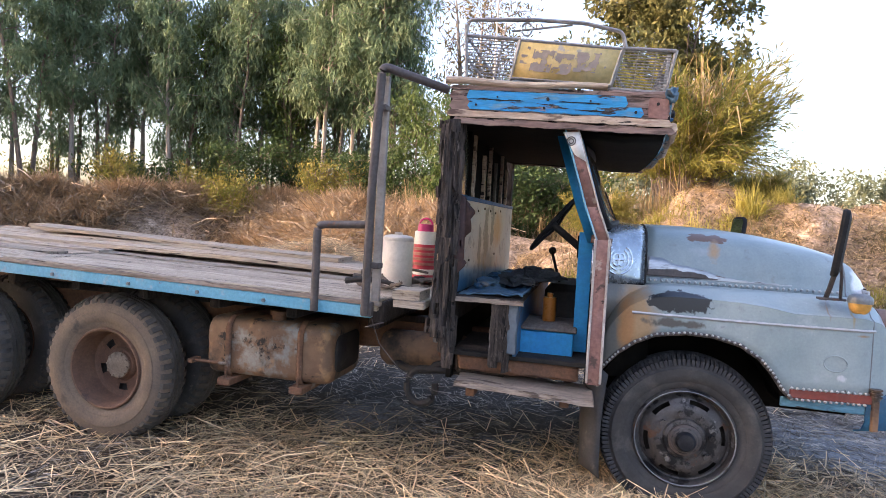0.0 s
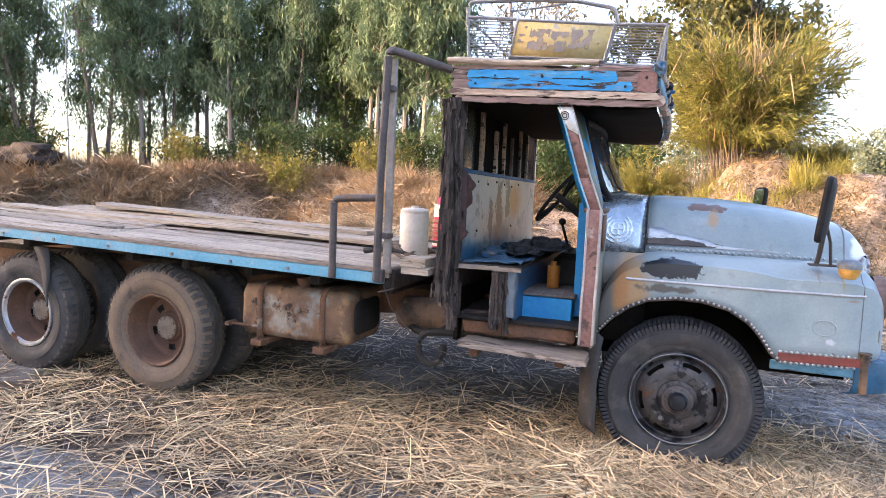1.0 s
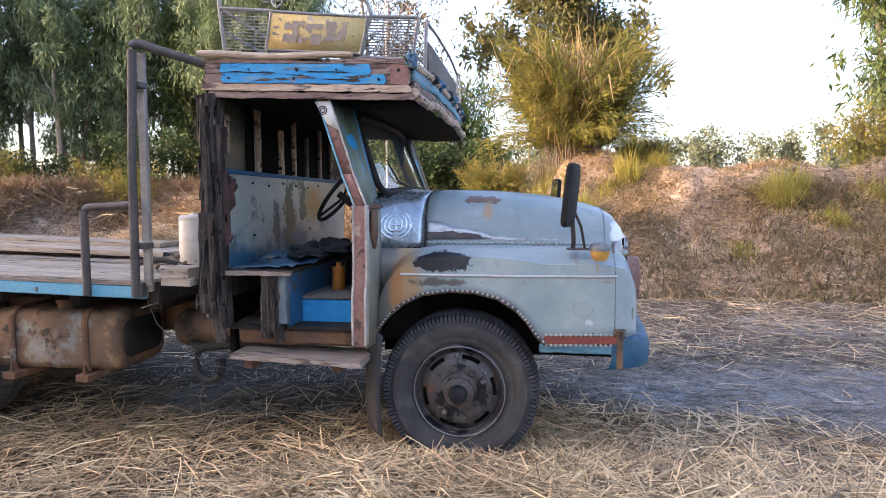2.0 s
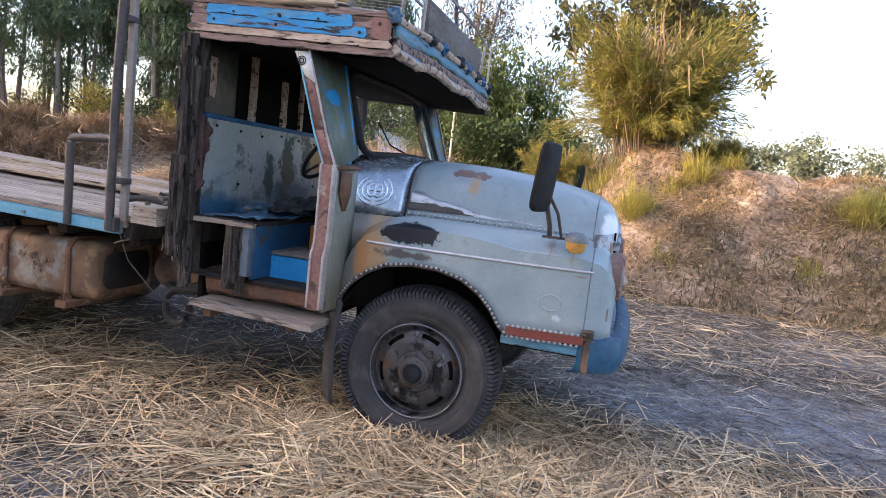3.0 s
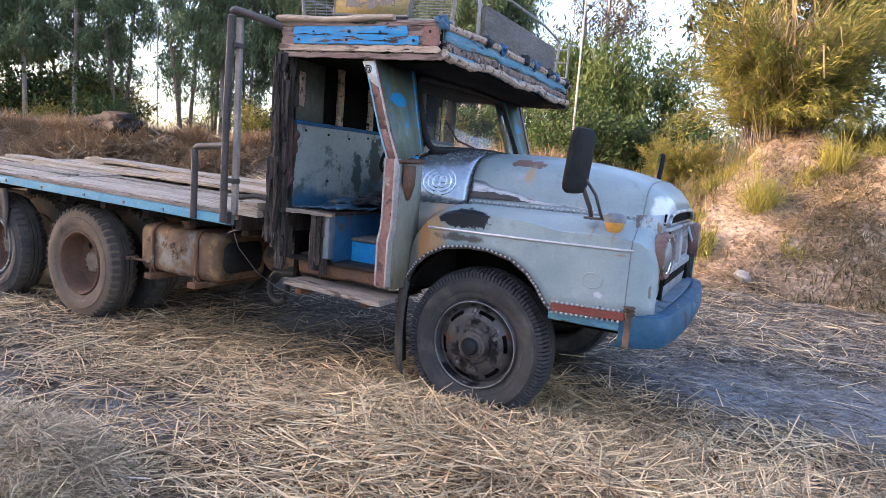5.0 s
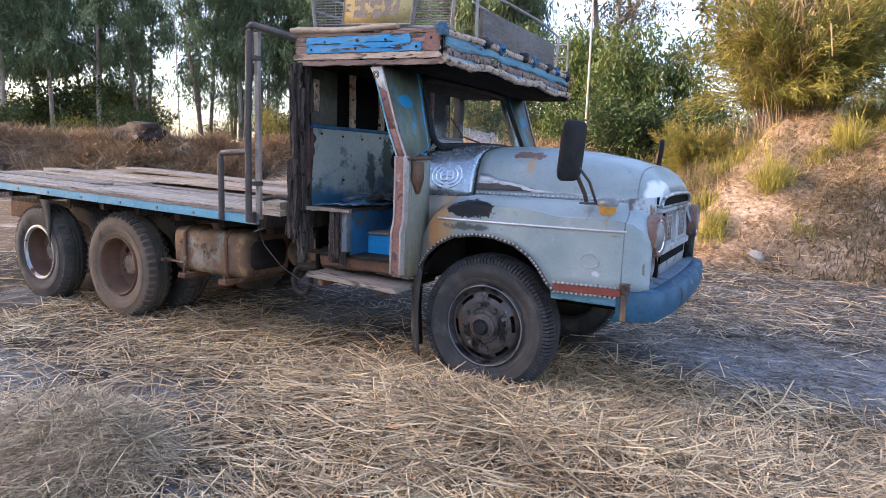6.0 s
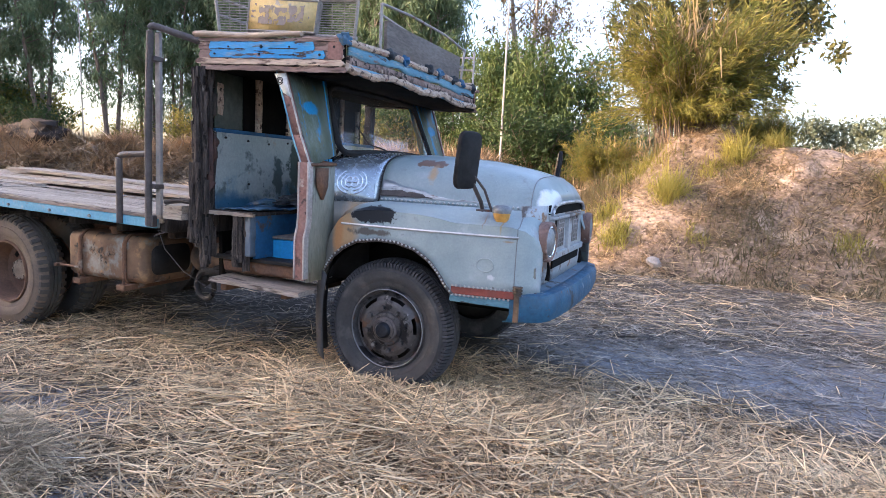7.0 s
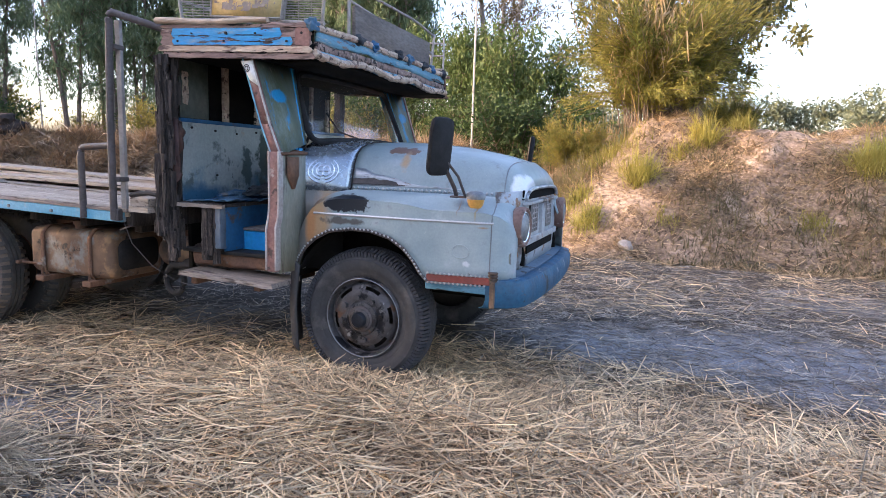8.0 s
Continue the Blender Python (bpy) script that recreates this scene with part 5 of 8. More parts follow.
for k, (a, b) in enumerate(zip(ys, ys[1:])):
    for xa, xb in ((BED0, -4.9 + rp.uniform(-0.4, 0.4)), (None, BED1 + 0.03)):
        if xa is None:
            xa = cut + 0.012
        cut = xb
        bm = bmesh.new()
        vs = add_box(bm, (xa, a + 0.008, 1.128), (xb, b - 0.008, 1.196 + rp.uniform(-0.018, 0.012)), 0.004, cuts=12, jitter=0.005, rng=rp)
        part("plank", bm, plank_mat, deck, smooth=False)


def rail_bolt(x):
    bm = bmesh.new()
    add_tube(bm, [(x, -1.324, 1.115), (x, -1.338, 1.115)], 0.014, 6)
    part("bolt", bm, dull_steel, truck)


for x in (-2.7, -3.2, -3.75, -4.4, -5.0, -5.6, -6.2):
    rail_bolt(x)

BED_TILT = Matrix.Translation((BED1, 0, 1.13)) @ pose(0, 0, 0, 0, 1.5, 0) @ Matrix.Translation((-BED1, 0, -1.13))
for ob in [o for o in truck.children if o.name.split(".")[0] in ("side_rail", "edge_board", "deck", "bolt", "cross_bearer")]:
    ob.matrix_basis = BED_TILT

# posts and rails at the front of the bed
bm = bmesh.new()
add_tube(bm, bend([(-1.975, -1.37, 1.11), (-1.965, -1.375, 1.9), (-1.935, -1.375, 2.65), (-1.54, -1.24, 2.53)], 0.05), 0.027, 10)
post = part("post_pipe", bm, pipe_mat, truck, "bent steel pipe post braced to the cab roof")
bm = bmesh.new()
add_box(bm, (-1.957, -1.315, 1.19), (-1.905, -1.285, 2.60), 0.004)
part("post_bar", bm, mat("pale_grey_bar", ((0.32, 0.30, 0.28), (0.24, 0.22, 0.21)), 5, 0.7, 0, 40, 0.3, 0.2), truck, "pale grey flat bar post")
for z in (1.42, 2.40):
    bm = bmesh.new()
    add_box(bm, (-1.99, -1.37, z - 0.018), (-1.90, -1.28, z + 0.018), 0.004)
    part("post_clamp", bm, pipe_mat, truck)
bm = bmesh.new()
add_tube(bm, bend([(-2.335, -1.335, 1.10), (-2.335, -1.335, 1.655), (-1.98, -1.35, 1.675)], 0.05), 0.026, 10)
part("stub_rail", bm, pipe_mat, truck, "short bent pipe rail")
bm = bmesh.new()
add_box(bm, (-2.0, -1.375, 1.10), (-1.93, -1.325, 1.19), 0.005)
part("post_foot", bm, pipe_mat, truck)
for s in (FAR,):
    bm = bmesh.new()
    add_tube(bm, bend([(-1.96, 1.345, 1.06), (-1.95, 1.35, 2.62), (-1.60, 1.05, 2.52)], 0.05), 0.027, 10)
    part("post_pipe", bm, pipe_mat, truck)

# fuel tank with straps
def tank_ring(x, inset):
    """A rounded cross-section of the tank."""
    hy, hz, r = 0.29 - inset, 0.205 - inset, 0.075
    out = []
    for q, (sy, sz) in enumerate(((1, 1), (-1, 1), (-1, -1), (1, -1))):
        for t in np.linspace(0, 90, 6):
            a = radians(90 * q + t)
            out.append((x, -0.85 + sy * (hy - r) + r * math.cos(a), 0.78 + sz * (hz - r) + r * math.sin(a)))
    return out


bm = bmesh.new()
rings = [[bm.verts.new(p) for p in tank_ring(x, i)] for x, i in ((-3.17, 0.055), (-3.163, 0.03), (-3.14, 0.008), (-3.11, 0.0), (-2.71, 0.0), (-2.69, -0.004), (-2.67, 0.0), (-2.27, 0.0), (-2.24, 0.008), (-2.217, 0.03), (-2.21, 0.055))]
for ra, rb_ in zip(rings, rings[1:]):
    for k in range(24):
        bm.faces.new((ra[k], ra[(k + 1) % 24], rb_[(k + 1) % 24], rb_[k]))
bm.faces.new(rings[0][::-1])
bm.faces.new(rings[-1])
bmesh.ops.recalc_face_normals(bm, faces=bm.faces[:])
tank = part("fuel_tank", bm, tank_mat, truck, "brown dust-caked steel fuel tank")
bm = bmesh.new()
end = tank_ring(-2.206, 0.075)
bm.faces.new([bm.verts.new(p) for p in end])
thick(part("tank_end", bm, dark, tank, "dark plate over the tank's front end"), 0.006)
tank.matrix_basis = Matrix.Translation((-0.08, 0, -0.025))
for x in (-2.98, -2.43):
    bm = bmesh.new()
    w = 0.022
    loop = bend([(x, -0.52, 0.99), (x, -1.09, 0.998), (x, -1.15, 0.93), (x, -1.152, 0.60), (x, -1.10, 0.555)], 0.03)
    add_grid(bm, [[p + Vector((d, 0, 0)) for p in loop] for d in (-w, w)])
    thick(part("tank_strap", bm, rusty, tank), 0.008)
    bm = bmesh.new()
    add_box(bm, (x - 0.05, -1.20, 0.515), (x + 0.05, -0.45, 0.565), 0.006)
    add_tube(bm, [(x, -1.17, 0.50), (x, -1.17, 0.62)], 0.009, 6)
    part("tank_bracket", bm, rusty, tank)
bm = bmesh.new()
add_tube(bm, [(-3.26, -1.16, 0.66), (-2.98, -1.16, 0.66)], 0.012, 6)
add_box(bm, (-3.27, -1.20, 0.645), (-3.23, -1.10, 0.675), 0.003)
part("tank_stay", bm, rusty, tank)
bm = bmesh.new()
add_tube(bm, [(-2.66, -1.03, 0.96), (-2.66, -1.03, 1.02)], 0.05, 12)
add_tube(bm, [(-2.66, -1.03, 1.02), (-2.66, -1.03, 1.05)], 0.062, 12)
part("filler_cap", bm, rusty, tank)
bm = bmesh.new()
add_lathe(bm, [(0.001, -0.33), (0.10, -0.31), (0.13, -0.27), (0.13, 0.27), (0.10, 0.31), (0.001, 0.33)], 20, m=pose(-1.72, -0.78, 0.80, 0, 0, 90))
part("air_tank", bm, tank_mat, truck, "brown cylindrical air tank")
bm = bmesh.new()
add_tube(bm, bend([(-2.0, -0.75, 0.72), (-1.78, -1.0, 0.70), (-1.62, -1.08, 0.74), (-1.42, -1.02, 0.74)], 0.08), 0.028, 8)
part("hose", bm, dark, truck)
bm = bmesh.new()
add_tube(bm, [(-1.40, -1.0, 0.80), (-1.50, -1.03, 0.79), (-1.58, -1.05, 0.765)] + [(-1.66 + 0.10 * math.cos(a), -1.06 - 0.006 * a, 0.625 + 0.115 * math.sin(a)) for a in np.linspace(1.1, 6.6, 18)], 0.024, 8)
part("hose_loop", bm, dark, truck)
bm = bmesh.new()
add_tube(bm, [(-1.95, -0.6, 0.86), (-1.5, -0.95, 0.80), (-1.2, -1.0, 0.78)], 0.03, 8)
part("linkage_rod", bm, rusty, truck)
bm = bmesh.new()
add_tube(bm, [(-1.96, -1.30, 1.10), (-1.90, -1.28, 0.92), (-1.76, -1.22, 0.74), (-1.58, -1.18, 0.64), (-1.40, -1.16, 0.60)], 0.0035, 5)
add_tube(bm, [(-1.99, -1.30, 1.02), (-1.92, -1.31, 1.045), (-1.87, -1.30, 1.06)], 0.006, 5)
part("hanging_wire", bm, pipe_mat, truck, "thin grey hanging wire")
# rubber flap before the rearmost wheel
bm = bmesh.new()
add_grid(bm, [[(-5.20 + 0.02 * math.sin(5 * t) - 0.17 * (1 - u) * (1 - t) , -1.22, 1.10 - 0.52 * t) for t in np.linspace(0, 1, 6)] for u in (0, 0.5, 1)])
thick(part("rubber_flap", bm, tyre_grey, truck), 0.012)

# hood
HOOD = [(-0.27, 1.772, 1.0), (-0.1, 1.774, 1.0), (0.2, 1.765, 0.99), (0.5, 1.738, 0.975), (0.75, 1.695, 0.95), (0.93, 1.645, 0.92), (1.0, 1.60, 0.89), (1.05, 1.53, 0.85), (1.075, 1.46, 0.82)]


def hood_section(x, s=1.0):
    zt = table(x, [(a, b) for a, b, c in HOOD])
    k = table(x, [(a, c) for a, b, c in HOOD])
    zs = 1.385 + 0.0 * x
    f = [(0.0, 0.0), (0.15, 0.004), (0.32, 0.028), (0.45, 0.075), (0.55, 0.15), (0.61, 0.27), (0.655, 0.45), (0.685, 0.70), (0.70, 0.92), (0.72, 1.0)]
    return [(x, s * y * k, zt - (zt - zs) * d) for y, d in f]


def sided(f):
    """A left-to-right row from a half section."""
    half = f(FAR)
    return [(x, -y, z) for x, y, z in reversed(half)] + half[1:]


bm = bmesh.new()
add_grid(bm, [sided(lambda s: hood_section(x)) for x in [-0.27, -0.2, -0.1, 0.05, 0.2, 0.35, 0.5, 0.63, 0.75, 0.85, 0.93, 0.965, 1.0, 1.025, 1.05, 1.075]])
hood = thick(part("hood", bm, hood_paint, truck, "domed grey-blue hood with a rust patch"), 0.006)
bm = bmesh.new()
for s in (NEAR, FAR):
    pts = [Vector(p) + Vector((0, s * 0.004, 0.004)) for p in hood_section(0.93, s)]
    add_tube(bm, pts, 0.004, 5)
part("nose_seam", bm, dull_steel, hood)
bm = bmesh.new()
for s in (NEAR, FAR):
    add_tube(bm, [Vector(p) + Vector((0, s * 0.004, 0.004)) for p in hood_section(-0.27, s)], 0.007, 5)
part("rear_seam", bm, dark, hood)
bm = bmesh.new()
add_tube(bm, [Vector(p) + Vector((0.004, 0, -0.004)) for p in sided(lambda s: hood_section(1.075))], 0.014, 8)
part("hood_lip", bm, flame_metal, hood, "worn bright metal front lip")
bm = bmesh.new()
add_tube(bm, [(x, 0, table(x, [(a, b) for a, b, c in HOOD]) + 0.004) for x in np.linspace(-0.25, 1.05, 12)], 0.006, 6)
part("hood_hinge", bm, body_paint, hood)
for s in (NEAR, FAR):
    for x in np.arange(-0.24, 0.9, 0.035):
        stud((x, s * 0.722 * table(x, [(a, c) for a, b, c in HOOD]), 1.414), 0.0105, hood)

# bare metal flame along the hood's lower side, with a torn upper edge
for s in (NEAR, FAR):
    for label, z0, tops, material in (("bright bare metal flame along the hood side", 1.432, [(-0.262, 1.57), (-0.17, 1.56), (-0.10, 1.525), (0.0, 1.51), (0.10, 1.495), (0.20, 1.46), (0.32, 1.447), (0.62, 1.437)], flame_metal),
                                      ("dark scuffed band in the bare metal", 1.440, [(-0.262, 1.485), (-0.10, 1.487), (0.06, 1.475), (0.14, 1.450), (0.18, 1.442)], pipe_mat)):
        bm = bmesh.new()
        rows = []
        off = 0.004 if material is flame_metal else 0.0075
        for x in np.linspace(tops[0][0], tops[-1][0], 46):
            sec = hood_section(x, s)
            z1 = table(x, tops) + 0.010 * noise.noise(Vector((x * 16, 2, off * 900))) + 0.005 * noise.noise(Vector((x * 45, 5, 1)))
            rows.append([(x, float(np.interp(-z, [-p[2] for p in sec], [p[1] for p in sec])) + s * off, z) for z in np.linspace(z0, max(z0 + 0.004, z1), 6)])
        add_grid(bm, rows)
        thick(part("metal_flame", bm, material, hood, label), 0.002)

# cowl between hood and windscreen
COWL = [(0.0, 0.0), (0.2, 0.006), (0.42, 0.03), (0.6, 0.08), (0.74, 0.16), (0.84, 0.28), (0.90, 0.45), (0.93, 0.70), (0.945, 1.0)]


def cowl_section(x, s=1.0):
    t = (x + 0.27) / (-0.62 + 0.27)
    a = hood_section(-0.27, s)
    out = []
    for k in range(len(a)):
        y0, z0 = a[k][1], a[k][2]
        u = k / (len(a) - 1) * (len(COWL) - 1)
        i = min(len(COWL) - 2, int(u))
        cy, cd = (lerp(COWL[i][q], COWL[i + 1][q], u - i) for q in (0, 1))
        out.append((x, lerp(y0, s * cy * 1.04, t), lerp(z0, 1.80 - 0.42 * cd, t)))
    return out


bm = bmesh.new()
add_grid(bm, [sided(lambda s: cowl_section(x)) for x in np.linspace(-0.62, -0.275, 9)])
cowl = thick(part("cowl", bm, silver, truck, "bare silvery cowl with scrolled ornament"), 0.006)
for s in (NEAR, FAR):
    bm = bmesh.new()
    add_grid(bm, [[(x, s * lerp(0.985, 0.90, (x + 0.60) / 0.33), z) for z in (0.80, 1.1, 1.39)] for x in np.linspace(-0.60, -0.24, 6)])
    # sheet coloured near-black for the shade inside the arch
    thick(part("cowl_side", bm, black, truck), 0.006)
    bm = bmesh.new()
    add_grid(bm, [[(x, s * (lerp(0.985, 0.90, (x + 0.60) / 0.33) + 0.006), z) for z in (1.14, 1.28, 1.39)] for x in np.linspace(-0.60, -0.24, 6)])
    thick(part("cowl_skirt", bm, fender_paint, truck), 0.006)
    # scrolled ornament in low relief: nested brackets round a knot
    scrolls = [(r, a0, a1, 0.0, 0.0) for r in (0.040, 0.064, 0.088) for a0, a1 in ((-1.35, 1.05), (2.10, 4.50))]
    scrolls += [(0.019, 0.0, 6.0, 0.016, 0.018), (0.019, 0.0, 6.0, -0.016, 0.018), (0.019, 0.0, 6.0, 0.016, -0.018), (0.019, 0.0, 6.0, -0.016, -0.018)]
    for k, (r, a0, a1, cx, cz) in enumerate(scrolls):
        bm = bmesh.new()
        pts = []
        for a in np.linspace(a0, a1, 22):
            x = -0.45 + cx + r * math.cos(a)
            sec = cowl_section(x, s)
            z = 1.535 + cz + r * math.sin(a) * 1.05
            y = float(np.interp(-z, [-p[2] for p in sec], [p[1] for p in sec]))
            pts.append((x, y + s * 0.003, z))
        add_tube(bm, pts, 0.0068, 6)
        part("scroll", bm, chrome, cowl)

# fenders
ARCH = [(-0.56, 0.80), (-0.50, 0.885), (-0.43, 0.97), (-0.34, 1.045), (-0.22, 1.105), (-0.05, 1.13), (0.10, 1.125), (0.25, 1.088), (0.36, 1.02), (0.43, 0.945), (0.49, 0.855), (0.54, 0.81), (0.7, 0.815), (1.02, 0.835), (1.2, 0.85)]
TOPZ = [(-0.56, 0.95), (-0.52, 1.10), (-0.46, 1.23), (-0.38, 1.33), (-0.28, 1.385), (-0.15, 1.405), (0.6, 1.405), (0.9, 1.40), (1.0, 1.37), (1.06, 1.31), (1.10, 1.22)]


def fender_section(x, s):
    zb, zt = table(x, ARCH), table(x, TOPZ)
    yo = table(x, [(-0.56, 1.02), (-0.50, 1.07), (-0.40, 1.10), (-0.2, 1.115), (0.4, 1.11), (0.6, 1.095), (0.9, 1.06), (1.0, 1.02), (1.06, 0.965), (1.10, 0.90)])
    yi = 0.715 * table(x, [(a, c) for a, b, c in HOOD]) if x > -0.27 else lerp(0.93, 0.715, (x + 0.56) / 0.29)
    out = []
    for t in (0, 0.2, 0.4, 0.6, 0.75, 0.86):
        out.append((x, s * (yo - 0.02 * t * t), lerp(zb, zt - 0.02, t)))
    for y, d in ((0.10, 0.045), (0.28, 0.012), (0.55, 0.0), (0.8, 0.004), (1.0, 0.02)):
        out.append((x, s * lerp(yo - 0.02, yi, y), zt - d * (zt - zb) / 0.3))
    return out


XS = sorted(set([-0.56, -0.53, -0.50, -0.46, -0.42, -0.38, -0.34, -0.28, -0.22, -0.15, -0.05, 0.02, 0.10, 0.18, 0.25, 0.31, 0.36, 0.40, 0.43, 0.46, 0.49, 0.52, 0.54, 0.62, 0.7, 0.8, 0.9, 0.95, 1.0, 1.03, 1.06, 1.085, 1.10]))
for s in (NEAR, FAR):
    bm = bmesh.new()
    add_grid(bm, [fender_section(x, s) for x in XS], s == FAR)
    fender = thick(part("fender", bm, fender_paint, truck, "grey-blue fender with scorched rust and rivets"), 0.006)
    # rolled arch lip and its studs
    lip = [(x, s * (table(x, [(-0.56, 1.02), (-0.50, 1.07), (-0.40, 1.10), (-0.2, 1.115), (0.4, 1.11), (0.6, 1.095)]) + 0.004), table(x, ARCH) + 0.012) for x in np.linspace(-0.55, 0.54, 72)]
    bm = bmesh.new()
    add_tube(bm, lip, 0.013, 6)
    part("arch_lip", bm, pipe_mat, fender)
    acc = 0.0
    for a, b in zip(lip, lip[1:]):
        acc += (Vector(b) - Vector(a)).length
        if acc > 0.022:
            acc = 0.0
            stud(Vector(b) + Vector((0, s * 0.014, 0.006)), 0.0088, fender)
    # inner wheel housing and a sheet behind it, both near-black for the arch's shade
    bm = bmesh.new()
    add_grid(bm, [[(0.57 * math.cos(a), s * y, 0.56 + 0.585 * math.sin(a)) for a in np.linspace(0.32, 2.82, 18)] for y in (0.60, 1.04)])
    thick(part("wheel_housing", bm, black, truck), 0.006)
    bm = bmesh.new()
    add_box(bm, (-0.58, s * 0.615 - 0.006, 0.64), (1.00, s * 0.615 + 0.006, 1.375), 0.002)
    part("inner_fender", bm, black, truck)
    # red strip with studs, blue sill
    bm = bmesh.new()
    add_box(bm, (0.53, s * 1.103 - 0.006, 0.825), (0.965, s * 1.103 + 0.006, 0.875), 0.003)
    for v in bm.verts:
        if v.co.x > 0.9:
            v.co.y -= s * 0.045
    part("red_strip", bm, red_strip, fender, "faded red trim strip")
    for z in (0.819, 0.882):
        for x in np.arange(0.54, 0.96, 0.03):
            stud((x, s * (1.108 - 0.045 * max(0, x - 0.6) / 0.36), z), 0.0095, fender)
    bm = bmesh.new()
    add_box(bm, (0.50, s * 1.04 - 0.012, 0.758), (0.97, s * 1.05 + 0.012, 0.815), 0.006)
    part("sill", bm, visor_blue, fender, "pale blue lower sill")
    # moulding
    bm = bmesh.new()
    pts = []
    for x in np.linspace(-0.36, 0.965, 24):
        sec = fender_section(x, s)
        z = table(x, [(-0.36, 1.238), (0.965, 1.235)])
        y = float(np.interp(z, [p[2] for p in sec[:7]], [p[1] for p in sec[:7]]))
        pts.append((x, y + s * 0.004, z))
    add_tube(bm, pts, 0.009, 6)
    part("moulding", bm, rivet_mat, fender, "thin bright side moulding")
    bm = bmesh.new()
    add_tube(bm, [Vector(p) + Vector((0, s * 0.003, 0.002)) for p in fender_section(0.955, s)], 0.004, 5)
    part("front_seam", bm, dull_steel, fender)
    # round fuel-badge dent
    bm = bmesh.new()
    add_tube(bm, [(0.76 + 0.06 * math.cos(a), s * 1.083, 1.04 + 0.045 * math.sin(a)) for a in np.linspace(0, 6.28, 22)], 0.004, 5, cap=False)
    part("badge_outline", bm, body_paint, fender)
    # mud flap
    bm = bmesh.new()
    add_grid(bm, [[(fx - 0.018 * math.sin(3 * t) - 0.012 * t + 0.006 * noise.noise(Vector((fy * 9, t * 5, 0))), s * (fy + 0.012 * math.sin(4 * t)), fz - (0.66 - 0.05 * abs(fy - 0.98)) * t) for t in np.linspace(0, 1, 11)] for fx, fy, fz in ((-0.60, 0.86, 0.86), (-0.595, 0.95, 0.87), (-0.575, 1.03, 0.88), (-0.545, 1.075, 0.88), (-0.505, 1.095, 0.86), (-0.475, 1.10, 0.84))])
    thick(part("mud_flap", bm, tyre_grey, truck, "dusty grey rubber mud flap", smooth=True), 0.012)
    # amber lamp under a grey cap
    upright = pose(0.855, s * 1.085, 1.365, -90, 0, 0)
    bm = bmesh.new()
    add_lathe(bm, [(0.001, 0.024), (0.034, 0.028), (0.050, 0.008), (0.057, -0.02), (0.057, -0.045)], 20, m=upright)
    lens = part("side_lamp", bm, amber, truck, "amber side lamp under a grey cap")
    bm = bmesh.new()
    add_lathe(bm, [(0.062, -0.030), (0.064, -0.052), (0.058, -0.066), (0.040, -0.080), (0.001, -0.084)], 20, m=upright)
    add_tube(bm, [(0.855, s * 1.03, 1.395), (0.855, s * 1.08, 1.43)], 0.022, 8)
    part("lamp_cap", bm, dull_steel, lens)

# nose: fascia, grille, headlamps
bm = bmesh.new()
front = []
for z, x in ((0.87, 1.10), (0.95, 1.115), (1.15, 1.115), (1.35, 1.10), (1.44, 1.09)):
    front.append([(x - 0.10 * max(0, abs(y) - 0.72) / 0.2, y, z) for y in (-0.92, -0.86, -0.78, -0.62, -0.3, 0, 0.3, 0.62, 0.78, 0.86, 0.92)])
add_grid(bm, front)
fascia = thick(part("fascia", bm, fascia_paint, truck, "pale grey-blue front fascia"), 0.006)
# solid near-black pieces stand in for the shade inside the openings
bm = bmesh.new()
add_box(bm, (1.10, -0.60, 1.375), (1.112, 0.60, 1.445), 0.004)
part("grille_opening", bm, black, fascia)
bm = bmesh.new()
add_box(bm, (1.108, -0.50, 0.975), (1.132, 0.45, 1.035), 0.004)
part("lower_slot", bm, black, fascia)
for s in (NEAR, FAR):
    bm = bmesh.new()
    add_tube(bm, [(1.10, s * 0.60, 1.05), (1.118, s * 0.585, 0.98), (1.118, s * 0.60, 0.90)], 0.022, 7)
    part("fascia_gap", bm, black, fascia)
for sy in (-0.40, 0.14):
    bm = bmesh.new()
    add_box(bm, (1.106, sy, 1.13), (1.126, sy + 0.20, 1.33), 0.004)
    gp = part("grille_panel", bm, dark, truck, "dark slotted grille panel")
    for k in range(5):
        bm = bmesh.new()
        z = 1.148 + k * 0.038
        add_box(bm, (1.12, sy, z), (1.136, sy + 0.20, z + 0.009), 0.002)
        part("slat", bm, rack_mat, gp)
    for k in range(4):
        bm = bmesh.new()
        add_box(bm, (1.122, sy + k * 0.062, 1.125), (1.139, sy + k * 0.062 + 0.010, 1.335), 0.002)
        part("bar", bm, rack_mat, gp)
for z0, z1 in ((1.335, 1.362), (1.04, 1.09)):
    bm = bmesh.new()
    add_box(bm, (1.10, -0.60, z0), (1.142, 0.60, z1), 0.006)
    part("grille_rail", bm, fascia_paint, fascia)
bm = bmesh.new()
add_box(bm, (1.10, -0.055, 1.06), (1.145, 0.055, 1.33), 0.006)
part("grille_post", bm, fascia_paint, fascia)
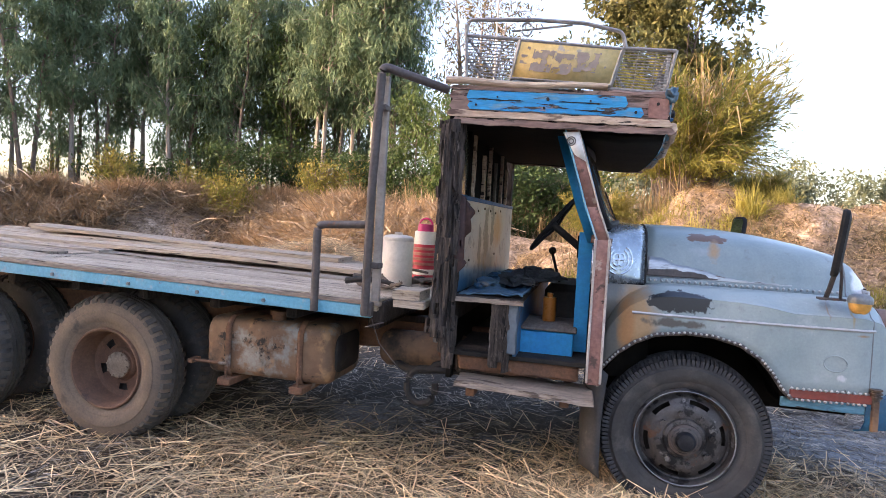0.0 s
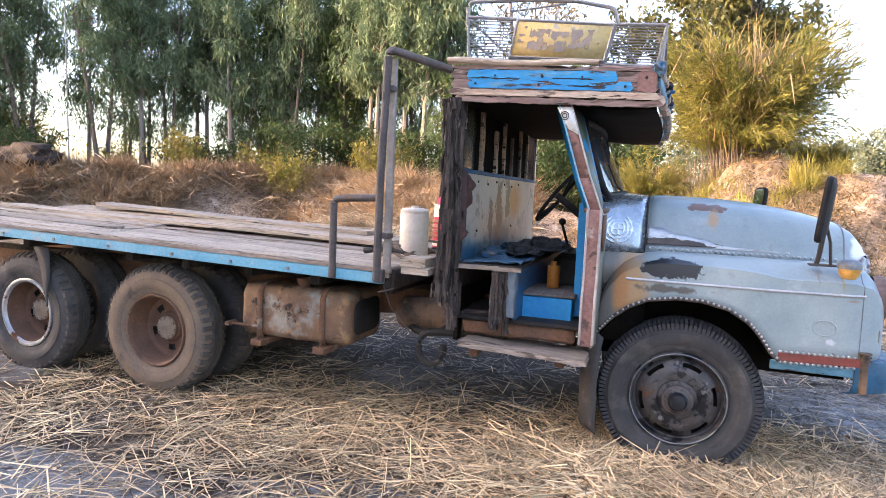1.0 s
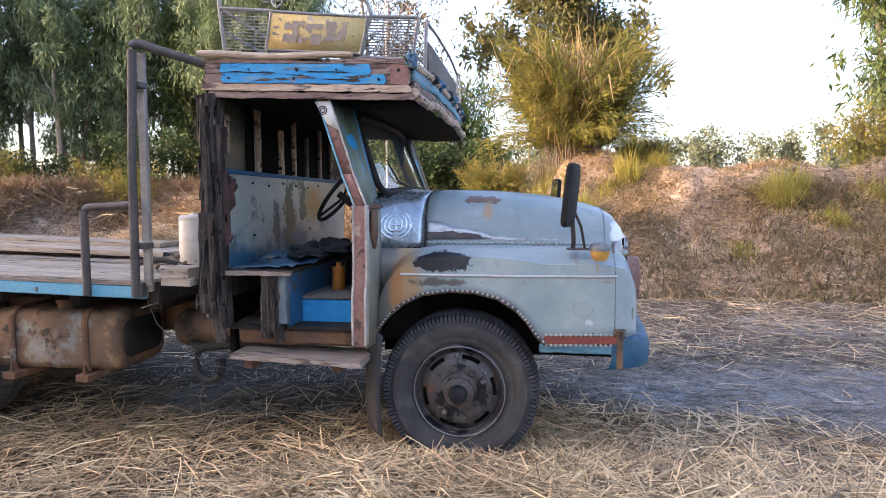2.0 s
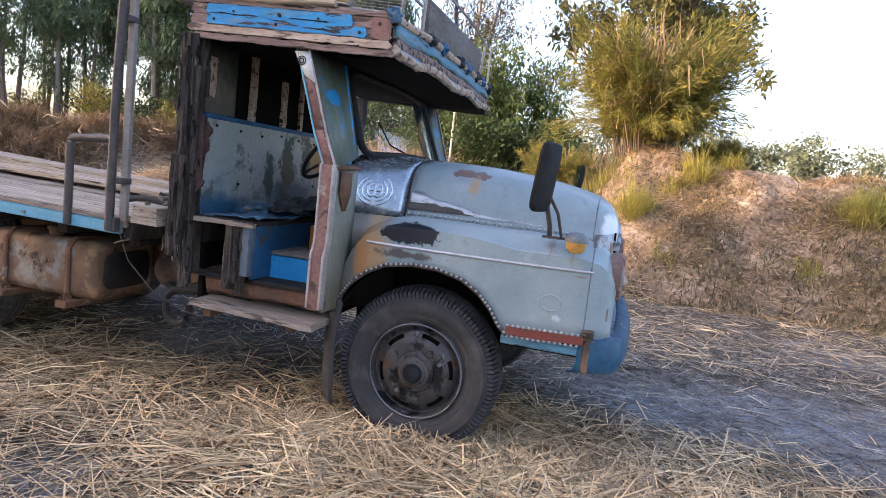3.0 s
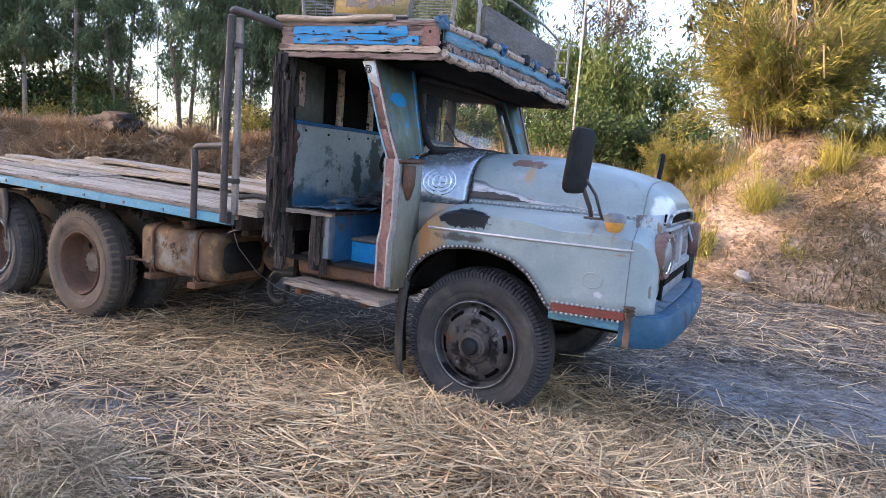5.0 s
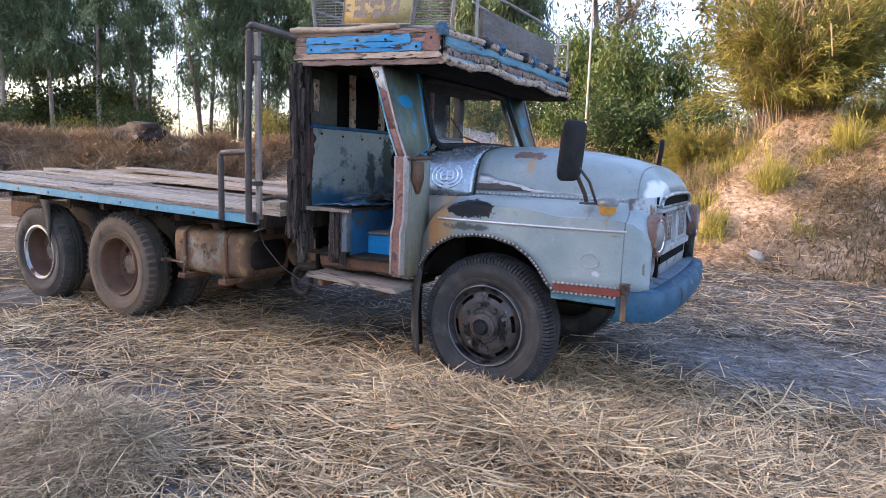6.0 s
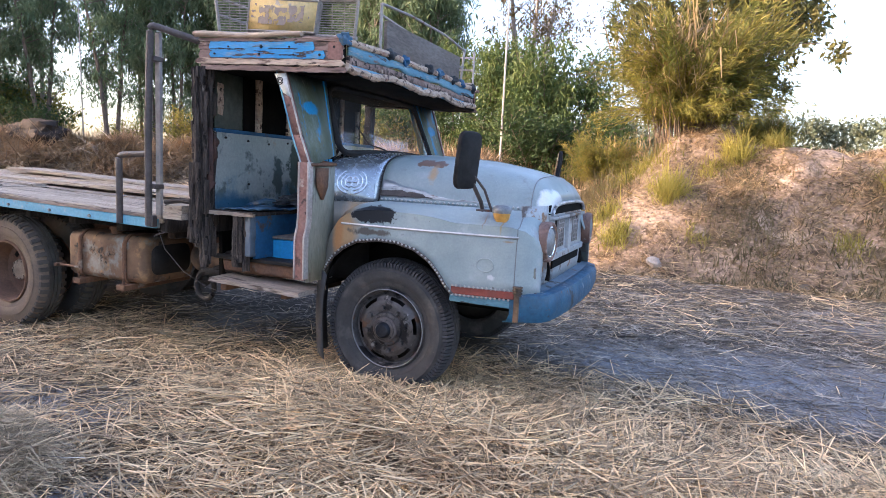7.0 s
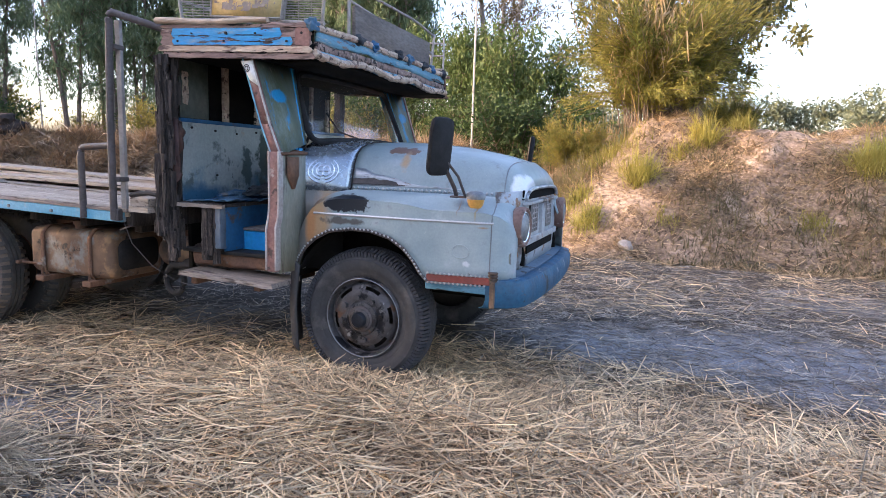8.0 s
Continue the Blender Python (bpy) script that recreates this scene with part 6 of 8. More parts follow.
for s in (NEAR, FAR):
    bm = bmesh.new()
    hm = pose(1.125, s * 0.765, 1.20, 0, 0, 90 + s * 4)
    add_lathe(bm, [(0.138, 0.02), (0.142, -0.03), (0.134, -0.052), (0.122, -0.056), (0.106, -0.042), (0.102, -0.03)], 32, m=hm)
    bz = part("headlamp", bm, bezel_mat, truck, "round headlamp in a rusty bezel")
    bm = bmesh.new()
    add_lathe(bm, [(0.103, -0.030), (0.085, -0.048), (0.05, -0.060), (0.0005, -0.064)], 28, m=hm)
    part("lens", bm, dull_steel, bz, "dull scratched lens")
    bm = bmesh.new()
    add_tube(bm, [hm @ Vector((0.104 * math.cos(a), -0.042, 0.104 * math.sin(a))) for a in np.linspace(0, 6.283, 30)], 0.008, 6, cap=False)
    part("lens_ring", bm, chrome, bz)

NOSE_BACK = Matrix.Translation((-0.05, 0, 0))
for ob in [o for o in scene.objects if o.name.split(".")[0] in ("fascia", "grille_panel", "headlamp")]:
    ob.matrix_basis = NOSE_BACK

# worn shelf between bumper and grille, and a small plate beside the lamp
bm = bmesh.new()
add_grid(bm, [[(lerp(0.99, 1.15, t) - 0.13 * max(0, abs(y) - 0.6) ** 1.5, y, 0.885 - 0.03 * t + 0.006 * noise.noise(Vector((t * 5, y * 6, 0)))) for t in np.linspace(0, 1, 6)] for y in np.linspace(-0.95, 0.95, 25)])
thick(part("bumper_shelf", bm, mat("scuffed_blue_shelf", ((0.07, 0.12, 0.17), (0.14, 0.20, 0.26)), 5, 0.6, 0, 40, 0.3, 0.2, spots=(((0.03, 0.03, 0.03), 6, 0.58, 0.05), (RUST, 7, 0.60, 0.06))), truck, "scuffed pale blue shelf behind the bumper"), 0.006)
for s in (NEAR, FAR):
    bm = bmesh.new()
    pm = pose(1.045, s * 0.955, 1.00, 0, 0, s * 58)
    add_box(bm, (-0.006, -0.035, -0.045), (0.012, 0.035, 0.045), 0.008, m=pm)
    marker = part("marker_plate", bm, dull_steel, truck, "small dull rectangular plate")
    bm = bmesh.new()
    add_box(bm, (0.010, -0.024, -0.034), (0.016, 0.024, 0.034), 0.004, m=pm)
    part("plate_face", bm, olive_panel, marker)

# bumper
bm = bmesh.new()
rows = []
for t in np.linspace(-1, 1, 41):
    y = 1.06 * math.sin(t * 1.25) / math.sin(1.25)
    x = 1.225 - 0.10 * abs(t) ** 2 - 0.20 * max(0, (abs(t) - 0.72) / 0.28) ** 2.2
    rows.append([(x + dx, y * ky, z) for dx, ky, z in ((-0.035, 0.985, 0.665), (-0.004, 0.999, 0.675), (0.012, 1.0, 0.72), (0.012, 1.0, 0.80), (-0.004, 0.999, 0.85), (-0.06, 0.97, 0.862), (-0.10, 0.955, 0.855))])
add_grid(bm, rows)
bumper = thick(part("bumper", bm, mat("worn_blue_bumper", ((0.012, 0.075, 0.15), (0.024, 0.125, 0.22)), 4, 0.5, 0, 40, 0.3, 0.3, dent=0.5,
               spots=(((0.045, 0.10, 0.16), 3, 0.55, 0.1), ((0.30, 0.33, 0.35), 7, 0.62, 0.04), ((0.03, 0.03, 0.035), 6, 0.60, 0.06), (RUST, 8, 0.64, 0.05))), truck, "worn blue steel bumper"), 0.008)
for s in (NEAR, FAR):
    bm = bmesh.new()
    add_box(bm, (0.965, s * 1.058 - 0.016, 0.672), (1.003, s * 1.058 + 0.016, 0.85), 0.006, jitter=0.003)
    add_tube(bm, [(0.985, s * 1.05, 0.85), (0.985, s * 1.045, 0.90)], 0.026, 10)
    for z in (0.865, 0.885, 0.905):
        add_tube(bm, [(0.985, s * 1.05, z), (0.985, s * 1.05, z + 0.008)], 0.034, 10)
    part("bumper_bracket", bm, tank_mat, bumper, "rusty end bracket")
    bm = bmesh.new()
    add_box(bm, (0.7, s * 0.43 - 0.03, 0.74), (1.16, s * 0.43 + 0.03, 0.84), 0.006)
    part("bumper_iron", bm, rusty, bumper)

# mirrors on the fenders
for s in (NEAR, FAR):
    bm = bmesh.new()
    foot = Vector((0.70, s * 1.02, 1.40))
    head = Vector((0.665, s * 1.27, 1.725))
    add_tube(bm, [foot, foot + Vector((0, s * 0.05, 0.06)), head + Vector((0.012, -s * 0.02, -0.10)), head + Vector((0.012, -s * 0.02, 0.10))], 0.014, 8)
    add_tube(bm, [foot + Vector((0.07, s * 0.02, 0.0)), foot + Vector((0.04, s * 0.10, 0.14)), head + Vector((0.012, -s * 0.02, -0.06))], 0.009, 8)
    add_box(bm, (0.66, s * 1.02 - 0.03, 1.395), (0.80, s * 1.02 + 0.03, 1.408), 0.003)
    arm = part("mirror", bm, pipe_mat, truck, "black wing mirror on a bent arm")
    mm = Matrix.Translation(head) @ pose(0, 0, 0, 0, 6, s * 17)

    def rounded(x, hy, hz, bulge=0.0):
        return [mm @ Vector((x, hy * math.copysign(abs(math.cos(a)) ** 0.42, math.cos(a)), hz * math.copysign(abs(math.sin(a)) ** 0.30, math.sin(a)))) for a in np.linspace(0, 2 * math.pi, 41)[:-1]]
    bm = bmesh.new()
    loops = [[bm.verts.new(p) for p in rounded(x, hy, hz)] for x, hy, hz in ((-0.014, 0.104, 0.178), (0.0, 0.11, 0.184), (0.018, 0.104, 0.178), (0.030, 0.07, 0.14))]
    for la, lb in zip(loops, loops[1:]):
        for k in range(40):
            bm.faces.new((la[k], la[(k + 1) % 40], lb[(k + 1) % 40], lb[k]))
    bm.faces.new(loops[0])
    bm.faces.new(loops[-1])
    part("mirror_shell", bm, black_rubber, arm)
    bm = bmesh.new()
    bm.faces.new([bm.verts.new(p) for p in rounded(-0.0165, 0.094, 0.166)])
    part("mirror_glass", bm, mirror_glass, arm)

# ---- cab ----
def rough_plank(name, lo, hi, material, parent, seed, jit=0.008, cuts=9, bite=0.3, m=None, label=""):
    """A board with ragged, rotten edges."""
    rng = random.Random(seed)
    bm = bmesh.new()
    vs = add_box(bm, lo, hi, 0.0, cuts=cuts)
    ax = max(range(3), key=lambda i: hi[i] - lo[i])
    mid = [(lo[i] + hi[i]) / 2 for i in range(3)]
    for v in bm.verts:
        n1 = noise.noise(Vector((v.co[ax] * 9 + seed * 3.1, v.co[(ax + 1) % 3] * 30, v.co[(ax + 2) % 3] * 30)))
        k = 1 - bite * max(0.0, n1)
        for i in range(3):
            if i != ax:
                v.co[i] = mid[i] + (v.co[i] - mid[i]) * k
            v.co[i] += rng.uniform(-jit, jit) * (0.4 if i != ax else 1)
        if m is not None:
            v.co = m @ v.co
    return part(name, bm, material, parent, label, smooth=False)


# The cab is wider than the hood: it is laid out at the hood's width, then drawn out sideways about the hood's middle.
WIDE, DRAW, CX, CZ = 1.19, 0.952, -0.171, 1.724
CAB = Matrix(((DRAW, 0, 0, CX * (1 - DRAW)), (0, WIDE, 0, 0), (0, 0, DRAW, CZ * (1 - DRAW)), (0, 0, 0, 1)))
before_cab = set(scene.objects)


def pre(x, y, z):
    """The place in the cab's layout that ends at x, y, z."""
    return CAB.inverted() @ Vector((x, y, z))


rust_dark = mat("dark_rust_sheet", ((0.030, 0.016, 0.014), (0.075, 0.036, 0.028)), 6, 0.7, 0.1, 40, 0.4, 0.4)
# floor, sills, step
bm = bmesh.new()
add_box(bm, (-1.55, -1.0, 0.84), (-0.58, 1.0, 0.87), 0.004)
floor_pan = part("cab_floor", bm, dark, truck)
bm = bmesh.new()
add_box(bm, (-1.05, -1.02, 0.885), (-0.70, -0.55, 1.055), 0.006)
part("step_box", bm, blue_paint, truck, "bright blue foot panel")
bm = bmesh.new()
add_box(bm, (-1.05, -1.03, 1.058), (-0.68, -0.50, 1.080), 0.006, jitter=0.004)
part("foot_board", bm, old_board, truck)
rough_plank("running_board", (-1.47, -1.13, 0.655), (-0.60, -0.82, 0.690), step_wood, truck, 3, 0.01, 10, 0.15, pose(0, 0, 0, 0, 2.2, 0) @ pose(0, 0, -0.035), "warped bare wood running board")
bm = bmesh.new()
add_box(bm, (-1.47, -0.985, 0.735), (-0.68, -0.90, 0.85), 0.02, cuts=10, jitter=0.006)
part("sill_beam", bm, rusty, truck, "rusty brown sill under the cab")
for x in (-1.35, -0.75):
    bm = bmesh.new()
    add_box(bm, (x - 0.03, -1.08, 0.60), (x + 0.03, -0.45, 0.65), 0.005)
    part("step_iron", bm, rusty, truck)
bm = bmesh.new()
add_box(bm, (-1.50, -0.95, 0.70), (-1.15, -0.55, 0.90), 0.02, jitter=0.006)
part("battery_box", bm, rotten, truck, "dark rusty battery box")

# seat
rough_plank("seat_board", (-1.52, -1.08, 1.222), (-1.06, 1.0, 1.250), rotten, truck, 5, 0.006, 8, 0.2, None, "weathered seat board")
bm = bmesh.new()
add_box(bm, (-1.10, -1.035, 0.875), (-1.075, 1.0, 1.245), 0.004)
part("seat_front", bm, deep_blue, truck, "deep blue seat front panel")
bm = bmesh.new()
add_box(bm, (-1.13, -1.085, 0.90), (-1.07, -1.035, 1.235), 0.006, cuts=8, jitter=0.004)
part("seat_corner", bm, mat("grey_blue_corner", ((0.13, 0.17, 0.21), (0.08, 0.11, 0.14)), 5, 0.7, 0, 40, 0.3, 0.3), truck)
for k, (x, w, z) in enumerate(((-1.215, 0.050, 0.80), (-1.175, 0.048, 0.84), (-1.140, 0.044, 0.78))):
    rough_plank("seat_post", (x - w / 2, -1.10 + 0.01 * k, z), (x + w / 2, -1.045, 1.235), rotten_post, truck, 20 + k, 0.010, 12, 0.5)
rough_plank("seat_edge", (-1.50, -1.105, 1.216), (-1.04, -1.075, 1.246), step_wood, truck, 29, 0.006, 10, 0.35)
bm = bmesh.new()
rows = []
for i, y in enumerate(np.linspace(-1.04, 0.95, 44)):
    row = []
    for x in np.linspace(-1.47, -1.055, 14):
        h = 1.262 + 0.035 * noise.noise(Vector((x * 6, y * 5, 1))) + 0.018 * noise.noise(Vector((x * 17, y * 15, 4)))
        row.append((x, y, h))
    rows.append(row)
add_grid(bm, rows)
thick(part("seat_cover", bm, cloth_blue, truck, "dusty blue tarpaulin seat cover"), 0.008)


def rag(name, x, y, z, sx, sy, sz, seed, material, label):
    bm = bmesh.new()
    bmesh.ops.create_icosphere(bm, subdivisions=4, radius=1.0)
    for v in bm.verts:
        k = 1 + 0.55 * noise.noise(v.co * 1.7 + Vector((seed, 0, 0))) + 0.22 * noise.noise(v.co * 5 + Vector((0, seed, 0)))
        v.co = Vector((v.co.x * sx * k, v.co.y * sy * k, max(-0.25, v.co.z) * sz * k))
    ob = part(name, bm, material)
    ob.location = (x, y, z)
    return tagged(ob, label, "rag")


rag("rag", -1.12, -0.62, 1.33, 0.13, 0.22, 0.06, 1.0, cloth_dark, "crumpled dark rag lying on the truck seat")
rag("rag", -0.98, -0.50, 1.36, 0.15, 0.16, 0.06, 5.0, cloth_dark, "crumpled dark rag lying on the truck seat")
rag("rag", -1.30, -0.75, 1.30, 0.10, 0.16, 0.045, 9.0, cloth_blue, "crumpled dusty blue rag on the truck seat")
rag("rag", -1.20, -0.25, 1.31, 0.16, 0.20, 0.05, 13.0, cloth_blue, "crumpled dusty blue rag on the truck seat")

# back wall
bm = bmesh.new()
add_box(bm, (-1.53, -1.02, 1.20), (-1.505, 1.04, 1.89), 0.003)
part("back_panel", bm, cab_panel, truck, "stained grey sheet-metal back panel with painted tree reflections")
bm = bmesh.new()
add_box(bm, (-1.545, -1.02, 1.875), (-1.495, 1.04, 1.905), 0.004)
part("panel_rail", bm, deep_blue, truck, "blue rail over the back panel")
# board coloured as the shade behind the window bars
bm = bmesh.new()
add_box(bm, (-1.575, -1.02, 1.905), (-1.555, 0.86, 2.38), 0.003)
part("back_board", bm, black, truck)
bm = bmesh.new()
add_box(bm, (-1.545, -1.0, 1.91), (-1.535, -0.70, 2.36), 0.002)
part("back_pane", bm, dark_glass, truck, "dark dirty rear window pane")
for k, y in enumerate((-0.57, -0.22, 0.0, 0.24, 0.52, 0.78)):
    w = 0.027 if k < 2 else 0.020
    rough_plank("window_bar", (-1.55, y - w, 1.90), (-1.525, y + w, 2.36 - 0.10 * (k % 2)), old_board if k == 3 else cream_wood, truck, 50 + k, 0.004, 7, 0.2)
rough_plank("window_scrap", (-1.533, -0.98, 2.02), (-1.526, -0.93, 2.27), cream_wood, truck, 58, 0.010, 9, 0.8)
rough_plank("window_frame", (-1.555, -0.74, 1.90), (-1.52, -0.68, 2.37), black, truck, 59, 0.003, 6, 0.1)
for k in range(9):
    bm = bmesh.new()
    y, z = (-0.93 + 0.22 * k, 1.835 - 0.012 * (k % 3)) if k < 7 else (-0.7 + 0.9 * (k - 7), 1.45)
    add_tube(bm, [(-1.506, y, z), (-1.498, y, z)], 0.010, 7)
    part("rivet", bm, dark, truck)
bm = bmesh.new()
add_box(bm, (-1.56, -1.0, 1.06), (-1.50, 1.04, 1.20), 0.006, jitter=0.006)
part("back_beam", bm, rotten, truck)
# added sheet below the seat, near-black in place of shade
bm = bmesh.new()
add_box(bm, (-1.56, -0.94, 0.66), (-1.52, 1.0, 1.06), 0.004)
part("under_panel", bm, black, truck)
# rotten corner posts
def gnawed(name, x0, x1, z0, z1, y, material, seed, thr=0.30, t=0.03, label="", lean=0.0, cell=0.013, deep=0.014):
    """An upright board eaten by rot: split along the grain, with torn edges and holes right through."""
    bm = bmesh.new()
    nx, nz = max(3, round((x1 - x0) / cell)), max(6, round((z1 - z0) / (cell * 1.9)))
    rows = []
    for j in range(nz + 1):
        z = lerp(z0, z1, j / nz)
        rows.append([bm.verts.new((lerp(x0, x1, i / nx) + lean * (z - z0) + 0.007 * noise.noise(Vector((i * 2.1, z * 9, seed))),
                                   y + deep * noise.noise(Vector((i * 0.9, z * 3, seed))) + 0.010 * noise.noise(Vector((i * 2.7, z * 5, seed))),
                                   z + 0.004 * noise.noise(Vector((i * 3.7, z * 35, seed + 5))))) for i in range(nx + 1)])
    for j in range(nz):
        for i in range(nx):
            u, z = (i + 0.5) / nx, lerp(z0, z1, (j + 0.5) / nz)
            rot = 0.75 * noise.noise(Vector((i * 0.34, z * 6.5, seed * 1.7))) + 0.45 * noise.noise(Vector((i * 1.1, z * 9, seed * 2.3)))
            rot += 0.30 * abs(2 * u - 1) ** 3 + 0.25 * max(0.0, 1 - (j + 0.5) / 4)
            if rot < thr:
                bm.faces.new((rows[j][i], rows[j][i + 1], rows[j + 1][i + 1], rows[j + 1][i]))
    bmesh.ops.delete(bm, geom=[v for v in bm.verts if not v.link_faces], context="VERTS")
    return thick(part(name, bm, material, truck, label, smooth=False), t)


GNAWN = "rotten splintered wooden corner post"
for k, (x0, x1, z0, z1, y, thr, t, lean) in enumerate(((-1.615, -1.495, 0.92, 2.37, -1.105, 0.34, 0.040, 0.0), (-1.60, -1.51, 0.86, 2.37, -1.04, 0.45, 0.05, 0.0), (-1.612, -1.545, 1.20, 2.36, -1.135, 0.16, 0.024, 0.0),
                                                       (-1.675, -1.60, 1.00, 1.50, -1.125, 0.26, 0.028, 0.12), (-1.645, -1.545, 0.98, 1.62, -1.145, 0.26, 0.024, 0.03), (-1.56, -1.49, 0.78, 1.26, -1.10, 0.30, 0.035, 0.0), (-1.655, -1.60, 1.70, 2.36, -1.11, 0.10, 0.022, 0.0))):
    gnawed("corner_post", x0 + 0.02, x1 + 0.02, z0, z1, y - 0.008, rotten_post, 3 + 4 * k, thr, t, GNAWN, lean)
rng = random.Random(4)
for k in range(18):
    z, x = 0.92 + 1.25 * rng.random(), rng.uniform(-1.62, -1.51)
    w, h, y = rng.uniform(0.010, 0.026), rng.uniform(0.12, 0.42), rng.uniform(-1.135, -1.105)
    rough_plank("splinter", (x - w / 2, y, z), (x + w / 2, y + 0.022, min(2.34, z + h)), old_board if k % 4 == 0 else rotten_post, truck, 80 + k, 0.007, 7, 0.6)
rough_plank("corner_post", (-1.60, 0.98, 0.84), (-1.51, 1.06, 2.36), rotten, truck, 75, 0.01, 14, 0.4)
def ragged_plate(name, pts, y, material, seed, label="", amp=0.05):
    """A torn upright sheet with a ragged edge round a rough outline."""
    bm = bmesh.new()
    out = []
    for (xa, za), (xb, zb) in zip(pts, pts[1:] + pts[:1]):
        for t in np.linspace(0, 1, 12)[:-1]:
            p = Vector((lerp(xa, xb, t), y, lerp(za, zb, t)))
            p.x += amp * noise.noise(p * 15 + Vector((seed, 0, 0))) + 0.022 * noise.noise(p * 42)
            p.z += 0.020 * noise.noise(p * 19 + Vector((0, 0, seed)))
            out.append(bm.verts.new(p))
    bmesh.ops.triangulate(bm, faces=[bm.faces.new(out)])
    return thick(part(name, bm, material, truck, label), 0.012)


ragged_plate("torn_plate", [(-1.53, 1.92), (-1.46, 1.90), (-1.395, 1.80), (-1.41, 1.66), (-1.47, 1.58), (-1.425, 1.47), (-1.49, 1.34), (-1.54, 1.50)], -1.095, rust_dark, 3, "torn rust-brown sheet hanging on the corner post", 0.03)
bm = bmesh.new()
add_tube(bm, [(-1.52, -1.07, 1.30), (-1.53, -1.07, 0.80)], 0.028, 8)
part("drop_pipe", bm, pipe_mat, truck)
# platform between bed and cab
for k, y in enumerate(np.arange(-1.25, 1.2, 0.24)):
    rough_plank("platform_board", (-1.86, y + 0.06, 1.155), (-1.655, y + 0.285, 1.200), plank_mat, truck, 100 + k, 0.006, 4, 0.12)
rough_plank("block", (-1.88, -1.16, 1.203), (-1.69, -0.98, 1.265), pale_plank, truck, 130, 0.006, 4, 0.15)

# door posts and windscreen pillars
patched_pillar = mat("patched_pillar_paint", ((0.095, 0.115, 0.07), (0.14, 0.18, 0.16)), 5, 0.45, 0, 40, 0.25, 0.1, stretch=(2.5, 2.5, 0.35), spots=(((0.03, 0.20, 0.36), 5, 0.56, 0.06), ((0.26, 0.15, 0.09), 6, 0.62, 0.06), ((0.36, 0.36, 0.30), 6, 0.66, 0.05)),
                     blotches=(((0.02, 0.25, 0.50), (-0.74, -1.08, 2.06), (0.3, 0.11, 0.055), 0.2), ((0.02, 0.25, 0.50), (-0.74, 1.08, 2.06), (0.3, 0.11, 0.055), 0.2)))
for s in (NEAR, FAR):
    bm = bmesh.new()
    add_box(bm, (-0.625, s * 1.065 - 0.022, 0.775), (-0.545, s * 1.065 + 0.022, 1.66), 0.005, cuts=8, jitter=0.002)
    for v in bm.verts:
        v.co.y += s * 0.030 * min(1.0, max(0.0, (1.20 - v.co.z) / 0.08))
    post = part("door_post", bm, pillar_red, truck, "faded red-brown wooden door post")
    bm = bmesh.new()
    for dx in (-0.082, 0.0):
        add_box(bm, (-0.545 + dx - 0.006, s * 1.068 - 0.024, 0.785), (-0.545 + dx + 0.010, s * 1.068 + 0.025, 1.665), 0.003, cuts=10)
    for v in bm.verts:
        v.co.y += s * 0.030 * min(1.0, max(0.0, (1.20 - v.co.z) / 0.08))
    part("post_trim", bm, trim_white, post, "worn pale trim strips")
    bm = bmesh.new()
    add_box(bm, (-0.735, s * 0.735 - 0.02, 0.88), (-0.635, s * 0.735 + 0.02, 1.70), 0.004)
    part("inner_post", bm, blue_paint, post, "bright blue inner door post")
    bm = bmesh.new()
    pil = [Vector((-0.57, s * 1.055, 1.63)), Vector((-0.66, s * 1.06, 1.86)), Vector((-0.812, s * 1.06, 2.33))]
    for p, q in zip(pil, pil[1:]):
        rows = [[p + Vector((-0.035, 0, 0)), p + Vector((-0.035, s * 0.02, 0)), p + Vector((0.04, s * 0.02, 0)), p + Vector((0.04, 0, 0))], [q + Vector((-0.035, 0, 0)), q + Vector((-0.035, s * 0.02, 0)), q + Vector((0.04, s * 0.02, 0)), q + Vector((0.04, 0, 0))]]
        add_grid(bm, rows)
    pillar = thick(part("screen_pillar", bm, pillar_red, truck, "faded red-brown pillar strip"), 0.006)
    bm = bmesh.new()
    add_grid(bm, [[p + Vector((-0.105, -s * 0.24, 0)), p + Vector((-0.015, -s * 0.24, 0))] for p in pil])
    thick(part("inner_pillar", bm, blue_paint, pillar, "bright blue inner pillar"), 0.03)
    for dx in (-0.037, 0.040):
        bm = bmesh.new()
        add_tube(bm, [p + Vector((dx, s * 0.021, 0)) for p in pil], 0.007, 6)
        part("pillar_trim", bm, trim_white if dx > 0 else bed_blue, pillar)
    # panel between strip and windscreen
    bm = bmesh.new()
    wb, wt = pre(-0.56, s * 0.885, 1.73), pre(-0.735, s * 0.79, 2.31)
    add_grid(bm, [[pil[0] + Vector((0.03, 0, 0)), pil[0].lerp(wb, 0.55) + Vector((0.02, s * 0.02, 0)), wb], [pil[1] + Vector((0.03, 0, 0)), pil[1].lerp(wb.lerp(wt, 0.35), 0.55) + Vector((0.02, s * 0.02, 0)), wb.lerp(wt, 0.35)], [pil[2] + Vector((0.03, 0, 0)), pil[2].lerp(wt, 0.55) + Vector((0.02, s * 0.02, 0)), wt]])
    thick(part("pillar_panel", bm, patched_pillar, pillar), 0.008)
    bm = bmesh.new()
    add_tube(bm, [wb + Vector((-0.01, s * 0.035, 0)), wt + Vector((-0.01, s * 0.035, 0))], 0.018, 6)
    part("screen_edge", bm, blue_paint, pillar, "bright blue edge strip")
    bm = bmesh.new()
    tl = pil[2] + Vector((0.003, s * 0.026, -0.02))
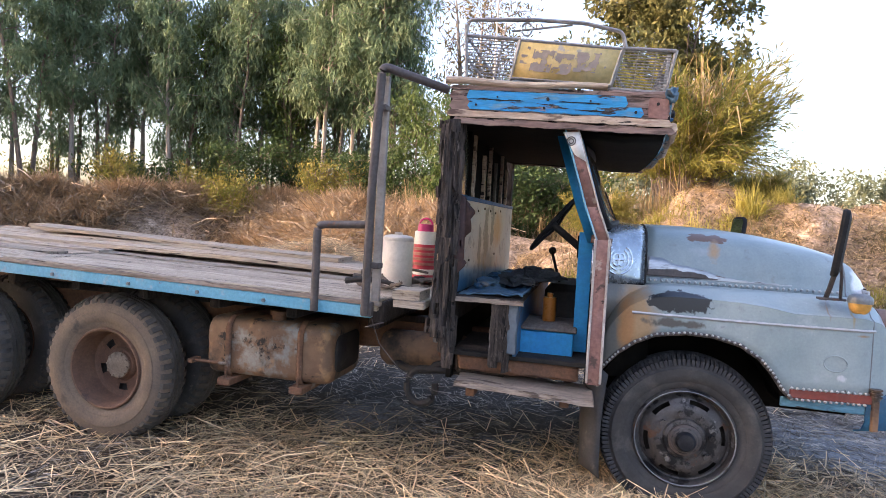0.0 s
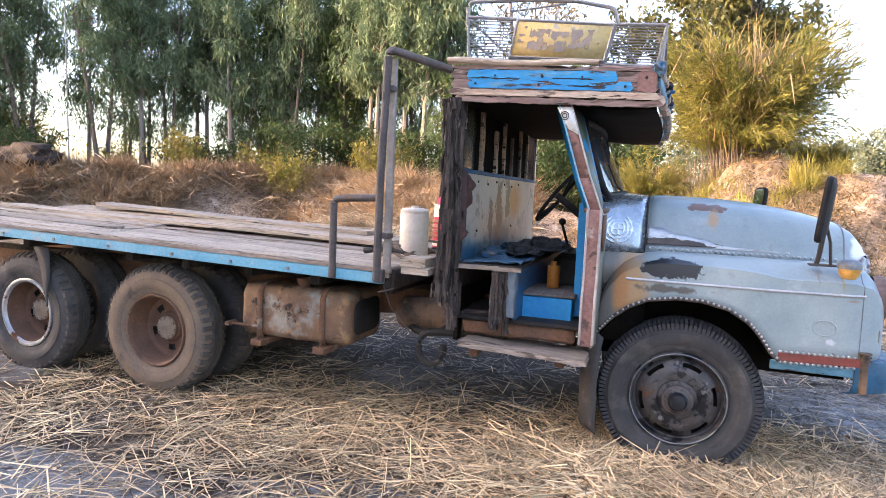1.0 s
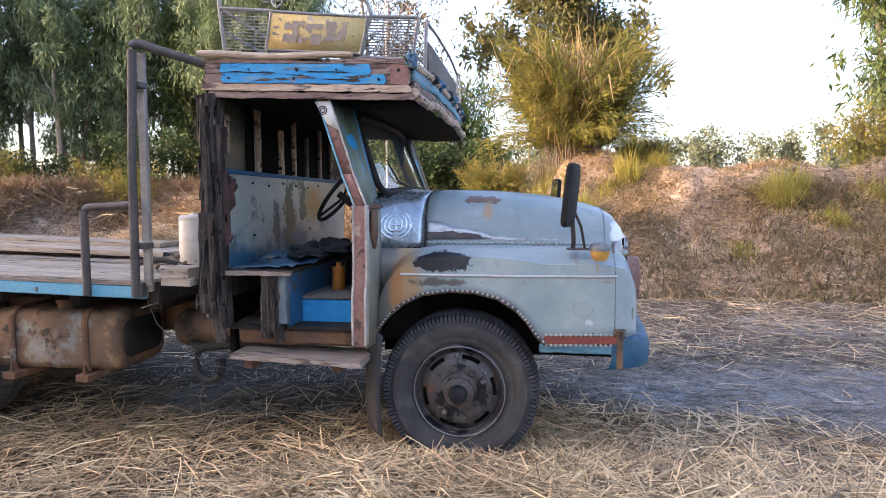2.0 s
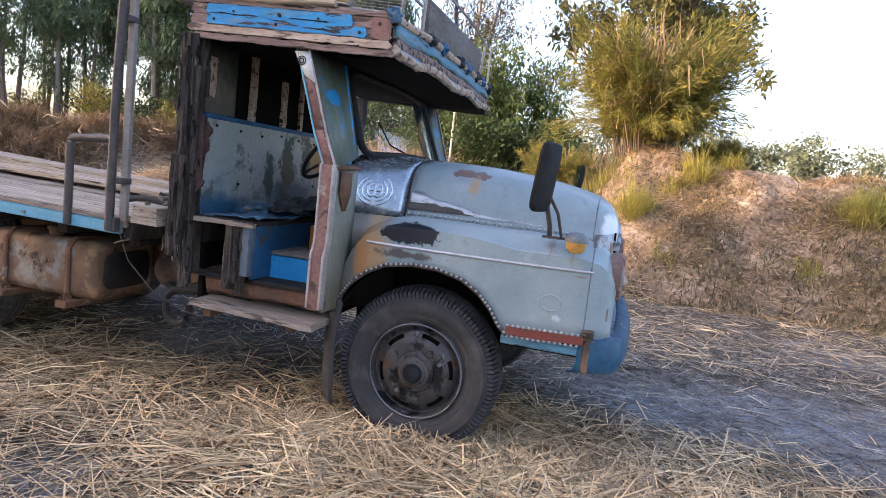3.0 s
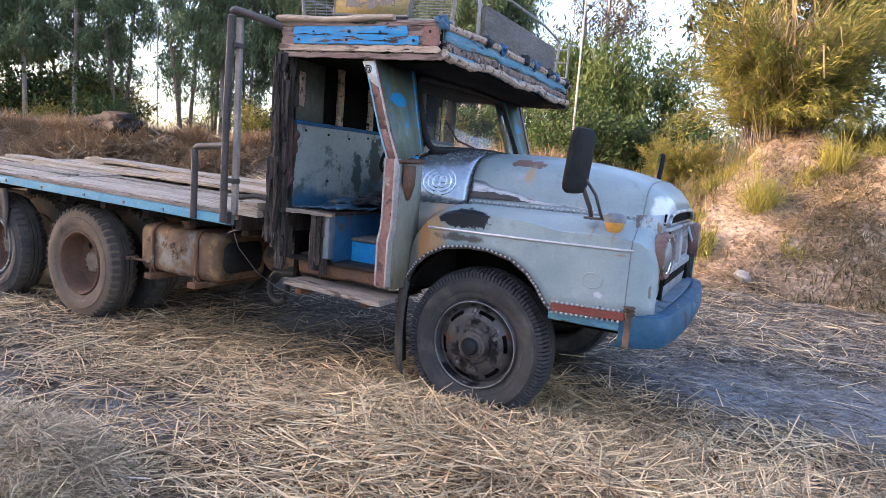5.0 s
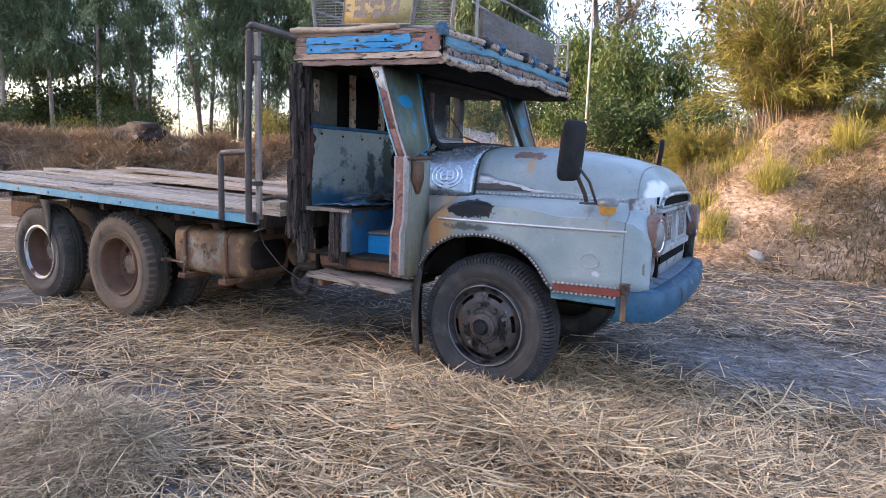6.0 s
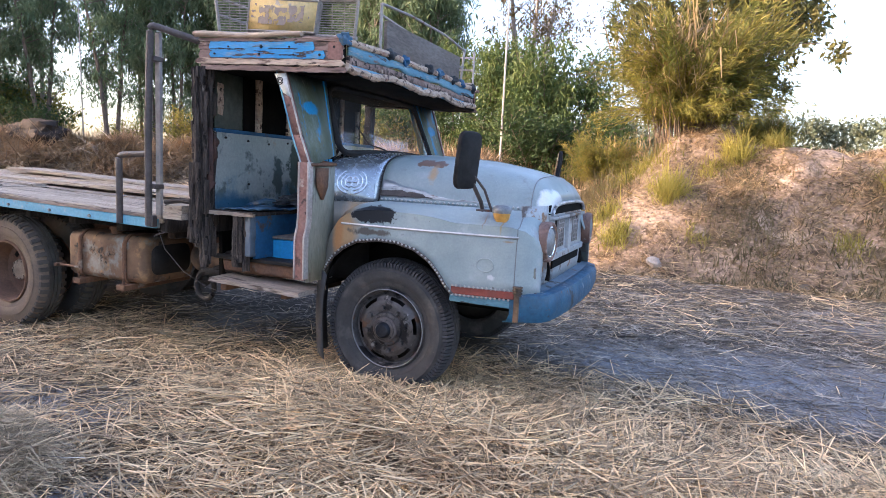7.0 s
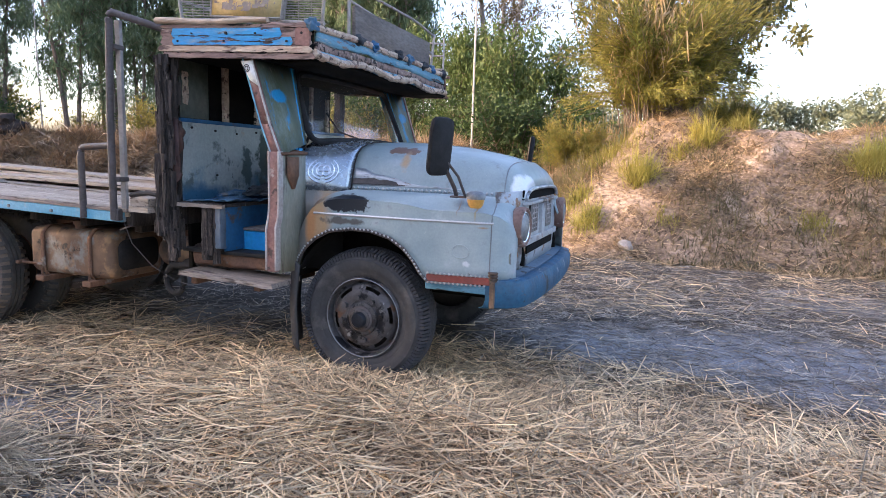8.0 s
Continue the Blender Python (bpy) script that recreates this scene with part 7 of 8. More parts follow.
    lo = pil[2].lerp(pil[1], 0.40) + Vector((0.003, s * 0.026, 0))
    add_grid(bm, [[lo + Vector((-0.035, 0, 0.03)), lo + Vector((0.036, 0, -0.01))], [tl + Vector((-0.055, 0, 0)), tl + Vector((0.05, 0, 0))]])
    plate = thick(part("pillar_plate", bm, mat("pale_plate", ((0.82, 0.82, 0.80), (0.72, 0.72, 0.70)), 8, 0.5, 0, 50, 0.15, 0.1), pillar, "pale tin plate with a ring mark"), 0.003)
    bm = bmesh.new()
    c = tl + Vector((0.0, s * 0.004, -0.055))
    for r in (0.026, 0.014):
        add_tube(bm, [c + Vector((r * math.cos(a), 0, r * math.sin(a))) for a in np.linspace(0, 6.283, 20)], 0.003, 5, cap=False)
    part("ring_mark", bm, dark, pillar)
    # panel that closes the cab's overhang towards the front, with a rust shield on it
    bm = bmesh.new()
    add_grid(bm, [[pre(-0.538 + 0.02 * t, s * lerp(1.27, 0.97, t), z) for t in np.linspace(0, 1, 5)] for z in (0.80, 1.05, 1.35, 1.66)])
    thick(part("scuttle_panel", bm, olive_panel, truck, "stained olive front panel beside the door post"), 0.012)
    bm = bmesh.new()
    add_grid(bm, [[pre(-0.517, s * 1.20, 1.63), pre(-0.510, s * 1.06, 1.63)], [pre(-0.517, s * 1.20, 1.50), pre(-0.510, s * 1.06, 1.50)], [pre(-0.515, s * 1.14, 1.40), pre(-0.513, s * 1.11, 1.40)]])
    thick(part("rust_shield", bm, rusty, truck, "rust-brown shield-shaped plate"), 0.006)
    bm = bmesh.new()
    add_grid(bm, [[pre(-0.63, s * 1.275, 1.655), pre(-0.63, s * 1.0, 1.68)], [pre(-0.51, s * 1.27, 1.65), pre(-0.50, s * 0.96, 1.66)]])
    thick(part("scuttle_cap", bm, rusty, truck), 0.02)

# windscreen
wsb = [(-0.545 + 0.09 * (1 - (y / 0.88) ** 2), y, 1.745 + 0.035 * (1 - (y / 0.88) ** 2)) for y in np.linspace(-0.86, 0.86, 15)]
wst = [(-0.735 + 0.07 * (1 - (y / 0.80) ** 2), y, 2.27) for y in np.linspace(-0.78, 0.78, 15)]
bm = bmesh.new()
rows = [[tuple(lerp(a[i], b[i], t) for i in range(3)) for a, b in zip(wsb, wst)] for t in np.linspace(0.02, 0.98, 5)]
add_grid(bm, rows)
pane = part("windscreen", bm, glass, truck, "dusty curved windscreen in a black rubber seal")
pane.visible_shadow = False
bm = bmesh.new()
corner = lambda a, b, c: [tuple(Vector(a).lerp(Vector(b), t).lerp(Vector(b).lerp(Vector(c), t), t)) for t in np.linspace(0, 1, 7)]
up = lambda i, t: tuple(Vector(wsb[i]).lerp(Vector(wst[i]), t))
ring = wsb[1:-1] + corner(wsb[-2], wsb[-1], up(-1, 0.22)) + corner(up(-1, 0.80), wst[-1], wst[-2]) + wst[1:-1][::-1] + corner(wst[1], wst[0], up(0, 0.80)) + corner(up(0, 0.22), wsb[0], wsb[1])
add_tube(bm, ring, 0.024, 8, cap=False)
part("seal", bm, black_rubber, pane)
bm = bmesh.new()
add_tube(bm, [(-0.47, -0.25, 1.80), (-0.50, -0.5, 1.84), (-0.56, -0.60, 1.98)], 0.006, 6)
part("wiper", bm, black_rubber, pane)

# dashboard, steering wheel
bm = bmesh.new()
add_box(bm, (-0.72, -0.78, 1.50), (-0.52, 0.78, 1.70), 0.03)
part("dashboard", bm, black, truck)
bm = bmesh.new()
add_box(bm, (-0.62, -0.95, 0.88), (-0.585, 0.95, 1.52), 0.005)
part("firewall", bm, black, truck)
sw = pose(-0.90, -0.60, 1.74, 0, 0, 0) @ pose(0, 0, 0, 0, -52, 0)
bm = bmesh.new()
add_tube(bm, [sw @ Vector((0.225 * math.cos(a), 0.225 * math.sin(a), 0)) for a in np.linspace(0, 6.283, 36)], 0.014, 8, cap=False)
wheel_rim = part("steering_wheel", bm, black_rubber, truck, "thin black steering wheel")
for k in range(3):
    bm = bmesh.new()
    a = radians(90 + 120 * k)
    add_tube(bm, [sw @ Vector((0.03 * math.cos(a), 0.03 * math.sin(a), -0.03)), sw @ Vector((0.22 * math.cos(a), 0.22 * math.sin(a), 0))], 0.010, 6)
    part("spoke", bm, black_rubber, wheel_rim)
bm = bmesh.new()
add_tube(bm, [sw @ Vector((0, 0, 0.01)), sw @ Vector((0, 0, -0.10)), sw @ Vector((0, 0, -0.55))], 0.026, 10)
part("column", bm, dark, wheel_rim)
bm = bmesh.new()
add_tube(bm, [(-0.80, -0.15, 0.9), (-0.84, -0.16, 1.25), (-0.92, -0.18, 1.52)], 0.011, 8)
bmesh.ops.create_icosphere(bm, subdivisions=2, radius=0.03, matrix=Matrix.Translation((-0.92, -0.18, 1.54)))
part("gear_lever", bm, dark, truck)
bm = bmesh.new()
add_box(bm, (-0.95, -0.35, 0.88), (-0.62, 0.35, 1.30), 0.05)
part("engine_cover", bm, dark, truck)
bm = bmesh.new()
add_tube(bm, [(0, 0, 0), (0, 0, 0.16)], 0.045, 14)
add_tube(bm, [(0, 0, 0.16), (0, 0, 0.19)], 0.02, 10)
bottle = part("bottle", bm, mat("amber_oil", ((0.32, 0.12, 0.02), (0.24, 0.085, 0.015)), 9, 0.3, 0, 40, 0.15, 0.05))
bottle.location = (-0.88, -0.72, 1.082)
tagged(bottle, "amber plastic oil bottle standing on the cab foot board", "bottle")

# ---- roof ----
def roof_z(x):
    return -0.05 * (x + 1.62) / 1.42


def roof_board(name, x0, x1, y0, y1, z0, z1, material, seed, label="", taper=0.0, bite=0.12):
    rng = random.Random(seed)
    bm = bmesh.new()
    add_box(bm, (x0, y0, z0), (x1, y1, z1), 0.0, cuts=14)
    for v in bm.verts:
        t = (v.co.x - x0) / (x1 - x0)
        zm = (z0 + z1) / 2
        n1 = noise.noise(Vector((v.co.x * 6 + seed, v.co.z * 10, 0)))
        v.co.z = zm + (v.co.z - zm) * (1 - taper * t) * (1 - bite * max(0, n1)) + roof_z(v.co.x) + rng.uniform(-0.003, 0.003)
        v.co.y += rng.uniform(-0.002, 0.002)
    return part(name, bm, material, roof, label, smooth=False)


# ceiling slab, its near-black colour is the shade under the roof
bm = bmesh.new()
add_box(bm, (-1.60, -1.05, 2.365), (-0.22, 1.05, 2.40), 0.004)
for v in bm.verts:
    v.co.z += roof_z(v.co.x)
roof = part("roof", bm, black, truck, "wooden cab roof of weathered painted boards")
def ragged_strip(name, x0, x1, y, z0, z1, material, seed, t=0.006, amp=0.010, label="", ends=0.03):
    """A long thin layer with torn edges and torn ends, following the roof's fall."""
    bm = bmesh.new()
    rows = []
    n = 60
    for k in range(n + 1):
        u = k / n
        x = lerp(x0, x1, u)
        lo = z0 + amp * (noise.noise(Vector((x * 7, seed, 0))) + 0.7 * noise.noise(Vector((x * 24, seed, 3))))
        hi = z1 + amp * (noise.noise(Vector((x * 8, seed, 7))) + 0.7 * noise.noise(Vector((x * 21, seed, 9))))
        pinch = min(1.0, u / ends, (1 - u) / ends)
        mid = lerp(z0, z1, 0.35)
        lo, hi = lerp(mid, lo, pinch), lerp(mid, hi, pinch)
        rows.append([(x, y + 0.003 * noise.noise(Vector((x * 9, v, seed))), lerp(lo, hi, v) + roof_z(x)) for v in (0, 0.35, 0.7, 1)])
    add_grid(bm, rows)
    return thick(part(name, bm, material, roof, label, smooth=False), t)


for s in (NEAR, FAR):
    y = s * (1.075 if s == NEAR else 1.015)
    roof_board("roof_core", -1.62, -0.23, y - 0.014, y + 0.014, 2.36, 2.59, black, 1)
    yb = s * (1.10 if s == NEAR else 1.04)
    ragged_strip("side_board", -1.63, -0.21, yb - s * 0.004, 2.566, 2.592, pink_wood, 11, 0.020, 0.006, "pinkish weathered top board", 0.004)
    ragged_strip("side_board", -1.63, -0.22, yb - s * 0.006, 2.502, 2.562, pink_wood, 12, 0.018, 0.003, "pinkish weathered board under flaked blue paint", 0.004)
    ragged_strip("side_board", -1.63, -0.22, yb - s * 0.006, 2.440, 2.499, pink_wood, 13, 0.018, 0.003, "pinkish weathered board under flaked blue paint", 0.004)
    ragged_strip("blue_layer", -1.51, -0.47, yb + s * 0.006, 2.497, 2.562, roof_blue, 14, 0.005, 0.006, "cracked bright blue paint layer", 0.006)
    ragged_strip("blue_layer", -1.50, -0.37, yb + s * 0.008, 2.443, 2.503, roof_blue, 15, 0.006, 0.006, "cracked bright blue paint layer", 0.006)
    for c0, c1, zc in ((-1.49, -1.12, 2.507), (-1.05, -0.93, 2.492), (-0.90, -0.62, 2.512), (-0.78, -0.55, 2.468)):
        ragged_strip("crack_ridge", c0, c1, yb + s * 0.011, zc - 0.002, zc + 0.003, rotten, 30 + c0, 0.003, 0.006, "dark split in the painted board", 0.1)
    ragged_strip("lower_board", -1.635, -0.20, yb + s * 0.006, 2.394, 2.434, cream_wood, 16, 0.030, 0.007, "cream splintered lower board", 0.004)
    ragged_strip("lower_board", -1.60, -0.18, yb + s * 0.002, 2.350, 2.388, pink_wood, 17, 0.026, 0.010, "pinkish splintered lower board", 0.01)
    bm = bmesh.new()
    add_tube(bm, [(x, s * 1.105 + 0.008 * math.sin(9 * x), 2.612 + roof_z(x) + 0.006 * math.sin(7 * x) + 0.004 * noise.noise(Vector((x * 12, 0, s)))) for x in np.linspace(-1.65, -0.60, 26)], 0.024, 9, 0.019)
    part("log", bm, old_cream, roof, "pale peeled log")
    bm = bmesh.new()
    add_tube(bm, [(x, s * 1.09, 2.585 + roof_z(x) + 0.005 * math.sin(19 * x)) for x in np.linspace(-0.60, -0.20, 9)], 0.017, 8)
    part("log", bm, pink_wood, roof)
    ragged_strip("end_block", -0.345, -0.225, yb + s * 0.008, 2.44, 2.56, pillar_red, 18, 0.014, 0.008, "red-brown end block", 0.02)
    rn = random.Random(6)
    for x in (-1.44, -1.30, -0.99, -0.97, -0.70, -0.66, -0.42, -0.29):
        z = rn.choice((2.47, 2.525)) + roof_z(x)
        bm = bmesh.new()
        add_tube(bm, [(x, s * 1.105, z), (x, s * 1.118, z)], rn.uniform(0.005, 0.011), 6)
        part("nail", bm, dark, roof)
# front visor
visor_x = lambda y: -0.222 + 0.05 * (1 - (y / 1.05) ** 2)
for name, z0, z1, dx, material, lab in (("visor_board", 2.37, 2.43, 0.0, pink_wood, "weathered lower visor board"), ("blue_board", 2.435, 2.505, 0.006, visor_blue, "pale blue visor board"), ("visor_board", 2.325, 2.368, 0.012, visor_blue, "pale blue scalloped visor edge")):
    bm = bmesh.new()
    rows = []
    for y in np.linspace(-1.06, 0.95, 44):
        sc = 0.010 * math.sin(y * 9) + 0.016 * noise.noise(Vector((z0, y * 8, 0)))
        rows.append([(visor_x(y) + dx + 0.03 * (2.5 - z), y, z + (sc if z == z0 else 0)) for z in (z0, (z0 + z1) / 2, z1)])
    add_grid(bm, rows)
    thick(part(name, bm, material, roof, lab), 0.022)
bm = bmesh.new()
add_tube(bm, [(visor_x(y) + 0.035, y, 2.338 + 0.016 * math.sin(y * 9) + 0.014 * noise.noise(Vector((0, y * 7, 2)))) for y in np.linspace(-1.10, 0.95, 70)], 0.028, 7)
for v in bm.verts:
    v.co += Vector((0, 0, 0.014 * noise.noise(v.co * 26) + 0.008 * noise.noise(v.co * 60)))
part("visor_trim", bm, cream_wood, roof, "pale splintered visor trim")
# underside of the visor, shade put in as near-black
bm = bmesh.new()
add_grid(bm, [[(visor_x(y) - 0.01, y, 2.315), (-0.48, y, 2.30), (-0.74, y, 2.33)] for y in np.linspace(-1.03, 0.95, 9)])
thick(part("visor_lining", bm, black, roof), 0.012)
bm = bmesh.new()
add_tube(bm, [(visor_x(y) + 0.015, y, 2.53 + 0.006 * math.sin(8 * y)) for y in np.linspace(-1.12, 0.98, 24)], 0.026, 8)
part("log", bm, cream_wood, roof, "pale peeled log")
for k, y in enumerate((-1.10, -0.62, -0.42, -0.05, 0.12, 0.42, 0.60, 0.90)):
    bm = bmesh.new()
    c = Vector((visor_x(y) + 0.02, y, 2.535))
    bmesh.ops.create_icosphere(bm, subdivisions=3, radius=0.040)
    for v in bm.verts:
        v.co *= 1 + 0.7 * noise.noise(v.co * 40 + Vector((k, 0, 0)))
        v.co = c + Vector((v.co.x, v.co.y * 1.3, v.co.z))
    part("knotted_rag", bm, (cloth_blue, cloth_dark, deep_blue, cloth_dark)[k % 4], roof)

# ---- roof rack ----
bm = bmesh.new()


def rk(x, z, y=-0.97):
    return (x, y - 0.12 * (z - 2.63), z)


add_tube(bm, [rk(-1.56, 2.655), rk(-0.9, 2.63), rk(-0.22, 2.575)], 0.014, 8)
rack = part("roof_rack", bm, rack_mat, truck, "grey wire roof rack with a yellow sign")
for x0, z0, x1, z1 in ((-1.565, 2.935, -1.2, 2.905), (-0.52, 2.845, -0.19, 2.825), (-1.555, 2.65, -1.565, 3.0), (-1.25, 2.64, -1.195, 2.905), (-0.585, 2.61, -0.515, 2.845), (-0.24, 2.575, -0.19, 2.83)):
    bm = bmesh.new()
    add_tube(bm, [rk(x0, z0), rk(x1, z1)], 0.012, 8)
    part("rack_bar", bm, rack_mat, rack)
for x0, x1, za, zb in ((-1.55, -1.225, 2.665, 2.925), (-0.555, -0.215, 2.605, 2.825)):
    for k in range(14):
        z = lerp(za, zb, k / 13)
        bm = bmesh.new()
        add_tube(bm, [rk(x0, z + 0.004), rk(x1, z - 0.018)], 0.0042, 5)
        part("wire", bm, rack_mat, rack)
    for k in range(1, 3):
        x = lerp(x0, x1, k / 3)
        bm = bmesh.new()
        add_tube(bm, [rk(x, za), rk(x + 0.02, zb)], 0.003, 5)
        part("wire", bm, rack_mat, rack)
bm = bmesh.new()
add_tube(bm, bend([rk(-1.565, 2.93), rk(-1.55, 3.03), rk(-1.1, 3.02), rk(-0.78, 2.995), rk(-0.53, 2.94), rk(-0.50, 2.84)], 0.035), 0.013, 8)
add_tube(bm, bend([rk(-1.25, 2.955), rk(-1.1, 2.965), rk(-0.85, 2.985)], 0.05), 0.007, 6)
part("top_rail", bm, rack_mat, rack)
bm = bmesh.new()
add_tube(bm, [Vector(rk(-1.15, 2.965)) + Vector((0.035 * math.cos(a), 0, 0.04 * math.sin(a))) for a in np.linspace(0, 6.283, 20)], 0.007, 6, cap=False)
part("ring", bm, rivet_mat, rack)
# yellow sign with flaked lettering as plain shapes
bm = bmesh.new()
SG = [Vector(rk(-1.245, 2.665, -0.985)), Vector(rk(-0.585, 2.62, -0.985)), Vector(rk(-0.525, 2.835, -0.985)), Vector(rk(-1.185, 2.895, -0.985))]
add_grid(bm, [[SG[0], SG[1]], [SG[3], SG[2]]])
sign = thick(part("sign_board", bm, sign_yellow, rack, "flaking yellow sign board with faded brown lettering"), 0.014)
bm = bmesh.new()
for a, b in zip(SG, SG[1:] + SG[:1]):
    add_tube(bm, [a, b], 0.011, 6)
part("sign_frame", bm, rack_mat, rack)
bm = bmesh.new()


def on_sign(u, v):
    return SG[0].lerp(SG[1], u).lerp(SG[3].lerp(SG[2], u), v) + Vector((0, -0.0095, 0))


NU, NV = 84, 26
grid = [[bm.verts.new(on_sign(lerp(0.05, 0.93, i / NU), lerp(0.16, 0.84, j / NV))) for i in range(NU + 1)] for j in range(NV + 1)]
for j in range(NV):
    for i in range(NU):
        u, v = lerp(0.05, 0.93, (i + 0.5) / NU), lerp(0.16, 0.84, (j + 0.5) / NV)
        inside = any(u0 < u < u1 and v0 < v < v1 for u0, u1, v0, v1 in ((0.17, 0.37, 0.22, 0.78), (0.40, 0.57, 0.18, 0.74), (0.59, 0.82, 0.28, 0.82), (0.05, 0.13, 0.56, 0.63), (0.05, 0.12, 0.40, 0.47)))
        n1 = noise.noise(Vector((u * 13, v * 5, 1))) + 0.5 * noise.noise(Vector((u * 34, v * 13, 4)))
        if n1 > (-0.16 if inside else 0.62):
            bm.faces.new((grid[j][i], grid[j][i + 1], grid[j + 1][i + 1], grid[j + 1][i]))
bmesh.ops.delete(bm, geom=[v for v in bm.verts if not v.link_faces], context="VERTS")
part("faded_lettering", bm, sign_brown, rack, "faded brown lettering")
# far side and rear of the rack
for z in (2.66, 2.80, 2.93):
    bm = bmesh.new()
    add_tube(bm, [(-1.56, -0.97, z), (-1.56, 0.97, z), (-0.22, 0.97, z - 0.06)], 0.010, 6)
    part("rack_bar", bm, rack_mat, rack)
for x in (-1.56, -0.9, -0.22):
    bm = bmesh.new()
    add_tube(bm, [(x, 0.97, 2.58), (x, 0.97, 2.93)], 0.010, 6)
    part("rack_bar", bm, rack_mat, rack)
# dark board at the front of the rack
bm = bmesh.new()
vs = add_box(bm, (-0.235, -0.62, 2.57), (-0.205, 0.62, 2.80), 0.004, cuts=6, jitter=0.003)
part("front_board", bm, old_board, rack, "dark weathered board")
bm = bmesh.new()
for y in (-0.68, 0.68):
    add_tube(bm, [(-0.22, y, 2.55), (-0.20, y * 1.04, 2.90)], 0.013, 7)
add_tube(bm, bend([(-0.20, -0.70, 2.90), (-0.20, -0.3, 2.93), (-0.20, 0.3, 2.93), (-0.20, 0.70, 2.88)], 0.1), 0.011, 7)
add_tube(bm, [(-0.60, -0.2, 3.0), (-0.2, 0.66, 2.70)], 0.012, 7)
part("front_frame", bm, rack_mat, rack)

STAY = {"step_box", "foot_board", "windscreen", "seal", "wiper", "dashboard", "firewall", "steering_wheel", "spoke", "column", "gear_lever", "engine_cover", "bottle", "rag"}
done = set()
ROOF_FIT = Matrix(((0.947, 0, 0, -0.046), (0, 1, 0, 0), (0, 0, 1, 0), (0, 0, 0, 1)))
for ob in [o for o in scene.objects if o not in before_cab and o.type == "MESH" and o.name.split(".")[0] not in STAY]:
    if ob.data.name not in done:
        done.add(ob.data.name)
        ob.data.transform(CAB @ ROOF_FIT if ob in (roof, rack) or ob.parent in (roof, rack) else CAB)

# ---- loose things on the bed ----
def jerrycan():
    bm = bmesh.new()
    add_lathe(bm, [(0.001, 0.0), (0.104, 0.0), (0.113, -0.010), (0.116, -0.03), (0.116, -0.345), (0.113, -0.352), (0.116, -0.360), (0.114, -0.378), (0.098, -0.392), (0.06, -0.397), (0.001, -0.397)], 28, m=pose(0, 0, 0, -90, 0, 0))
    root = part("jerrycan", bm, white_plastic)
    bm = bmesh.new()
    add_tube(bm, [(0, 0, 0.395), (0, 0, 0.415)], 0.03, 12)
    part("cap", bm, white_plastic, root)
    root.location = (-2.045, -0.54, 1.200)
    tagged(root, "dirty white plastic container standing behind the cab", "container")


jerrycan()


def jug():
    bm = bmesh.new()
    add_tube(bm, [(0, 0, 0), (0, 0, 0.20), (0, 0, 0.26)], 0.085, 18, 0.08)
    root = part("jug", bm, red_plastic)
    for z0, z1, r, m_, nm in ((0.26, 0.35, 0.083, white_plastic, "collar"), (0.05, 0.10, 0.088, white_plastic, "label_band"), (0.35, 0.40, 0.06, pink_plastic, "lid")):
        bm = bmesh.new()
        add_tube(bm, [(0, 0, z0), (0, 0, z1)], r, 18, r * 0.94)
        part(nm, bm, m_, root)
    for z in (0.125, 0.16, 0.195, 0.23):
        bm = bmesh.new()
        add_lathe(bm, [(0.083, -0.010), (0.091, -0.006), (0.091, 0.006), (0.083, 0.010)], 18, m=pose(0, 0, z, 90, 0, 0))
        part("rib", bm, rib_red, root)
    bm = bmesh.new()
    add_tube(bm, [(0.05 * math.cos(a), 0, 0.39 + 0.05 * math.sin(a)) for a in np.linspace(0, 3.14, 10)], 0.008, 6)
    part("handle", bm, pink_plastic, root)
    root.location = (-1.99, 0.02, 1.203)
    root.scale = (1.15, 1.15, 1.2)
    tagged(root, "red and white plastic jug with a magenta lid", "jug")


jug()


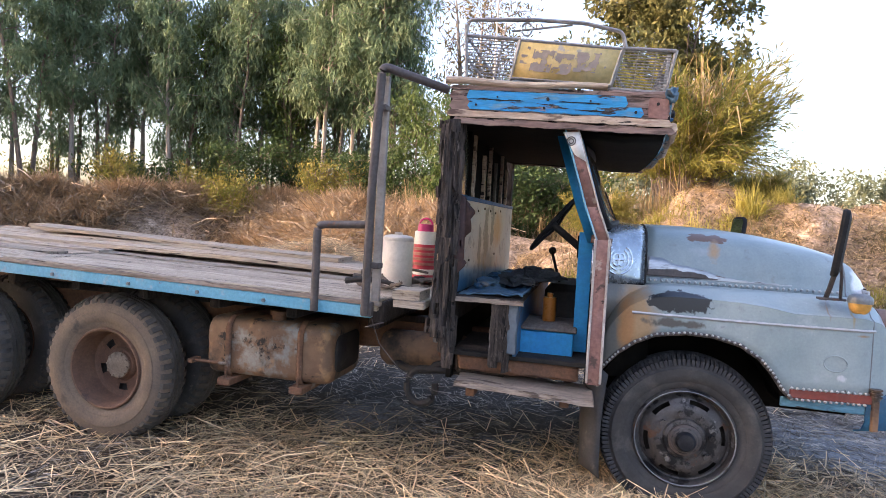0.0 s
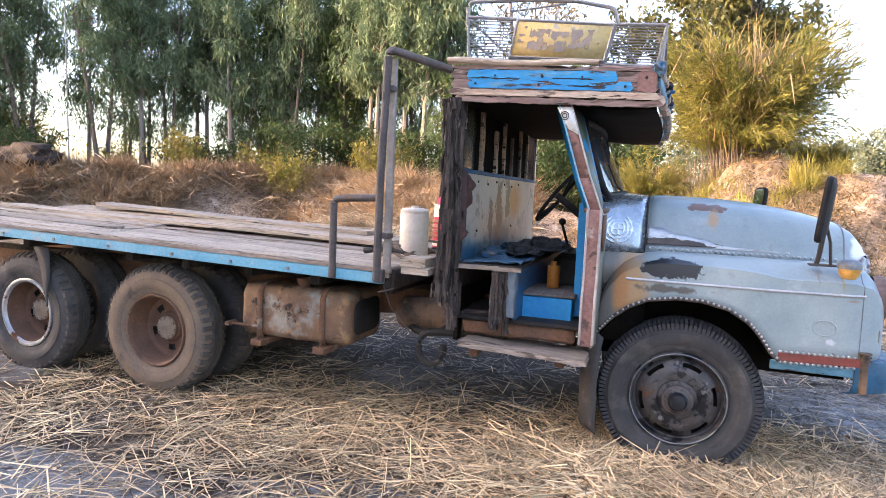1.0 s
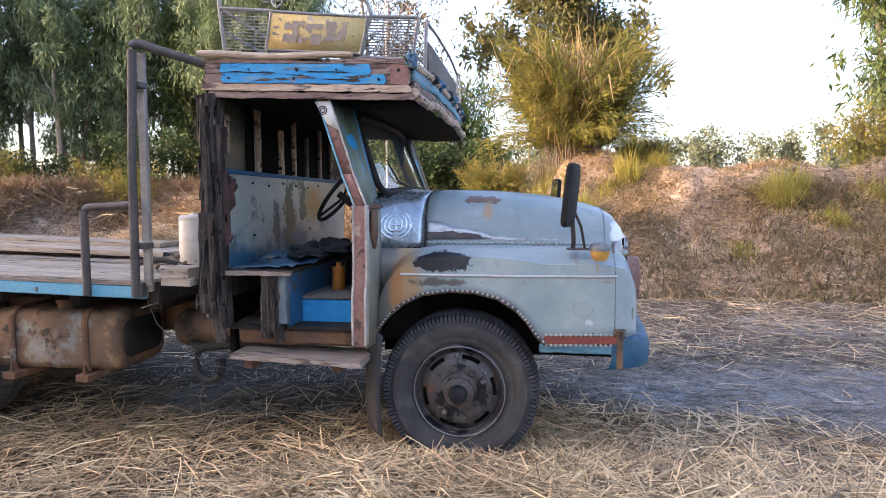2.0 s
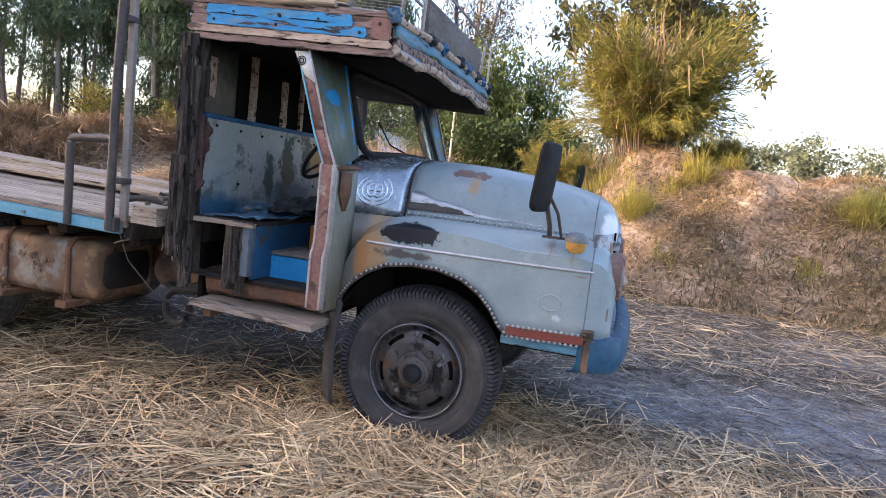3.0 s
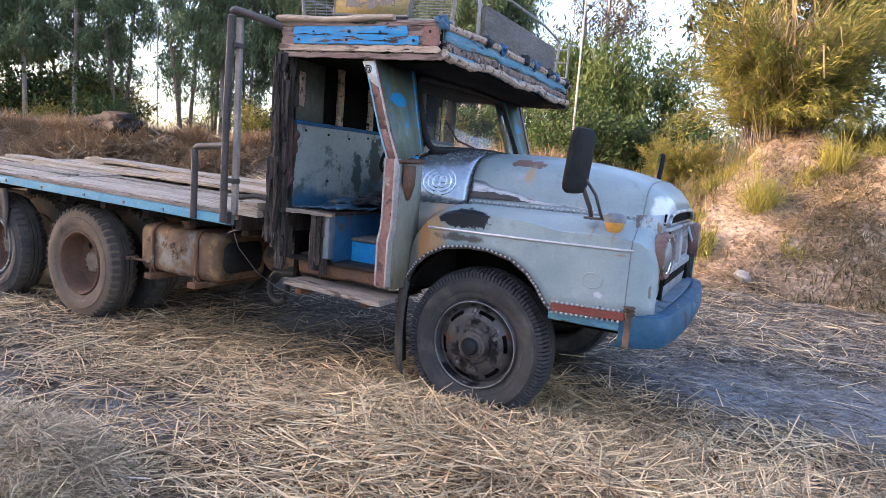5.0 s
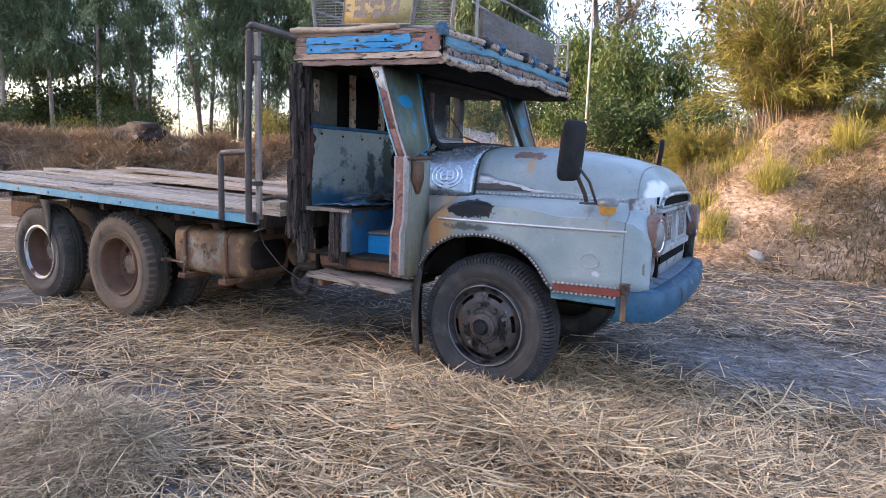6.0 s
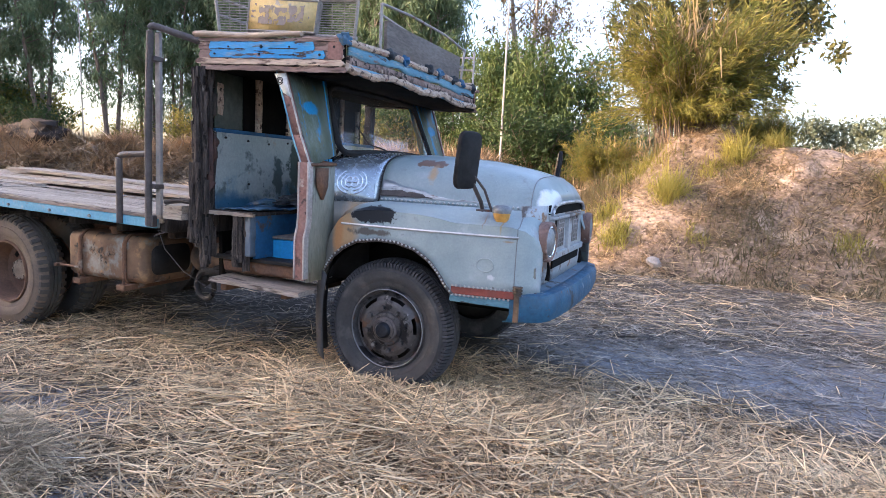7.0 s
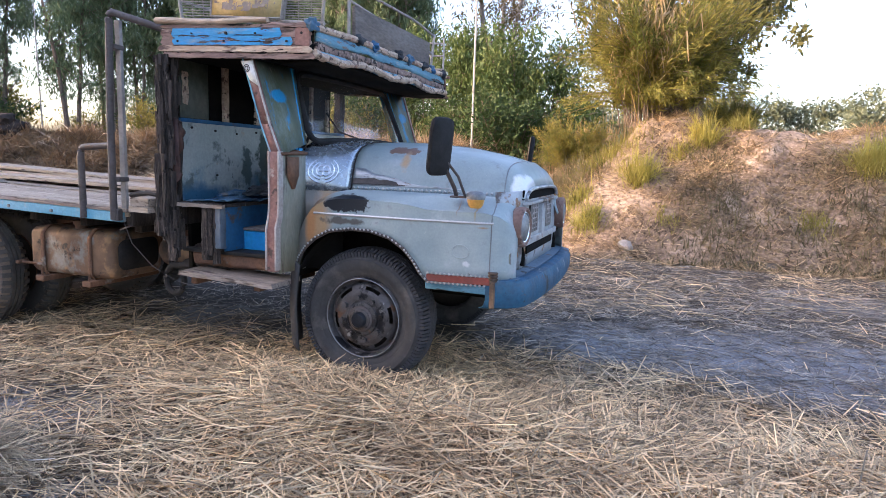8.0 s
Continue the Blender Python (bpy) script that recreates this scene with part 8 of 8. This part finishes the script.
def loose_boards():
    rb = random.Random(17)
    for k, (x0, x1, y, w, z, turn) in enumerate(((-7.4, -2.5, 0.02, 0.30, 1.236, -0.5), (-6.9, -2.4, 0.36, 0.30, 1.240, 0.4), (-7.2, -2.6, 0.72, 0.32, 1.238, -0.3), (-6.4, -2.9, 0.50, 0.34, 1.290, 0.6), (-7.0, -3.2, 0.98, 0.26, 1.262, 0.2))):
        bm = bmesh.new()
        add_box(bm, (x0, y - w / 2, z - 0.026), (x1, y + w / 2, z + 0.012), 0.0, cuts=16)
        for v in bm.verts:
            v.co.z += 0.012 * math.sin(v.co.x * 1.3 + k) + rb.uniform(-0.003, 0.003)
            v.co.y += 0.012 * noise.noise(Vector((v.co.x * 4, k, v.co.y)))
        ob = part("loose_board", bm, pale_plank, smooth=False)
        ob.matrix_basis = BED_TILT
        tagged(ob, "pale warped loose board lying on the truck bed", "board", "loose boards on the bed")


loose_boards()


def branches():
    rb = random.Random(23)
    for k in range(12):
        bm = bmesh.new()
        x, y = rb.uniform(-2.45, -2.0), rb.uniform(-0.95, -0.2)
        a, ln = rb.uniform(-0.9, 0.9), rb.uniform(0.25, 0.6)
        ps = [(x + math.cos(a) * ln * t, y + math.sin(a) * ln * t, 1.225 + 0.02 * k / 3 + 0.02 * math.sin(5 * t + k)) for t in np.linspace(0, 1, 6)]
        add_tube(bm, ps, 0.018 + 0.010 * rb.random(), 7, 0.010)
        tagged(part("branch", bm, bark if k % 3 else dark), "short dry branch lying on the truck bed", "branch", "branches on the bed")


branches()


def straw_heap():
    rng = np.random.RandomState(91)
    n = 2600
    p = np.stack([-3.4 + rng.normal(0, 0.30, n), 1.0 + rng.normal(0, 0.16, n)], 1)
    z = 1.25 + 0.18 * np.exp(-(((p[:, 0] + 3.4) / 0.35) ** 2 + ((p[:, 1] - 1.0) / 0.2) ** 2)) * rng.uniform(0.2, 1, n)
    v, f = blades(n, p, z, (0.10, 0.3), (0.003, 0.006), (0.05, 0.35), rng, 0.3, 0.7)
    bundle = fast_mesh("straw_bundle", v, f, straw_mat)
    bundle.matrix_basis = BED_TILT
    tagged(bundle, "heap of dry straw on the truck bed", "straw", kind="stuff")


straw_heap()
